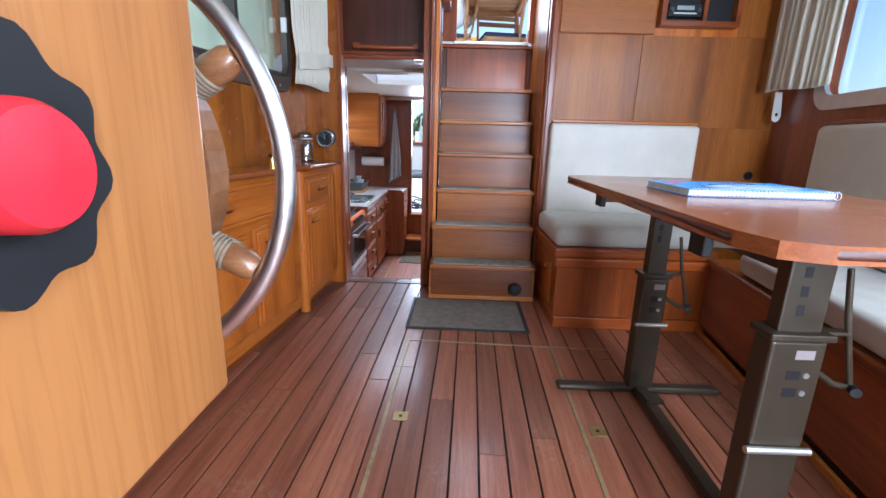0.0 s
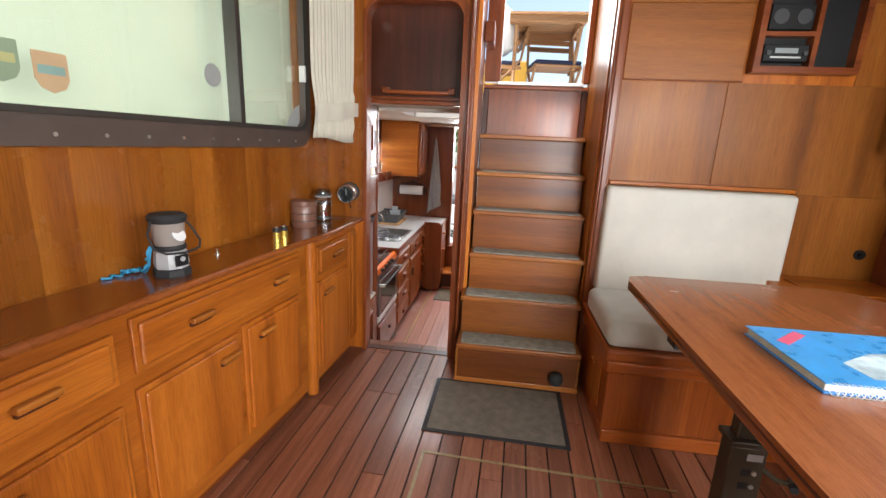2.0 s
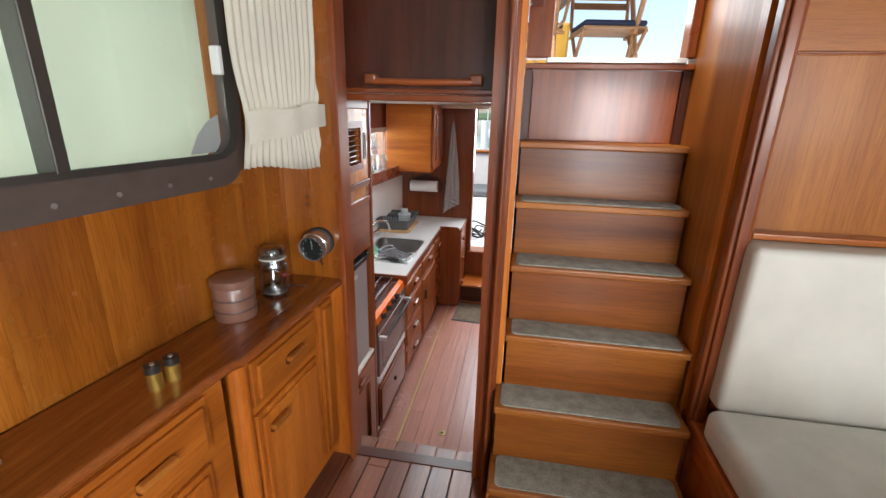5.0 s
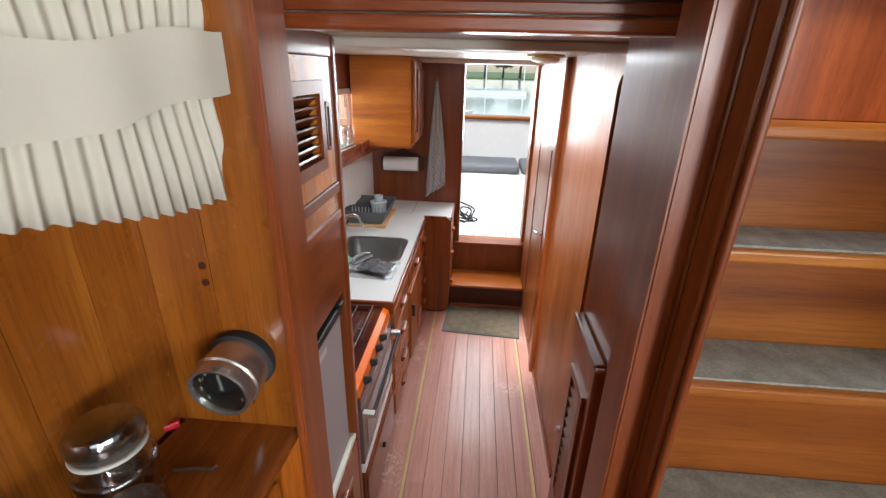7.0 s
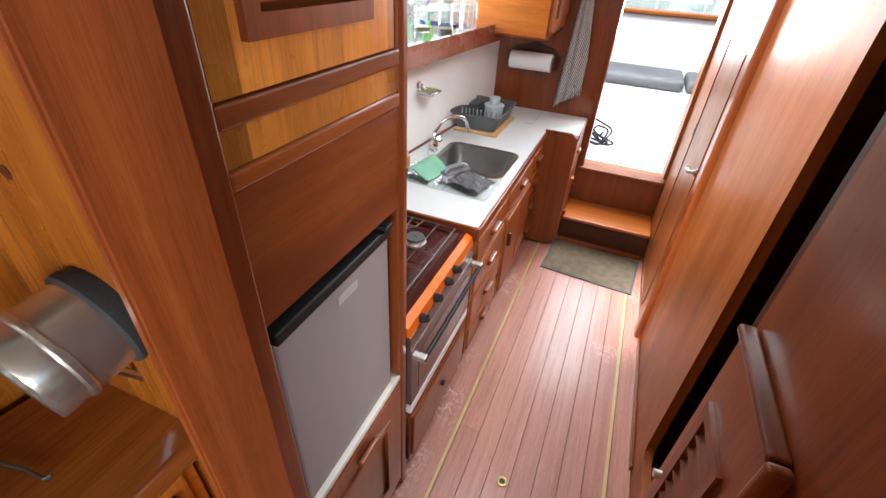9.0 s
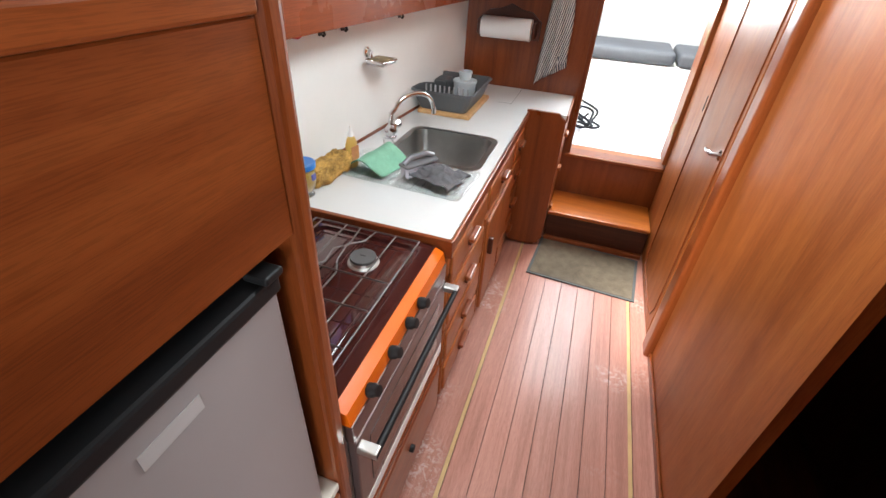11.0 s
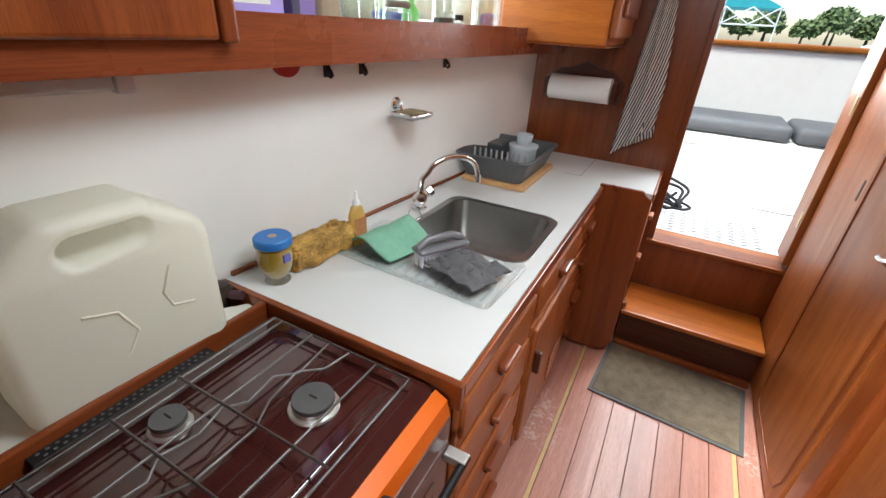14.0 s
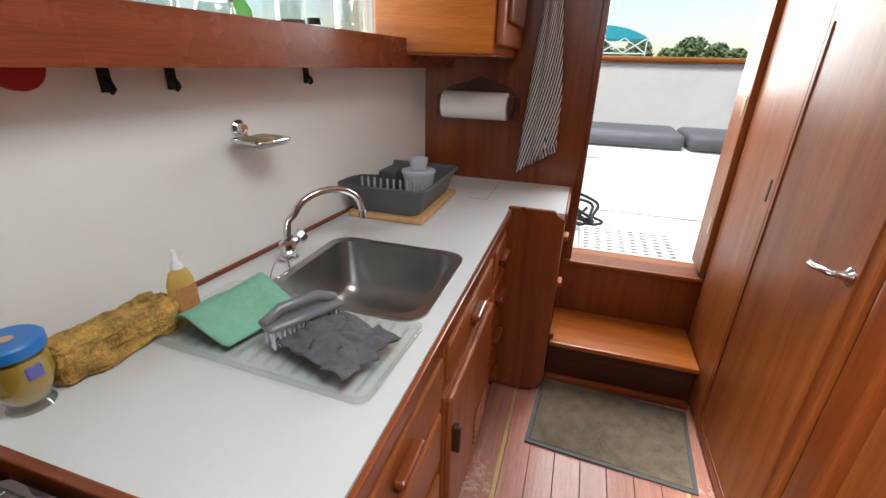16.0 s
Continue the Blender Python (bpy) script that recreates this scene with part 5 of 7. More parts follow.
# marina beyond the stern
pont = thing("pontoon", "pale grey floating pontoon across the water", "pontoon")
part("deck", B((-30, 11.6, -1.0), (34, 12.7, -0.86), 0.02), plain("weathered_deck", (0.52, 0.51, 0.48), 0.8, var=0.15, scale=3), pont)
for k in range(9):
    part("float", B((-29 + k * 7.4, 11.7, -1.42), (-25 + k * 7.4, 12.6, -1.001)), plain("float_grey_%d" % k, (0.40, 0.40, 0.39), 0.7), pont)
for x in (-9.0, -0.9, 7.5, 16.0):
    part("mooring_post", C((x, 12.85, -1.41), (x, 12.85, 1.1), 0.10, None, 14), hull_white, pont, "white mooring post", smooth=40)
def boat(x, y, ln, turn, trim, label):
    """A moored motor cruiser: hull, cabin with windows, rail and folded canopy."""
    b = thing("motor_boat", label, "boat", pose(x, y, -1.40, 0, 0, turn), "boats in the marina")
    bm = bmesh.new()
    rows = []
    for i in range(9):
        u = i / 8
        w = 1.35 * (1 - max(0, u - 0.55) ** 2 * 4.6)
        rows.append([bm.verts.new((ln * (u - 0.5), s * w * k, z)) for s, k, z in ((-1, 0.55, 0.0), (-1, 1.0, 1.0 + 0.35 * u), (1, 1.0, 1.0 + 0.35 * u), (1, 0.55, 0.0))])
    for a, c in zip(rows, rows[1:]):
        for q in range(4):
            bm.faces.new((a[q], a[(q + 1) % 4], c[(q + 1) % 4], c[q]))
    bm.faces.new(rows[0])
    bm.faces.new(rows[-1])
    part("hull", bm, hull_white, b)
    part("cabin", B((-ln * 0.18, -0.95, 1.1), (ln * 0.22, 0.95, 2.3), 0.16, 3), hull_white, b)
    for k in range(3):
        part("window", B((-ln * 0.15 + k * ln * 0.12, -0.965, 1.45), (-ln * 0.06 + k * ln * 0.12, -0.945, 1.85), 0.008), plain("tinted_window", (0.03, 0.05, 0.07), 0.1), b)
    part("canopy", B((-ln * 0.42, -0.9, 2.2), (-ln * 0.19, 0.9, 2.55), 0.12, 3), trim, b, "folded canvas canopy")
    for s in (-0.9, 0.9):
        part("canopy_strut", T([(-ln * 0.45, s, 1.1), (-ln * 0.33, s, 2.65), (-ln * 0.20, s, 1.15), (-ln * 0.28, s, 2.6)], 0.03, 6), trim, b)
    part("stripe", B((-ln * 0.46, -1.30, 0.62), (ln * 0.2, -1.26, 0.74), 0.004), trim, b)
    return b


blue_canvas = plain("blue_canvas", (0.03, 0.08, 0.32), 0.8)
teal_canvas = plain("teal_canvas", (0.04, 0.36, 0.42), 0.8)
for k, (bx, by, tn) in enumerate(((3.7, 14.6, 184), (12.2, 17.0, 178), (-3.9, 18.0, 8), (20.0, 22.0, 180), (-12.5, 24.0, 6))):
    boat(bx, by, 6.8, tn, blue_canvas if k % 2 == 0 else grey_cush, "white motor cruiser with a %s canopy moored in the marina" % ("blue" if k % 2 == 0 else "grey"))
tent = thing("boat_tent", "teal boat tent on a frame across the water", "tent", Matrix.Translation((0.3, 60, 0)))
bm = bmesh.new()
slab(bm, arc((0, -4.4), 9.2, 60, 120, 18), [], -3.0, 3.0, "y")
part("cover", bm, teal_canvas, tent)
part("float", B((-4.8, -3.3, -1.42), (4.8, 3.3, -1.0)), hull_white, tent)
for x in (-4.4, 0, 4.4):
    part("pole", C((x, -3.1, -1.0), (x, -3.1, 3.5), 0.06), hull_white, tent)
for x in (-4.4, -2.2, 0, 2.2):
    part("brace", C((x, -3.15, 2.2), (x + 2.2, -3.15, 3.6), 0.06), hull_white, tent)
    part("brace", C((x + 2.2, -3.15, 2.2), (x, -3.15, 3.6), 0.06), hull_white, tent)
part("beam", C((-4.4, -3.1, 2.15), (4.4, -3.1, 2.15), 0.07), hull_white, tent)
structure("ground_far", S(rect(-500, 500, 150, 700), [], -1.39, -1.2, "z"), plain("grassy_bank", (0.07, 0.11, 0.035), 0.9, var=0.3, scale=0.4), "grassy far bank of the harbour", "ground")
leafm = plain("foliage", (0.12, 0.17, 0.06), 0.7, var=0.4, scale=3)
bark = plain("bark", (0.10, 0.075, 0.05), 0.9, var=0.3)
rt = random.Random(12)
for k in range(26):
    tx, ty, hh = -45 + k * 4.6 + rt.uniform(-3, 3), 158 + rt.uniform(-4, 8), rt.uniform(7.0, 11.5)
    tr = thing("tree", "broad green tree on the far bank", "tree", Matrix.Translation((tx, ty, -1.2)), "trees on the bank")
    part("trunk", C((0, 0, 0), (0.1, 0, hh * 0.55), 0.4, 0.18, 8), bark, tr)
    vs, fs = [], []
    for q in range(420):
        a, el, rr = rt.uniform(0, 6.28), rt.uniform(-0.5, 1.4), rt.uniform(0.5, 1.0)
        c = Vector((math.cos(a) * math.cos(el) * hh * 0.42 * rr, math.sin(a) * math.cos(el) * hh * 0.42 * rr, hh * 0.62 + math.sin(el) * hh * 0.36 * rr))
        u = Vector((rt.uniform(-1, 1), rt.uniform(-1, 1), rt.uniform(-1, 1))).normalized()
        w = u.orthogonal().normalized()
        sz = rt.uniform(0.45, 1.0)
        n0 = len(vs)
        vs += [c + u * sz, c + w * sz * 0.6, c - u * sz, c - w * sz * 0.6]
        fs.append((n0, n0 + 1, n0 + 2, n0 + 3))
    me = bpy.data.meshes.new("crown")
    me.from_pydata(vs, [], fs)
    me.materials.append(leafm)
    cr_ob = new("crown", me)
    cr_ob.parent = tr

# ---- saloon: window, curtains, wall things ----
win = thing("saloon_window", "long sliding saloon window with a brown band and dark frame", "window", PORT)
part("band", S(rounded(-1.78, 1.140, 1.122, 1.92, 0.10), [rounded(-1.68, 1.080, 1.205, 1.84, 0.06)], SIDE - 0.022, SIDE - 0.0005, "y"), frame_brown, win, "brown vinyl band with screws")
part("frame", S(rounded(-1.70, 1.105, 1.196, 1.86, 0.07), [rounded(-1.67, 1.078, 1.212, 1.83, 0.055)], SIDE - 0.032, SIDE - 0.0225, "y"), alu_dark, win)
part("mullion", B((0.636, SIDE - 0.034, 1.206), (0.662, SIDE + 0.02, 1.835), 0.003), alu_dark, win)
part("latch", B((1.060, SIDE - 0.042, 1.41), (1.075, SIDE - 0.012, 1.48), 0.004), plain("white_plastic", (0.7, 0.7, 0.68), 0.4), win, "white plastic latch")
g = part("glass", S(rounded(-1.69, 1.090, 1.198, 1.85, 0.07), [], SIDE + 0.002, SIDE + 0.006, "y"), pane, win)
g.visible_shadow = False
for i in range(17):
    part("screw", C((-1.0 + i * 0.125, SIDE - 0.0222, 1.150), (-1.0 + i * 0.125, SIDE - 0.0252, 1.150), 0.0055, None, 10), steel, win)
dot = solid("window_sticker", S(arc((0.547, 1.362), 0.038, 0, 345, 30), [], SIDE - 0.0012, SIDE + 0.0015, "y"), plain("grey_sticker", (0.33, 0.34, 0.33), 0.6), "round grey sticker on the window pane", "sticker", PORT)
dot2 = solid("window_sticker", S([(0.97, 1.213), (1.075, 1.213), (1.075, 1.31), (1.04, 1.295), (1.0, 1.26)], [], SIDE - 0.0012, SIDE + 0.0015, "y"), bpy.data.materials["grey_sticker"], "grey corner sticker on the window pane", "sticker", PORT)
shp = lambda x, z, w, h: [(x - w, z + h), (x - w, z - h * 0.3), (x - w * 0.7, z - h * 0.75), (x, z - h), (x + w * 0.7, z - h * 0.75), (x + w, z - h * 0.3), (x + w, z + h)]
for x, z, ca, cb, lab in ((-0.072, 1.303, (0.25, 0.33, 0.22), (0.45, 0.45, 0.20), "pale green shield badge stuck on the window"), (0.030, 1.290, (0.55, 0.38, 0.22), (0.25, 0.40, 0.36), "orange and green shield badge stuck on the window")):
    sh = thing("shield_badge", lab, "badge", PORT, "window badges")
    part("field", S(shp(x, z, 0.038, 0.046), [], SIDE - 0.001, SIDE + 0.0015, "y"), plain("badge_a", ca, 0.5), sh)
    part("stripe", B((x - 0.03, SIDE - 0.0016, z - 0.004), (x + 0.03, SIDE - 0.0012, z + 0.016)), plain("badge_b", cb, 0.5), sh)


def draped(w, h, fn, nx=28, ny=20, seed=0):
    bm = bmesh.new()
    v = [[bm.verts.new(fn(i / nx, j / ny)) for j in range(ny + 1)] for i in range(nx + 1)]
    for i in range(nx):
        for j in range(ny):
            bm.faces.new((v[i][j], v[i + 1][j], v[i + 1][j + 1], v[i][j + 1]))
    return bm


def solidify(ob, t):
    md = ob.modifiers.new("thick", "SOLIDIFY")
    md.thickness = t
    return ob


def curtain(name, label, path, z0, z1, folds, amp, tie=None, m=None, flare=0.0):
    """A gathered curtain along a plan line, with deep folds and an uneven hem."""
    bm = bmesh.new()
    n, k = folds * 10, 18
    rows = []
    a, b = Vector(path[0]), Vector(path[1])
    d = (b - a)
    nrm = Vector((-d.y, d.x)).normalized()
    for j in range(k + 1):
        v = j / k
        z = z0 + (z1 - z0) * v
        pinch = 1.0
        if tie is not None:
            pinch = 1.0 - 0.16 * math.exp(-((z - tie) / 0.10) ** 2)
        row = []
        for i in range(n + 1):
            u = i / n
            ph = u * folds * 2 * math.pi
            w = amp * (0.75 + 0.25 * math.sin(i * 0.37 + 1.3)) * (1 + flare * (1 - v))
            c = 0.5 + (u - 0.5) * pinch
            p = a + d * c + nrm * (0.007 * math.sin(u * 7.3 + 1.1 + 0.9 * v) * (1 - 0.6 * v) + w * math.sin(ph + 0.5 * math.sin(v * 3 + u * 9)) * (1.25 - 0.25 * pinch))
            hem = 0.0015 * math.sin(ph) + 0.010 * math.sin(u * 5.1 + 0.7) if j == 0 else 0
            row.append(bm.verts.new((p.x, p.y, z + hem)))
        rows.append(row)
    for r0, r1 in zip(rows, rows[1:]):
        for i in range(n):
            bm.faces.new((r0[i], r0[i + 1], r1[i + 1], r1[i]))
    t = thing(name, label, "curtain", m)
    c = part("cloth", bm, curtain_cloth, t, smooth=80)
    md = c.modifiers.new("thick", "SOLIDIFY")
    md.thickness = 0.0015
    return t


pc = curtain("curtain", "gathered cream curtain beside the saloon window", [(1.070, 0.140), (1.345, 0.050)], 1.160, 1.99, 15, 0.0042, 1.30, PORT, 0.35)
band = part("tie_back", draped(1, 1, lambda u, v: (1.075 + 0.25 * u, 0.118 - 0.085 * u - 0.016 * math.sin(math.pi * u) - 0.002 * math.sin(u * 17), 1.235 + 0.05 * u + (0.085 - 0.02 * u) * v + 0.004 * math.sin(u * 11)), 60, 8), curtain_cloth, pc, "flat cloth tie-back", smooth=80)
curtain("curtain", "gathered striped cream curtain at the starboard window", [(1.80, 2.47), (1.735, 1.96)], 1.19, 1.98, 13, 0.016, None, None, 0.2)
strap = thing("curtain_strap", "white leather curtain strap hanging below the curtain", "strap")
part("strap", S([(1.848, 1.20), (1.884, 1.20), (1.900, 1.08), (1.893, 1.052), (1.875, 1.045), (1.856, 1.055), (1.852, 1.085)], [arc((1.876, 1.085), 0.009, 0, 330, 8)], 2.44, 2.444, "y"), plain("white_leather", (0.7, 0.69, 0.66), 0.5), strap)
sw = thing("starboard_window", "aluminium-framed starboard saloon window", "window", STAR)
part("frame", S(rounded(-2.45, -0.31, 1.085, 1.85, 0.11), [rounded(-2.38, -0.38, 1.15, 1.78, 0.07)], 0.0005, 0.022, "y"), plain("bright_alu", (0.62, 0.62, 0.61), 0.32, 0.6), sw)
g = part("glass", S(rounded(-2.4, -0.36, 1.13, 1.80, 0.08), [], -0.03, -0.026, "y"), pane, sw)
g.visible_shadow = False

hatchp = thing("locker_panel", "removable teak locker panel high on the bulkhead", "panel")
part("leaf", B((0.684, BH - 0.016, 1.497), (1.197, BH - 0.0005, 1.815), 0.003), panel["x"], hatchp)
part("bead", B((0.684, BH - 0.020, 1.492), (1.197, BH - 0.0165, 1.4975), 0.002), mahog["x"], hatchp)
wp = thing("wall_panel", "large varnished veneer panel on the bulkhead", "panel")
part("veneer", B((0.6745, BH - 0.006, 1.010), (1.145, BH - 0.0004, 1.490), 0.001, 1), panel["z"], wp)
part("veneer", B((1.148, BH - 0.006, 1.010), (1.94, BH - 0.0004, 1.490), 0.001, 1), panel["z"], wp)
part("veneer", B((1.505, BH - 0.006, 0.42), (1.94, BH - 0.0004, 1.009), 0.001, 1), panel["z"], wp)
part("veneer", B((0.6745, BH - 0.006, 1.818), (1.94, BH - 0.0004, 2.04), 0.001, 1), panel["x"], wp)
part("veneer", B((1.66, BH - 0.006, 1.4905), (1.94, BH - 0.0004, 1.8175), 0.001, 1), panel["z"], wp)

radio = thing("radio_box", "mahogany wall box with a car radio and speaker", "radio box", Matrix.Translation((-0.028, 0, 0.004)))
part("frame", S(rect(1.236, 1.655, 1.525, 1.855), [rect(1.262, 1.455, 1.552, 1.672), rect(1.262, 1.455, 1.690, 1.83), rect(1.475, 1.63, 1.552, 1.83)], BH - 0.062, BH - 0.0065, "y"), mahog["x"], radio)
part("back", B((1.262, BH - 0.012, 1.552), (1.63, BH - 0.007, 1.83)), black, radio)
hu = part("head_unit", B((1.272, BH - 0.055, 1.572), (1.448, BH - 0.013, 1.640), 0.004), black, radio, "black car radio")
part("display", B((1.315, BH - 0.057, 1.605), (1.405, BH - 0.0552, 1.625)), plain("grey_display", (0.30, 0.33, 0.34), 0.3), hu)
for x in (1.288, 1.432):
    part("knob", C((x, BH - 0.055, 1.605), (x, BH - 0.066, 1.605), 0.010, None, 14), plain("dark_grey_plastic", (0.05, 0.05, 0.055), 0.4), hu, smooth=40)
part("slot", B((1.30, BH - 0.0565, 1.585), (1.42, BH - 0.0552, 1.592)), steel, hu)
sp = part("speaker", B((1.275, BH - 0.05, 1.700), (1.445, BH - 0.013, 1.80), 0.004), black, radio)
for x in (1.315, 1.405):
    part("cone", C((x, BH - 0.05, 1.75), (x, BH - 0.053, 1.75), 0.030, None, 20), plain("cone_grey", (0.045, 0.045, 0.05), 0.5), sp, smooth=40)
sock = thing("wall_socket", "round dark socket on the bulkhead", "socket")
part("plate", C((1.86, BH - 0.0065, 0.745), (1.86, BH - 0.014, 0.745), 0.024, None, 20), black, sock, smooth=40)
part("knob", C((1.86, BH - 0.0145, 0.745), (1.86, BH - 0.03, 0.745), 0.012, None, 16), black, sock, smooth=40)

cbx = thing("corner_box", "low teak corner locker between the settees", "locker")
part("body", B((1.43, 2.21, 0.42), (1.925, BH - 0.007, 0.600), 0.004), cabin["z"], cbx)
part("top", B((1.41, 2.19, 0.6005), (1.93, BH - 0.007, 0.622), 0.006), cabin["x"], cbx)
part("lid", B((1.50, 2.26, 0.6225), (1.82, 2.46, 0.628), 0.003), cabin["x"], cbx)

# ---- saloon: on the sideboard ----
def upright(s, d, z=0.7652):
    v = PORT @ Vector((s, d, z))
    return Matrix.Translation(v)


lan = thing("camping_lantern", "grey and black camping lantern with a wire bail", "lantern", Matrix.Translation((-0.757, 1.412, 0.7652)) @ Matrix.Rotation(radians(75), 4, "Z"))
lgrey = plain("lantern_silver", (0.52, 0.53, 0.54), 0.35, 0.2)
part("foot", L([(0.047, 0), (0.049, 0.006), (0.048, 0.022), (0.044, 0.026)], 8), rubber, lan)
part("base", L([(0.043, 0.0262), (0.045, 0.04), (0.042, 0.072), (0.038, 0.078)], 8), lgrey, lan)
part("grille", B((-0.020, -0.0465, 0.034), (0.020, -0.0415, 0.066), 0.003), black, lan)
part("button", C((0, -0.0468, 0.055), (0, -0.050, 0.055), 0.007), lgrey, lan, smooth=40)
part("collar", L([(0.040, 0.0782), (0.043, 0.084), (0.040, 0.092)], 20), rubber, lan, smooth=40)
part("globe", L([(0.037, 0.0925), (0.041, 0.12), (0.042, 0.155)], 24), translucent("frosted_lamp", (0.62, 0.55, 0.50), 0.6), lan, "frosted lamp globe", smooth=40)
part("emblem", C((0, -0.040, 0.122), (0, -0.0435, 0.124), 0.019, None, 20), plain("white_emblem", (0.75, 0.75, 0.75), 0.5), lan, smooth=40)
part("cap", L([(0.044, 0.1555), (0.049, 0.162), (0.050, 0.172), (0.044, 0.180), (0.01, 0.183)], 20), rubber, lan, smooth=40)
part("bail", T([(-0.047, 0, 0.165), (-0.066, -0.01, 0.13), (-0.070, -0.035, 0.095), (-0.05, -0.055, 0.08), (0, -0.062, 0.075), (0.05, -0.055, 0.08), (0.070, -0.035, 0.095), (0.066, -0.01, 0.13), (0.047, 0, 0.165)], 0.003), rubber, lan, smooth=60)
rng2 = random.Random(9)
cp = [(-0.752, 1.362, 0.850), (-0.760, 1.362, 0.825), (-0.772, 1.372, 0.800), (-0.792, 1.385, 0.782), (-0.806, 1.392, 0.7695), (-0.830, 1.405, 0.7695), (-0.822, 1.380, 0.774), (-0.846, 1.388, 0.7695), (-0.836, 1.362, 0.774), (-0.856, 1.366, 0.7695), (-0.838, 1.342, 0.7695), (-0.864, 1.338, 0.7695), (-0.846, 1.318, 0.7695), (-0.868, 1.305, 0.7695)]
fine_c = []
for i in range(len(cp) - 1):
    p0, p1, p2, p3 = [Vector(cp[min(max(q, 0), len(cp) - 1)]) for q in (i - 1, i, i + 1, i + 2)]
    for u in (0, 0.25, 0.5, 0.75):
        fine_c.append(0.5 * (2 * p1 + (p2 - p0) * u + (2 * p0 - 5 * p1 + 4 * p2 - p3) * u * u + (3 * p1 - p0 - 3 * p2 + p3) * u ** 3))
bm = T(fine_c, 0.0042, 7)
tube(bm, [p + Vector((-0.004, 0.006 * math.sin(i * 1.9), 0.003 + 0.003 * math.sin(i * 1.3))) for i, p in enumerate(fine_c[:36])], 0.004, 7)
bmesh.ops.translate(bm, vec=(-0.032, 0.012, 0), verts=bm.verts[:])
solid("lantern_cord", bm, plain("cyan_cord", (0.05, 0.36, 0.62), 0.7, var=0.3, scale=300, bump=0.5), "knotted light blue cord hanging from the lantern", "cord", smooth=60)
for dx, dy in ((0, 0), (0.012, 0.036)):
    bt = thing("battery", "gold and black round battery standing on the sideboard", "battery", Matrix.Translation((-0.690 + dx, 1.885 + dy, 0.7652)), "loose batteries")
    part("can", C((0, 0, 0), (0, 0, 0.040), 0.0155, None, 20), plain("gold_foil", (0.75, 0.55, 0.13), 0.25, 0.9), bt, smooth=40)
    part("top_band", C((0, 0, 0.0402), (0, 0, 0.056), 0.0155, None, 20), plain("dark_foil", (0.05, 0.045, 0.04), 0.3, 0.5), bt, smooth=40)
    part("pole", C((0, 0, 0.0562), (0, 0, 0.059), 0.005, None, 12), steel, bt, smooth=40)
kn = thing("lid_knob", "small steel pin on the sideboard top", "pin", Matrix.Translation((-0.785, 1.655, 0.7652)))
part("pin", L([(0.009, 0), (0.009, 0.003), (0.003, 0.005), (0.003, 0.014), (0.005, 0.018), (0.001, 0.019)], 14), steel, kn, smooth=40)
pot = thing("canister", "brown banded canister with a lid on the sideboard", "canister", Matrix.Translation((-0.735, 2.225, 0.7652)) @ Matrix.Diagonal((1.16, 1.16, 1.2, 1)))
pb = plain("brown_canister", (0.20, 0.095, 0.065), 0.35, var=0.2, scale=30, coat=0.3)
part("body", L([(0.046, 0), (0.048, 0.004), (0.048, 0.078), (0.046, 0.081)], 32), pb, pot, smooth=40)
for z in (0.022, 0.050):
    part("band", L([(0.0482, z), (0.0495, z + 0.003), (0.0482, z + 0.006)], 32), plain("dark_band", (0.10, 0.05, 0.04), 0.4), pot, smooth=60)
part("lid", L([(0.050, 0.0812), (0.051, 0.084), (0.050, 0.098), (0.044, 0.101), (0.002, 0.100)], 32), pb, pot, smooth=40)
jar = thing("glass_jar", "clear glass jar with a glass lid on the sideboard", "jar", Matrix.Translation((-0.708, 2.388, 0.7652)) @ Matrix.Diagonal((1.2, 1.2, 1.2, 1)))
part("body", L([(0.030, 0.0), (0.036, 0.006), (0.036, 0.075), (0.030, 0.092), (0.028, 0.100)], 28), jar_glass, jar, smooth=40)
part("lid", L([(0.031, 0.1005), (0.033, 0.104), (0.033, 0.122), (0.029, 0.130), (0.020, 0.133), (0.002, 0.134)], 28), ring_glass, jar, smooth=40)
for z in (0.112, 0.120, 0.128):
    part("lid_ring", L([(0.0325 if z < 0.125 else 0.026, z), (0.0345 if z < 0.125 else 0.028, z + 0.002), (0.0325 if z < 0.125 else 0.026, z + 0.004)], 28), ring_glass, jar, smooth=60)
part("rim", L([(0.0312, 0.0995), (0.034, 0.101), (0.034, 0.104), (0.0312, 0.1055)], 28), plain("pale_seal", (0.6, 0.58, 0.52), 0.4), jar, smooth=60)
part("shoulder_ring", L([(0.0362, 0.074), (0.0375, 0.077), (0.0350, 0.081)], 28), ring_glass, jar, smooth=60)
part("contents", L([(0.030, 0.008), (0.030, 0.013), (0.020, 0.016), (0.002, 0.015)], 16), plain("dark_bits", (0.16, 0.15, 0.13), 0.6, var=0.5, scale=160, bump=0.8), jar)
# red plastic tag, moved to its final place on the next line
red = solid("red_lighter", B((-0.030, -0.006, 0), (0.030, 0.006, 0.012), 0.003), plain("red_plastic", (0.65, 0.02, 0.035), 0.3), "small red plastic tag lying on the sideboard", "tag", Matrix.Translation((-0.748, 2.475, 0.79)) @ Matrix.Rotation(radians(55), 4, "Z"))
red.matrix_world = pose(-0.770, 2.522, 0.7652, 0, 0, 40)
solid("tag_end", B((0.0305, -0.006, 0), (0.037, 0.006, 0.012), 0.002), hull_white, "white end piece of the red tag", "tag", pose(-0.770, 2.522, 0.7652, 0, 0, 220))
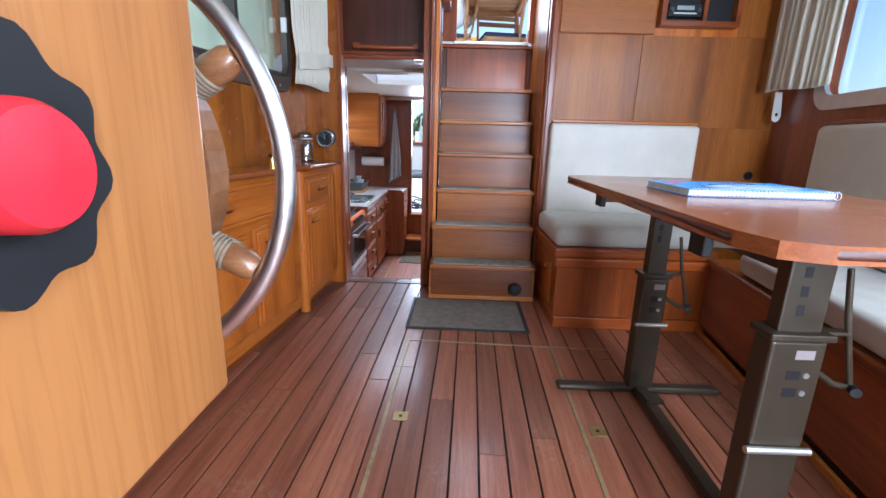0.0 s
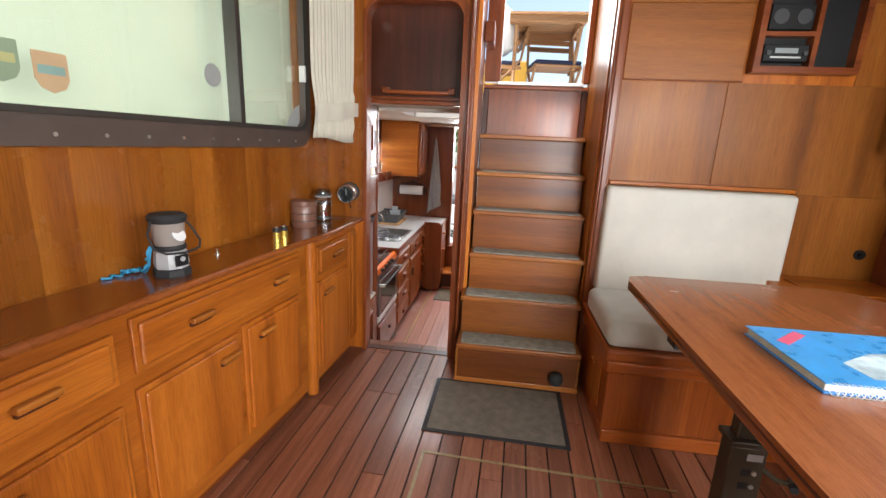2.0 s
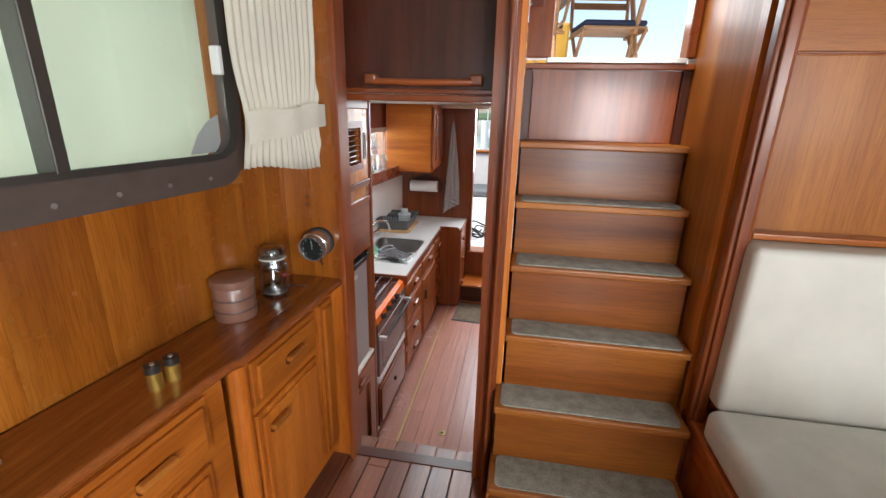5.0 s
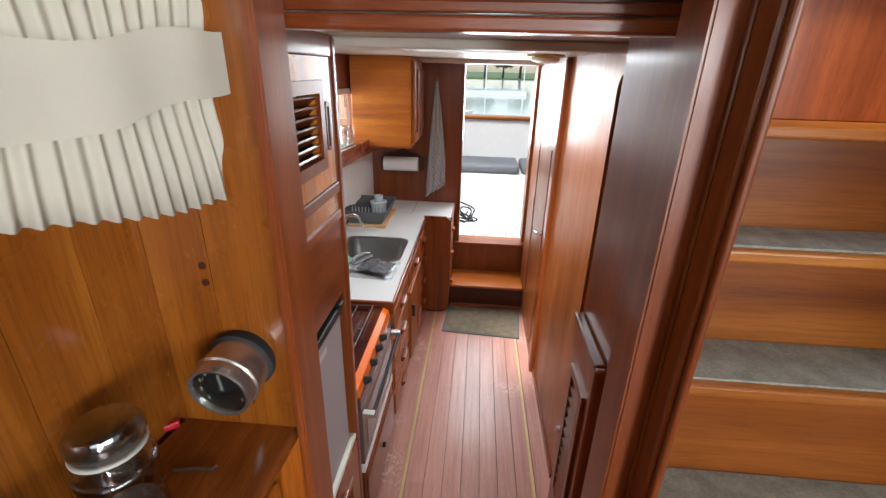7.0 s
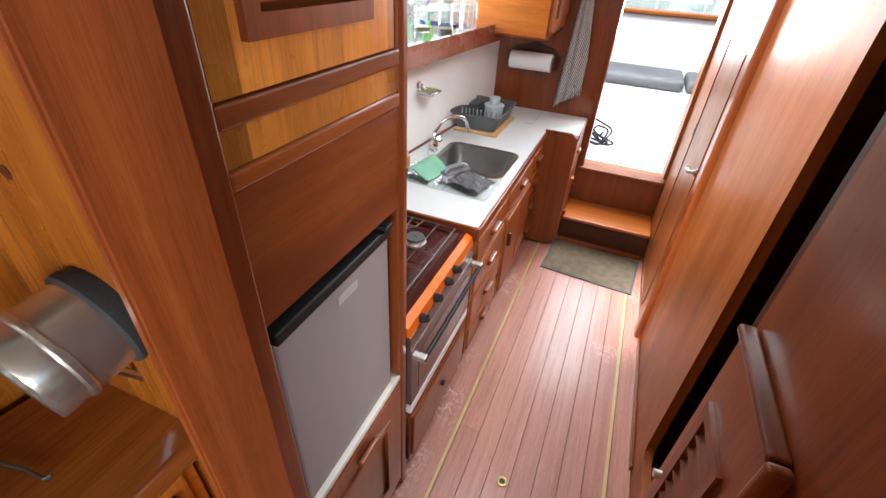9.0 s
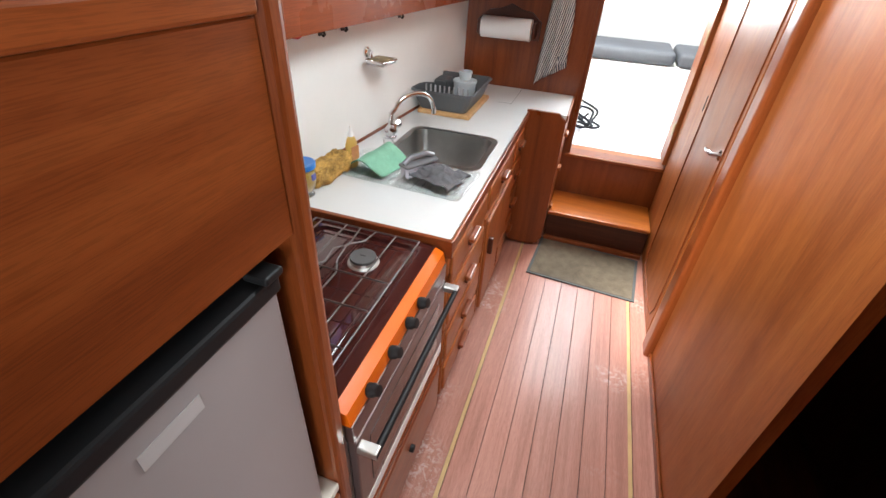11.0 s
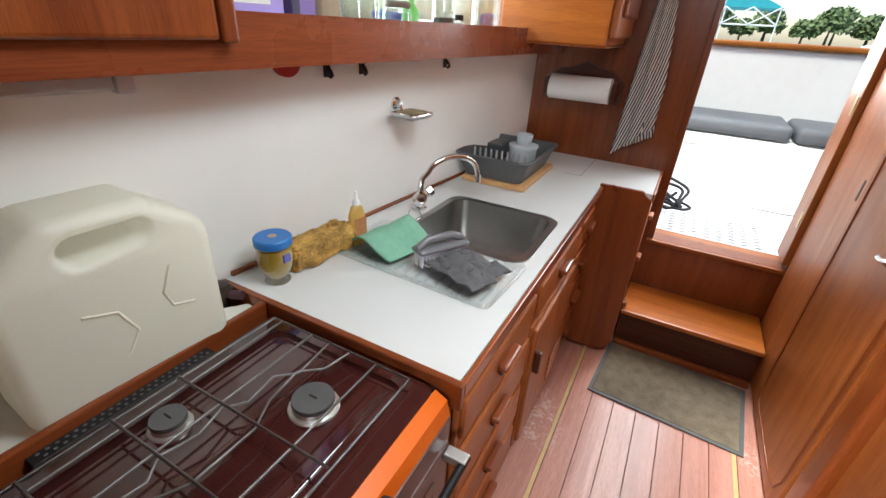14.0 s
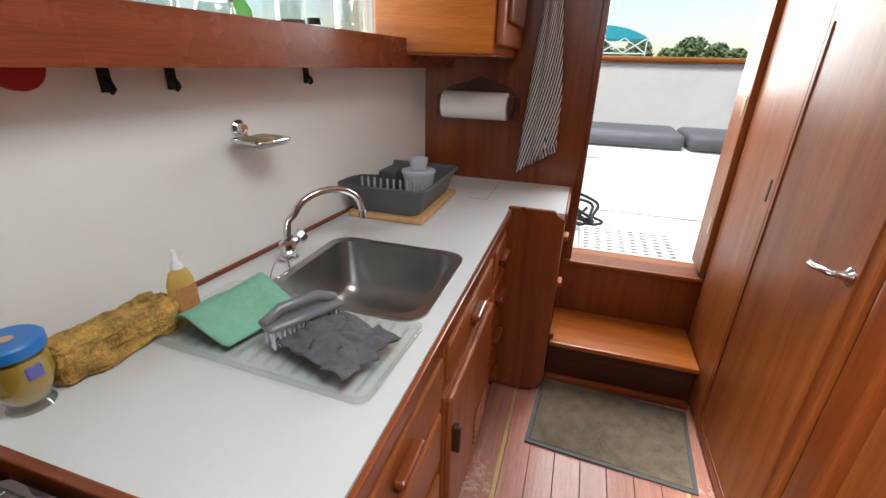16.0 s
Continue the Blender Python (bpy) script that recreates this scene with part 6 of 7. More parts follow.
solid("wire_hook", T([(-0.845, BH - 0.004, 0.975), (-0.835, BH - 0.018, 0.972), (-0.815, BH - 0.026, 0.974)], 0.002, 6), wire, "small bent wire hook in the wall corner", "hook")
hk = solid("wire_pin", T([(0, 0, 0.004), (0.03, 0.002, 0.004), (0.055, 0, 0.004), (0.06, 0.004, 0.006)], 0.002, 6), wire, "thin bent wire pin lying on the sideboard", "pin", pose(-0.70, 2.455, 0.7652, 0, 0, 8))
gg = thing("gauge", "round chrome instrument gauge with black ring on the bulkhead", "gauge", pose(-0.625, BH - 0.0005, 0.900, 98, 0, -2))
part("base_ring", L([(0.044, -0.012), (0.050, 0.006), (0.050, 0.014), (0.046, 0.016)], 32), rubber, gg, smooth=40)
part("barrel", L([(0.045, 0.0162), (0.0455, 0.048), (0.0475, 0.050), (0.0475, 0.054), (0.0445, 0.056), (0.0450, 0.074), (0.0435, 0.077), (0.0395, 0.076), (0.0392, 0.066)], 36), plain("gauge_chrome", (0.62, 0.58, 0.54), 0.26, 0.9, var=0.15, scale=30), gg, smooth=30)
fc = part("face", L([(0.039, 0.064), (0.039, 0.066), (0.001, 0.0662)], 28), plain("gauge_face", (0.03, 0.035, 0.04), 0.4), gg)
part("needle", B((-0.002, -0.004, 0.0665), (0.002, 0.026, 0.0675)), plain("needle_white", (0.7, 0.7, 0.68), 0.4), fc)
for i in range(9):
    a = radians(-130 + i * 32)
    part("tick", B((0.032 * math.sin(a) - 0.0012, 0.032 * math.cos(a) - 0.003, 0.0665), (0.032 * math.sin(a) + 0.0012, 0.032 * math.cos(a) + 0.003, 0.0672)), bpy.data.materials["needle_white"], fc)
part("glass", C((0, 0, 0.0720), (0, 0, 0.0728), 0.0385, None, 28), clear, gg)
part("stem", T([(0.0, -0.044, 0.03), (0.0, -0.080, 0.016), (0.0, -0.108, 0.006)], 0.004, 10), plain("gauge_stem", (0.5, 0.5, 0.5), 0.25, 1.0), gg, smooth=60)

# ---- saloon: floor things ----
sm = thing("door_mat", "grey ribbed mat on the saloon floor before the stairs", "door mat", pose(0.218, 2.095, 0.0005, 0, 0, -1.0))
part("mat_surface", B((-0.285, -0.195, 0), (0.285, 0.195, 0.007), 0.002), grey_mat, sm)
part("border", S(rect(-0.305, 0.305, -0.212, 0.212), [rect(-0.2855, 0.2855, -0.1955, 0.1955)], 0, 0.005, "z"), rubber, sm, "black rubber border")
ball = thing("rubber_ball", "black rubber ball stop on the lowest riser", "ball stop", Matrix.Translation((0.497, 2.285, 0.082)))
part("ball", L([(0.002, -0.035)] + [(0.036 * math.cos(radians(a)), 0.036 * math.sin(radians(a))) for a in range(-75, 76, 15)] + [(0.002, 0.035)], 24), rubber, ball, smooth=60)
part("mount", C((0, 0.02, 0), (0, 0.020 + 0.0105, 0), 0.028, None, 20), black, ball, smooth=40)
hs = thing("floor_hatch", "brass-edged hatches let into the saloon floor", "floor hatch", FLOOR_TURN @ Matrix.Translation((0.008, -0.026, 0)))
for x0, x1, y0, y1 in ((0.0, 0.93, 0.484, 0.496), (0.0, 0.012, -0.9, 0.4835), (0.648, 0.660, -0.9, 0.4835)):
    part("strip", B((x0, y0, 0.0004), (x1, y1, 0.0024)), plain("tarnished_strip", (0.34, 0.25, 0.13), 0.42, 0.4, var=0.4, scale=50), hs)
for i in range(13):
    part("screw", C((0.03 + i * 0.073, 0.490, 0.0022), (0.03 + i * 0.073, 0.490, 0.0032), 0.0035, None, 8), brass, hs)
for x in (0.006, 0.654):
    for i in range(11):
        part("screw", C((x, 0.42 - i * 0.09, 0.0022), (x, 0.42 - i * 0.09, 0.0032), 0.0035, None, 8), brass, hs)
for x, y in ((-0.055, 1.165), (0.59, 1.125)):
    lt = thing("floor_latch", "square brass lifting latch in the floor", "floor latch", pose(x, y, 0.0006, 0, 0, -2), "floor latches")
    part("plate", B((0, 0, 0), (0.05, 0.05, 0.0025), 0.001, 1), brass, lt)
    part("hole", C((0.025, 0.025, 0.0026), (0.025, 0.025, 0.0034), 0.006, None, 12), black, lt)

# ---- saloon: notebook on the table ----
nb = thing("ring_binder", "blue spiral-bound book lying on the saloon table", "book", pose(0.742, 1.078, 0.7764, 0, 0, 1))
part("back_cover", B((0, 0, 0), (0.40, 0.250, 0.003), 0.001, 1), plain("blue_cover", (0.03, 0.22, 0.62), 0.3), nb)
part("page_block", B((0.004, 0.006, 0.0032), (0.394, 0.244, 0.018), 0.001, 1), plain("page_edges", (0.68, 0.68, 0.62), 0.7, var=0.2, scale=200), nb)
fcv = part("front_cover", B((0, 0, 0.0182), (0.40, 0.250, 0.021), 0.001, 1), plain("blue_cover_b", (0.05, 0.33, 0.74), 0.28, var=0.3, scale=18), nb)
part("picture", S([(0.10, 0.03), (0.34, 0.05), (0.37, 0.11), (0.30, 0.17), (0.17, 0.14), (0.09, 0.09)], [], 0.0211, 0.0215, "z"), plain("pale_picture", (0.55, 0.68, 0.78), 0.3, var=0.6, scale=40), fcv)
part("sticker", S([(0.035, 0.155), (0.105, 0.215), (0.092, 0.235), (0.022, 0.175)], [], 0.0211, 0.0216, "z"), plain("pink_sticker", (0.75, 0.12, 0.22), 0.35), fcv)
for i in range(38):
    x = 0.012 + i * 0.0102
    part("ring", T([(x, -0.004 + 0.012 * math.cos(radians(a)), 0.0122 + 0.0115 * math.sin(radians(a))) for a in range(0, 360, 45)], 0.0011, 5, True), hull_white, nb)

# ---- saloon: helm ----
knob = thing("stop_control", "large red knob with a black scalloped rim on the console", "control knob", pose(-0.0928, 0.095, 0.890, 0, 90, 0))
bm = bmesh.new()
pts = []
for i in range(72):
    a = 2 * math.pi * i / 72
    r = 0.060 + 0.004 * math.cos(9 * a)
    pts.append((r * math.cos(a), r * math.sin(a)))
slab(bm, pts, [], 0.0, 0.022, "z")
part("rim", bm, black, knob)
part("red_cap", L([(0.029, 0.0222), (0.028, 0.040), (0.025, 0.045), (0.002, 0.047)], 40), plain("scratched_red", (0.58, 0.016, 0.030), 0.38, var=0.3, scale=40), knob, "bright red cap", smooth=40)
wh = thing("ship_wheel", "ship's steering wheel with wooden spokes and steel rim", "steering wheel", pose(-0.312, 0.401, 0.864, 90, 0, 0))
R = 0.246
part("rim", T([(R * math.cos(2 * math.pi * i / 72), R * math.sin(2 * math.pi * i / 72), 0) for i in range(72)], 0.0115, 14, True), plain("rim_steel", (0.80, 0.80, 0.80), 0.32, 1.0, var=0.05), wh, "polished steel rim", smooth=60)
wteak = wood("wheel_teak", (0.12, 0.045, 0.018), (0.21, 0.090, 0.036), (0.30, 0.145, 0.062), axis="x", rough=0.3, grain=40)
felloe = [(0.172 * math.cos(2 * math.pi * i / 48), 0.172 * math.sin(2 * math.pi * i / 48)) for i in range(48)]
inner = [(0.125 * math.cos(2 * math.pi * i / 48), 0.125 * math.sin(2 * math.pi * i / 48)) for i in range(48)]
part("felloe", S(felloe, [inner], -0.020, 0.020, "z"), wteak, wh)
part("steel_band", S([(x * 0.80, y * 0.80) for x, y in felloe], [[(x * 0.98, y * 0.98) for x, y in inner]], 0.0205, 0.024, "z"), steel, wh)
part("hub", L([(0.05, -0.06), (0.055, -0.02), (0.055, 0.028), (0.03, 0.04), (0.003, 0.042)], 24), brass, wh, smooth=40)
for i in range(6):
    a = radians(31 + 60 * i)
    sp = part("spoke", L([(0.011, 0.05), (0.012, 0.12), (0.017, 0.125), (0.017, 0.17), (0.013, 0.172), (0.017, 0.180), (0.011, 0.187), (0.018, 0.202), (0.0165, 0.226), (0.012, 0.2345)], 14, Matrix.Rotation(a, 4, "Z") @ Matrix.Rotation(radians(90), 4, "Y")), wteak, wh, smooth=50)
for i in range(6):
    a = radians(31 + 60 * i)
    bm = bmesh.new()
    for k in range(5):
        rr = 0.176 + k * 0.0046
        tube(bm, [Matrix.Rotation(a, 4, "Z") @ Vector((rr + 0.0008 * q, 0.0175 * math.cos(q * math.pi / 6), 0.0175 * math.sin(q * math.pi / 6))) for q in range(12)], 0.0026, 6, True)
    part("rope_whipping", bm, plain("pale_cord", (0.20, 0.145, 0.095), 0.85, var=0.3, scale=200, bump=0.4) if i == 0 else bpy.data.materials["pale_cord"], wh, "pale rope whipping", smooth=60)
part("axle", C((0, 0, 0.04), (0, 0, 0.128), 0.016), steel, wh, smooth=40)

dn = thing("floor_fitting", "round brass deck fitting let into the galley floor", "floor fitting", Matrix.Translation((-0.309, 3.342, GALLEY_Z)))
part("plate", L([(0.021, 0.0004), (0.021, 0.003), (0.018, 0.0042), (0.012, 0.0040)], 24), brass, dn, smooth=40)
part("plug", L([(0.0118, 0.0030), (0.0115, 0.0046), (0.001, 0.0047)], 20), black, dn, smooth=40)

# ---- galley: on the worktop ----
H = 0.2924
jug = thing("water_jerrycan", "large cloudy white plastic water can on the cooker ledge", "jerrycan", Matrix.Translation((-1.185, 3.545, 0.2685)) @ Matrix.Rotation(radians(-3), 4, "Z"))
hdpe = translucent("cloudy_plastic", (0.95, 0.945, 0.85), 0.5, 0.35, 0.03, 6)
out = arc((-0.128, 0.03), 0.03, 180, 270, 6) + arc((0.128, 0.03), 0.03, 270, 360, 6) + arc((0.098, 0.225), 0.06, 0, 50, 6) + arc((0.055, 0.292), 0.028, 35, 90, 6) + arc((-0.055, 0.288), 0.032, 90, 140, 6) + arc((-0.118, 0.225), 0.04, 125, 180, 6)
hole = arc((0.042, 0.272), 0.016, -90, 70, 6) + arc((-0.036, 0.268), 0.020, 95, 270, 7)


def shifted(l, d):
    """A closed outline moved inwards by d."""
    res, k = [], len(l)
    for i in range(k):
        a, b, c = Vector(l[i - 1]), Vector(l[i]), Vector(l[(i + 1) % k])
        t = (c - a).normalized()
        res.append((b.x - t.y * d, b.y + t.x * d))
    return res


def cushioned(outline, opening, half, r, steps=5):
    """A thick body of an outline with an opening through it and well-rounded edges."""
    bm = bmesh.new()
    stack = []
    for s in (1, -1):
        seq = [(half - r + r * math.sin(a), r * (1 - math.cos(a))) for a in [math.pi / 2 * q / steps for q in range(steps, -1, -1)]]
        for x, ins in (seq if s > 0 else seq[::-1]):
            stack.append((s * x, ins))
    ro = [[bm.verts.new((x, y, z)) for y, z in shifted(outline, ins)] for x, ins in stack]
    rh = [[bm.verts.new((x, y, z)) for y, z in shifted(opening, -ins * 0.6)] for x, ins in stack]
    for rr in (ro, rh):
        for a, b in zip(rr, rr[1:]):
            for i in range(len(a)):
                bm.faces.new((a[i], a[(i + 1) % len(a)], b[(i + 1) % len(b)], b[i]))
    for e in (0, -1):
        vs = ro[e] + rh[e]
        for t in tessellate_polygon([[Vector((v.co.y, v.co.z, 0)) for v in ro[e]], [Vector((v.co.y, v.co.z, 0)) for v in rh[e]]]):
            try:
                bm.faces.new([vs[q] for q in t])
            except ValueError:
                pass
    return bm


part("can", cushioned(out, hole, 0.066, 0.024), hdpe, jug, smooth=50)
for pts in ([(-0.06, 0.17), (-0.015, 0.155), (0.005, 0.11), (-0.02, 0.07)], [(0.075, 0.20), (0.055, 0.155), (0.065, 0.125), (0.10, 0.115)]):
    part("rib", T([(0.0655, y, z) for y, z in pts], 0.0028, 8), hdpe, jug, smooth=60)
cap = part("cap", L([(0.022, 0), (0.024, 0.004), (0.024, 0.022), (0.020, 0.026), (0.003, 0.027)], 14, Matrix.Translation((0, -0.122, 0.268)) @ Matrix.Rotation(radians(35), 4, "X")), plain("blue_cap", (0.02, 0.05, 0.55), 0.35), jug, "ribbed blue screw cap", smooth=20)
part("cap_strap", T([(0, -0.172, 0.27), (0.01, -0.20, 0.28), (0.02, -0.235, 0.26), (0.02, -0.225, 0.235), (0.015, -0.20, 0.225)], 0.003, 6), bpy.data.materials["blue_cap"], cap, smooth=60)

mj = thing("mustard_jar", "glass of yellow mustard with a blue plastic lid", "jar", Matrix.Translation((-1.165, 3.868, H)))
part("glass", L([(0.028, 0), (0.030, 0.003), (0.024, 0.012), (0.034, 0.030), (0.041, 0.055), (0.038, 0.095)], 28), clear, mj, smooth=40)
part("mustard", L([(0.020, 0.014), (0.032, 0.031), (0.0395, 0.055), (0.0375, 0.088), (0.002, 0.089)], 28), plain("mustard", (0.62, 0.40, 0.05), 0.5, var=0.1), mj, "yellow mustard", smooth=40)
part("lid", L([(0.0405, 0.0955), (0.042, 0.097), (0.042, 0.112), (0.039, 0.115), (0.002, 0.114)], 32), plain("blue_lid", (0.02, 0.17, 0.50), 0.35), mj, "blue lid", smooth=40)
part("label", B((0.030, -0.010, 0.060), (0.0415, 0.010, 0.080), 0.002), plain("label_mixed", (0.12, 0.13, 0.40), 0.4), mj)
part("print", L([(0.010, 0.1152), (0.009, 0.1158), (0.001, 0.1158)], 14), plain("lid_print", (0.55, 0.35, 0.22), 0.5), mj)


def lumpy(bm, amount, scale):
    for v in bm.verts:
        v.co += v.normal * amount * noise.noise(v.co * scale)


bm = B((-0.10, -0.035, 0), (0.10, 0.035, 0.065), 0.012, 2)
bmesh.ops.subdivide_edges(bm, edges=bm.edges[:], cuts=8, use_grid_fill=True)
bm.normal_update()
lumpy(bm, 0.010, 34)
bm.normal_update()
lumpy(bm, 0.007, 150)
solid("sponge", bm, plain("yellow_sponge", (0.50, 0.29, 0.07), 0.95, var=0.65, scale=130, bump=1.0, bscale=220), "large worn yellow sponge on the worktop", "sponge", pose(-1.165, 4.005, H + 0.002, 0, 0, 84), 60)
bo = thing("detergent_bottle", "small yellow detergent bottle with a white nozzle", "bottle", pose(-1.135, 4.125, H, 0, 0, 80))
yl = translucent("yellow_liquid", (0.72, 0.50, 0.14), 0.35, 0.3)
bm = bmesh.new()
lathe(bm, [(0.024, 0), (0.026, 0.004), (0.026, 0.085), (0.018, 0.108), (0.010, 0.114)], 20)
bmesh.ops.scale(bm, vec=(1.0, 0.62, 1.0), verts=bm.verts[:])
part("bottle", bm, yl, bo, smooth=40)
part("nozzle", L([(0.011, 0.1142), (0.010, 0.124), (0.006, 0.128), (0.004, 0.150), (0.001, 0.152)], 16), hull_white, bo, smooth=40)
part("label", B((-0.020, -0.0168, 0.03), (0.020, -0.0155, 0.08)), plain("orange_label", (0.55, 0.24, 0.10), 0.5, var=0.3, scale=60), bo)

tap = thing("mixer_tap", "chrome mixer tap with a curved swan-neck spout", "tap", Matrix.Translation((-1.13, 4.445, H)) @ Matrix.Rotation(radians(8), 4, "Z"))
part("flange", L([(0.026, 0), (0.026, 0.005), (0.020, 0.009)], 24), chrome, tap, smooth=40)
part("body", L([(0.019, 0.009), (0.022, 0.022), (0.021, 0.04), (0.012, 0.052)], 24), chrome, tap, smooth=40)
sp = [(0, 0, 0.05), (0.004, 0.006, 0.10)] + [(0.015 + 0.09 * (1 - math.cos(radians(a))) * 0.72, 0.02 + 0.145 * (1 - math.cos(radians(a))) / 2, 0.10 + 0.065 * math.sin(radians(a))) for a in range(15, 176, 16)]
sp += [(0.148, 0.168, 0.085)]
part("spout", T(sp, 0.0095, 14), chrome, tap, smooth=60)
part("aerator", C((0.148, 0.168, 0.09), (0.149, 0.169, 0.068), 0.0115, None, 16), chrome, tap, smooth=40)
for s in (-1, 1):
    part("handle", L([(0.012, 0.02), (0.012, 0.032), (0.019, 0.036), (0.021, 0.052), (0.014, 0.058), (0.002, 0.059)], 9, Matrix.Translation((0, 0, 0.03)) @ Matrix.Rotation(radians(s * 62), 4, "X") @ Matrix.Rotation(radians(25), 4, "Y")), chrome, tap, "chrome tap handle", smooth=20)
solid("plug_chain", T([(-1.14, 4.40, H + 0.003), (-1.12, 4.36, H + 0.003), (-1.10, 4.33, H + 0.003), (-1.075, 4.335, H + 0.004), (-1.08, 4.38, H + 0.003), (-1.12, 4.425, H + 0.004)], 0.0018, 6), chrome, "thin sink plug chain beside the tap", "chain", smooth=60)

dr = thing("draining_tray", "clear plastic draining tray beside the sink", "draining tray", pose(-0.925, 4.150, H, 0, 0, -3))
cp_m = glass("clear_plastic", (0.965, 0.975, 0.97), 0.14, True, 0.04, 0.30)
part("floor", S(rounded(-0.235, 0.235, -0.118, 0.118, 0.02), [], 0.0, 0.003, "z"), cp_m, dr)
part("rim", T([(x, y, 0.008) for x, y in rounded(-0.235, 0.235, -0.118, 0.118, 0.025)], 0.005, 8, True), cp_m, dr, smooth=60)
for i in range(15):
    x = -0.21 + i * 0.03
    part("rib", B((x - 0.003, -0.10, 0.0032), (x + 0.003, 0.10, 0.010), 0.001, 1), cp_m, dr)


def green_fn(u, v):
    z = 0.015 + 0.055 * math.sin(math.pi * min(u * 1.08, 1)) ** 1.3 * (0.75 + 0.25 * v) + 0.004 * noise.noise((u * 4, v * 4, 1.0))
    return ((u - 0.5) * 0.165 + 0.012 * v, (v - 0.5) * 0.17 - 0.02 * math.sin(u * 3), z)


solidify(solid("green_dishcloth", draped(0.16, 0.17, green_fn), plain("green_cloth", (0.20, 0.42, 0.29), 0.9, var=0.15, scale=60, bump=0.8, bscale=260), "pale green ribbed dishcloth draped over the tray", "dishcloth", pose(-1.045, 4.165, H + 0.002, 0, 0, -10), 80), 0.003)


def grey_fn(u, v):
    f = noise.noise((u * 5.5, v * 4.0, 3.3)) + 0.3 * noise.noise((u * 10, v * 8, 7.1))
    z = 0.022 + 0.022 * abs(f) + 0.020 * math.sin(math.pi * u) * math.sin(math.pi * v)
    e = 0.010 * noise.noise((u * 7, v * 7, 5.0))
    return ((u - 0.5) * 0.17 + e, (v - 0.5) * 0.135 + e, z)


solidify(solid("grey_cloth", draped(0.17, 0.13, grey_fn, 40, 34), plain("grey_terry", (0.115, 0.112, 0.118), 0.95, var=0.3, scale=90, bump=0.8, bscale=350), "crumpled dark grey cloth on the draining tray", "cloth", pose(-0.80, 4.125, H + 0.002, 0, 0, -18), 80), 0.004)
br = thing("dish_brush", "clear-handled scrubbing brush lying on the tray", "brush", pose(-0.885, 4.150, H + 0.013, 0, 0, 62))
bm = B((-0.075, -0.026, 0.034), (0.075, 0.026, 0.048), 0.009, 3)
part("handle", bm, plain("smoky_plastic", (0.16, 0.16, 0.17), 0.12, var=0.1), br, smooth=50)
part("grip", T([(-0.07, 0, 0.048), (-0.04, 0, 0.066), (0.03, 0, 0.066), (0.065, 0, 0.050)], 0.010, 10), bpy.data.materials["smoky_plastic"], br, smooth=60)
bm = bmesh.new()
rb = random.Random(3)
for i in range(15):
    for j in range(6):
        x, y = -0.065 + i * 0.0093, -0.020 + j * 0.008
        cyl(bm, (x, y, 0.034), (x + rb.uniform(-0.004, 0.004), y + rb.uniform(-0.004, 0.004), 0.002), 0.0022, 0.0030, 5)
part("bristles", bm, plain("pale_bristle", (0.55, 0.52, 0.58), 0.7), br, "pale bristles")

cb = solid("chopping_board", B((-1.150, 4.800, H), (-0.885, 5.195, H + 0.022), 0.006, 3), wood("board_wood", (0.36, 0.19, 0.075), (0.48, 0.28, 0.12), (0.58, 0.37, 0.18), axis="y", rough=0.5, coat=0.0, grain=36), "light wooden chopping board under the dish rack", "chopping board")
dk = thing("dish_rack", "grey plastic dish rack standing on the board", "dish rack", Matrix.Translation((-1.03, 4.99, H + 0.0225)))
dgrey = plain("grey_plastic", (0.075, 0.078, 0.082), 0.45, var=0.1)
bm = bmesh.new()
lo, hi, li, hi2 = [rounded(-a, a, -b, b, 0.03) for a, b in ((0.118, 0.175), (0.150, 0.205), (0.112, 0.169), (0.143, 0.198))]
rows = [[bm.verts.new((x, y, z)) for x, y in l] for l, z in ((lo, 0.0), (hi, 0.088), (hi2, 0.088), (li, 0.006))]
for a, b in zip(rows, rows[1:]):
    for i in range(len(a)):
        bm.faces.new((a[i], a[(i + 1) % len(a)], b[(i + 1) % len(b)], b[i]))
bm.faces.new(rows[0])
bm.faces.new(rows[-1])
part("tub", bm, dgrey, dk, smooth=40)
part("lip", T([(x, y, 0.088) for x, y in hi], 0.006, 8, True), dgrey, dk, smooth=60)
pale_prong = plain("pale_prong", (0.42, 0.42, 0.43), 0.4)
for i in range(10):
    x = -0.105 + i * 0.0235
    part("prong", C((x, -0.105, 0.006), (x, -0.110, 0.098), 0.006, 0.004, 10), pale_prong, dk, smooth=40)
part("cutlery_cup", B((-0.13, 0.07, 0.006), (-0.06, 0.18, 0.078), 0.008), dgrey, dk)
tb = thing("plastic_tub", "frosted plastic food tub with a lid in the rack", "tub", Matrix.Translation((-0.975, 5.005, H + 0.032)))
part("tub", L([(0.048, 0), (0.050, 0.003), (0.056, 0.088)], 28), translucent("frosted_tub", (0.72, 0.76, 0.78), 0.5, 0.35, 0.03), tb, smooth=40)
part("lid", L([(0.058, 0.0882), (0.060, 0.090), (0.060, 0.099), (0.054, 0.101), (0.002, 0.0995)], 28), bpy.data.materials["frosted_tub"], tb, "frosted lid", smooth=40)
solid("plastic_cup", L([(0.026, 0), (0.028, 0.002), (0.034, 0.040), (0.033, 0.0402), (0.027, 0.006), (0.002, 0.004)], 24), bpy.data.materials["frosted_tub"], "small frosted plastic cup on top of the tub", "cup", Matrix.Translation((-0.975, 5.005, H + 0.1332)), 40)

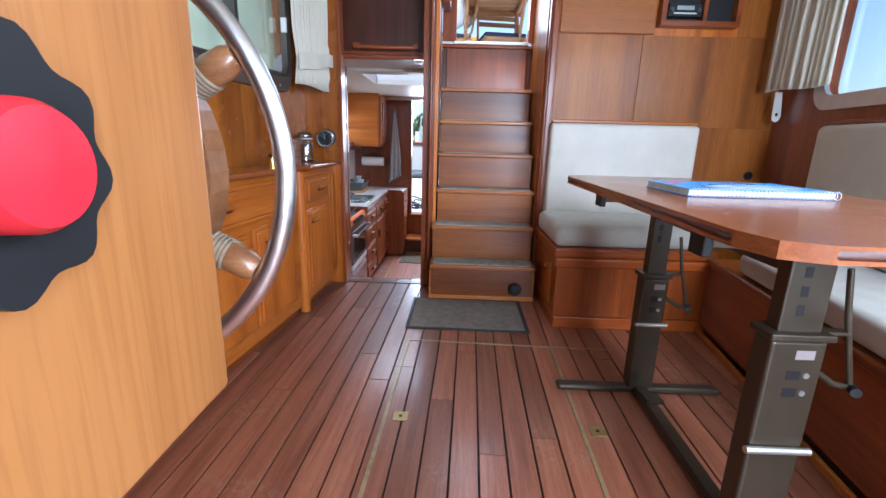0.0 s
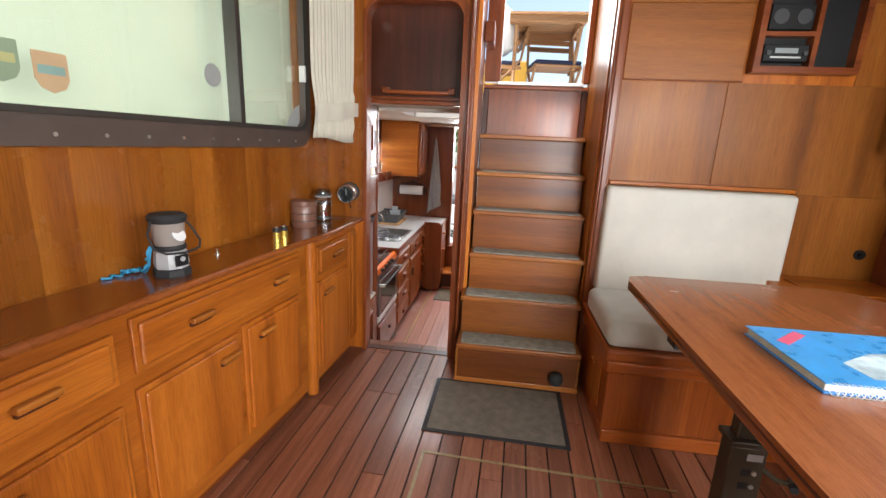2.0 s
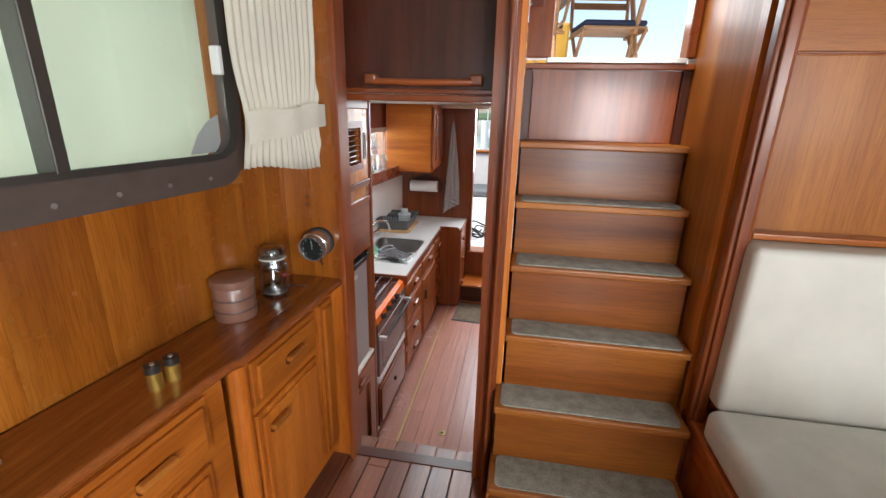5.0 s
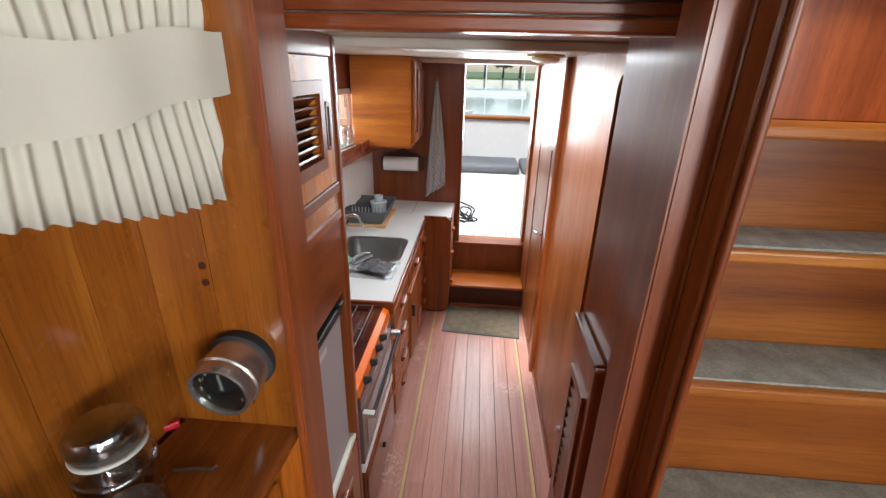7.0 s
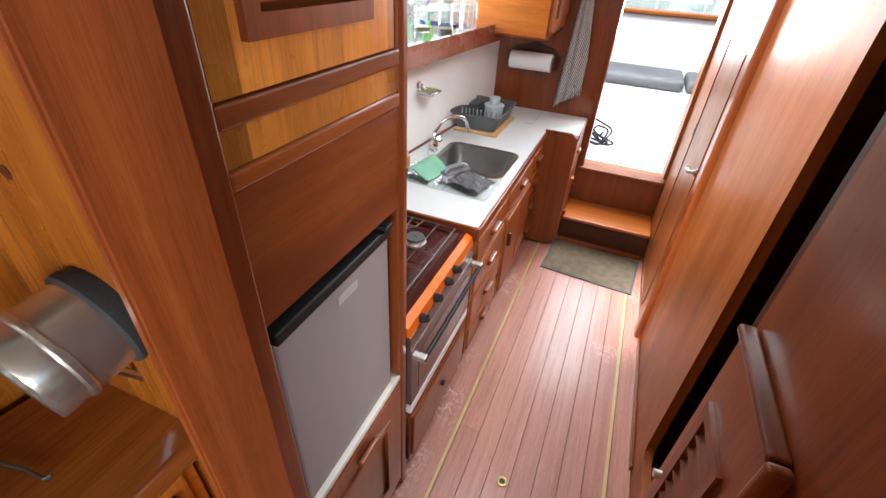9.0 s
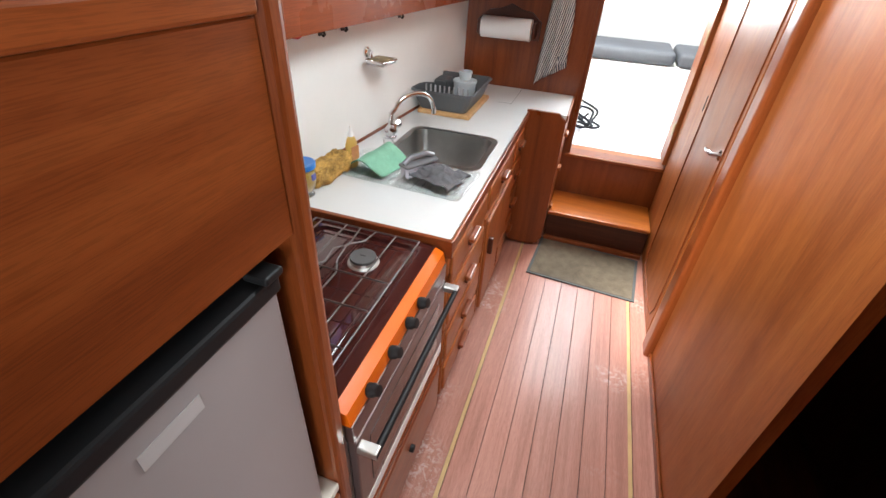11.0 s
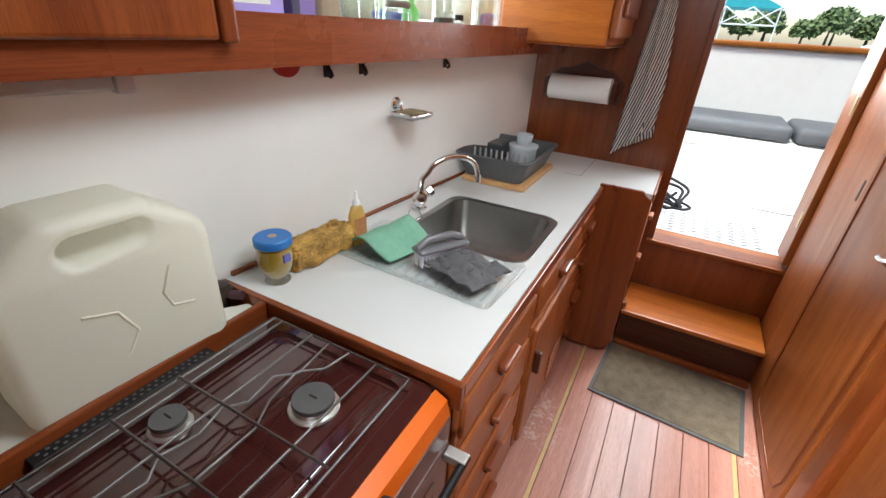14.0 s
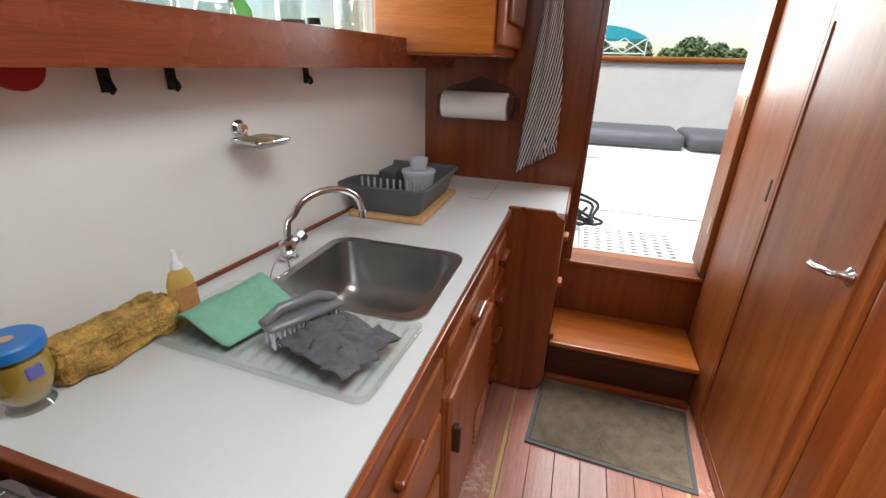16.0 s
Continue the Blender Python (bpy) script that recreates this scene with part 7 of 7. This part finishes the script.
# splashback fittings
sd = thing("soap_dish", "chrome soap dish fixed to the splashback", "soap dish", PORTG @ Matrix.Translation((0.63, -0.0052, 0.60)))
part("rose", L([(0.020, 0), (0.020, 0.006), (0.012, 0.012), (0.010, 0.024)], 20, Matrix.Translation((0, 0, 0.022)) @ Matrix.Rotation(radians(90), 4, "X")), chrome, sd, smooth=40)
part("frame", T([(x, y, 0.0) for x, y in rounded(-0.045, 0.055, -0.105, -0.018, 0.012)], 0.005, 8, True), chrome, sd, smooth=60)
part("arm", T([(0, -0.018, 0.022), (0, -0.022, 0.010), (0, -0.022, 0.0)], 0.006, 8), chrome, sd, smooth=60)
part("tray", B((-0.043, -0.103, -0.014), (0.053, -0.020, -0.002), 0.006), translucent("clear_dish", (0.7, 0.7, 0.68), 0.5, 0.1, 0.03), sd)
part("soap_pad", B((-0.034, -0.094, -0.0018), (0.044, -0.030, 0.007), 0.004), plain("brown_pad", (0.33, 0.25, 0.14), 0.9, var=0.5, scale=120, bump=0.8), sd)
for x in (0.36, 0.485, 0.895):
    h = thing("wall_hook", "small black hook under the shelf", "hook", PORTG @ Matrix.Translation((x, -0.0052, 0.733)), "hooks under the shelf")
    part("plate", B((-0.011, 0, -0.020), (0.011, -0.004, 0.020), 0.002), black, h)
    part("prong", T([(0, -0.004, 0.004), (0, -0.016, -0.006), (0, -0.020, -0.014), (0, -0.012, -0.020)], 0.0045, 8), black, h, smooth=60)
solid("red_disc", S(arc((0.235, 0.757), 0.036, 180, 360, 16), [], -0.020, -0.0052, "y"), plain("red_paint", (0.45, 0.012, 0.02), 0.35), "red half-round bracket under the shelf", "bracket", PORTG)
# transparent socket strip; it gives off no light
so = thing("socket_strip", "clear plastic socket strip under the shelf", "strip light", PORTG)
part("tube", B((-0.34, -0.03, 0.722), (-0.12, -0.0052, 0.748), 0.005), translucent("milky_tube", (0.75, 0.73, 0.72), 0.4, 0.3), so)
part("end_cap", B((-0.1195, -0.034, 0.716), (-0.088, -0.0052, 0.752), 0.004), plain("pale_cap", (0.66, 0.63, 0.66), 0.4), so)
bead = structure("trim_worktop", B((0.02, -0.014, 0.2925), (1.70, -0.0055, 0.304), 0.002), mahog["x"], "thin mahogany bead at the foot of the splashback", "trim")
bead.matrix_world = PORTG

# on the shelf
def on_shelf(x, d=-0.055):
    return PORTG @ Matrix.Translation((x, d, 0.7722))


pp = thing("carton", "lilac cardboard carton on the shelf", "carton", on_shelf(0.115))
part("box", B((-0.06, -0.045, 0), (0.06, 0.04, 0.23), 0.002), plain("lilac_card", (0.42, 0.33, 0.74), 0.5), pp)
part("label", B((-0.045, -0.0458, 0.09), (0.03, -0.0451, 0.17)), hull_white, pp)
pk = thing("carton", "narrow purple packet on the shelf", "carton", on_shelf(0.225))
part("box", B((-0.03, -0.045, 0), (0.03, 0.04, 0.20), 0.002), plain("purple_card", (0.24, 0.16, 0.42), 0.5), pk)
part("stripe", B((-0.03, -0.0458, 0.05), (-0.012, -0.0451, 0.18)), plain("dark_stripe", (0.06, 0.06, 0.10), 0.5), pk)
bm = B((-0.03, -0.035, 0), (0.03, 0.03, 0.16), 0.012, 2)
bmesh.ops.subdivide_edges(bm, edges=bm.edges[:], cuts=3, use_grid_fill=True)
bm.normal_update()
lumpy(bm, 0.010, 30)
solid("paper_bag", bm, plain("brown_paper", (0.42, 0.33, 0.22), 0.8, var=0.2), "crumpled brown paper bag on the shelf", "bag", on_shelf(0.31), 50)


def glass_jar(x, r, h, lid, fill, label, name="storage_jar"):
    j = thing(name, label, "jar", on_shelf(x), "jars on the shelf")
    part("glass", L([(r * 0.9, 0), (r, 0.005), (r, h * 0.86), (r * 0.85, h)], 24), clear, j, smooth=40)
    if fill:
        part("contents", L([(r * 0.9, 0.004), (r * 0.93, 0.008), (r * 0.93, h * fill[0]), (0.002, h * fill[0])], 20), plain("fill_" + name + str(x), fill[1], 0.8, var=0.4, scale=120, bump=0.5), j, smooth=40)
    if lid:
        part("lid", L([(r * 0.92, h + 0.0005), (r * 0.95, h + 0.003), (r * 0.95, h + 0.016), (0.002, h + 0.018)], 24), lid, j, smooth=40)
    return j


tin = plain("tin_lid", (0.30, 0.27, 0.22), 0.4, 0.7)
glass_jar(0.435, 0.045, 0.22, None, None, "wide empty glass storage jar on the shelf")
glass_jar(0.575, 0.038, 0.105, tin, None, "ribbed glass jar with a tin lid")
gb = thing("washing_bottle", "green bottle with a pump top on the shelf", "bottle", on_shelf(0.66, -0.035))
part("bottle", L([(0.022, 0), (0.024, 0.005), (0.024, 0.10), (0.010, 0.12), (0.009, 0.135)], 20), translucent("green_bottle", (0.30, 0.62, 0.22), 0.5, 0.2), gb, smooth=40)
part("pump", T([(0, 0, 0.135), (0, 0, 0.165), (0.02, -0.02, 0.168)], 0.005, 8), plain("green_pump", (0.10, 0.35, 0.20), 0.4), gb, smooth=60)
glass_jar(0.80, 0.035, 0.20, steel, (0.45, (0.10, 0.085, 0.07)), "tall glass jar half full of dark grounds", "tall_jar")
glass_jar(0.885, 0.018, 0.085, black, None, "small glass vial with a black lid", "vial")
glass_jar(1.06, 0.046, 0.19, None, None, "large clear glass jar on the shelf", "large_jar")

# aft wall: kitchen roll and towel
kr = thing("kitchen_roll", "white kitchen roll on a carved wooden holder", "kitchen roll", Matrix.Translation((-0.877, 5.41, 0.617)))
part("roll", C((-0.135, 0, 0), (0.135, 0, 0), 0.054, None, 32), plain("tissue", (0.80, 0.79, 0.77), 0.9, var=0.04, bump=0.4, bscale=250), kr, smooth=40)
part("holder_back", S([(-0.17, -0.06), (0.17, -0.06), (0.175, 0.03), (0.12, 0.075), (0.06, 0.085), (0, 0.11), (-0.06, 0.085), (-0.12, 0.075), (-0.175, 0.03)], [], 0.070, 0.0893, "y"), darkm["x"], kr)
for x in (-0.150, 0.150):
    part("holder_end", B((x - 0.008, -0.03, -0.04), (x + 0.008, 0.0695, 0.04), 0.006), darkm["z"], kr)
hook = thing("towel_hook", "small wooden towel hook on the aft wall", "hook", Matrix.Translation((-0.614, AFT - 0.0005, 1.235)))
part("plate", B((-0.012, -0.006, -0.02), (0.012, 0, 0.02), 0.003), galw["z"], hook)
part("peg", C((0, -0.006, 0), (0, -0.03, 0.006), 0.006), galw["y"], hook, smooth=40)
m, nt, p = nodes_of("striped_towel")
tc = nt.nodes.new("ShaderNodeTexCoord")
wv = add(nt, "ShaderNodeTexWave", Scale=6.0, Distortion=0.15, Detail=1.0)
wv.wave_type, wv.bands_direction = "BANDS", "X"
nt.links.new(tc.outputs["UV"], wv.inputs["Vector"])
cr = ramp(nt, [(0.40, (0.045, 0.05, 0.07)), (0.55, (0.62, 0.60, 0.56))])
nt.links.new(wv.outputs["Fac"], cr.inputs["Fac"])
nt.links.new(cr.outputs["Color"], p.inputs["Base Color"])
p.inputs["Roughness"].default_value = 0.9
towel_mat = m


def towel_sheet(x_of, y0, slant, n=24, k=30):
    """A hanging cloth pinched at its top; u runs across, so that stripes follow the cloth."""
    bm = bmesh.new()
    uv = bm.loops.layers.uv.new("UVMap")
    rows = []
    for j in range(k + 1):
        v = j / k
        row = []
        for i in range(n + 1):
            u = i / n
            a, b, zl, zr = x_of(v)
            x = a + (b - a) * u
            z = zl + (zr - zl) * u
            y = y0 - (0.010 + 0.016 * v) * abs(math.sin(u * math.pi * 2.5 + 0.6)) - 0.012 * math.sin(math.pi * u)
            row.append((bm.verts.new((x, y, z)), u, v))
        rows.append(row)
    for r0, r1 in zip(rows, rows[1:]):
        for i in range(n):
            f = bm.faces.new((r0[i][0], r0[i + 1][0], r1[i + 1][0], r1[i][0]))
            for lp, (_, u, v) in zip(f.loops, (r0[i], r0[i + 1], r1[i + 1], r1[i])):
                lp[uv].uv = (u * 0.55 + slant * v, v)
    return bm


tw = thing("tea_towel", "grey and white striped tea towel hanging from the hook", "tea towel")
solidify(part("front_fold", towel_sheet(lambda v: (-0.620 - 0.072 * v ** 0.8, -0.608 + 0.075 * min(v * 1.3, 1) ** 0.8, 1.225 - 0.885 * v, 1.225 - 0.74 * v), AFT - 0.028, 0.9), towel_mat, tw, smooth=80), 0.002)
solidify(part("back_fold", towel_sheet(lambda v: (-0.616 - 0.030 * v, -0.606 + 0.078 * v ** 0.8, 1.225 - 0.85 * v, 1.225 - 0.78 * v), AFT - 0.010, -0.7), towel_mat, tw, smooth=80), 0.002)
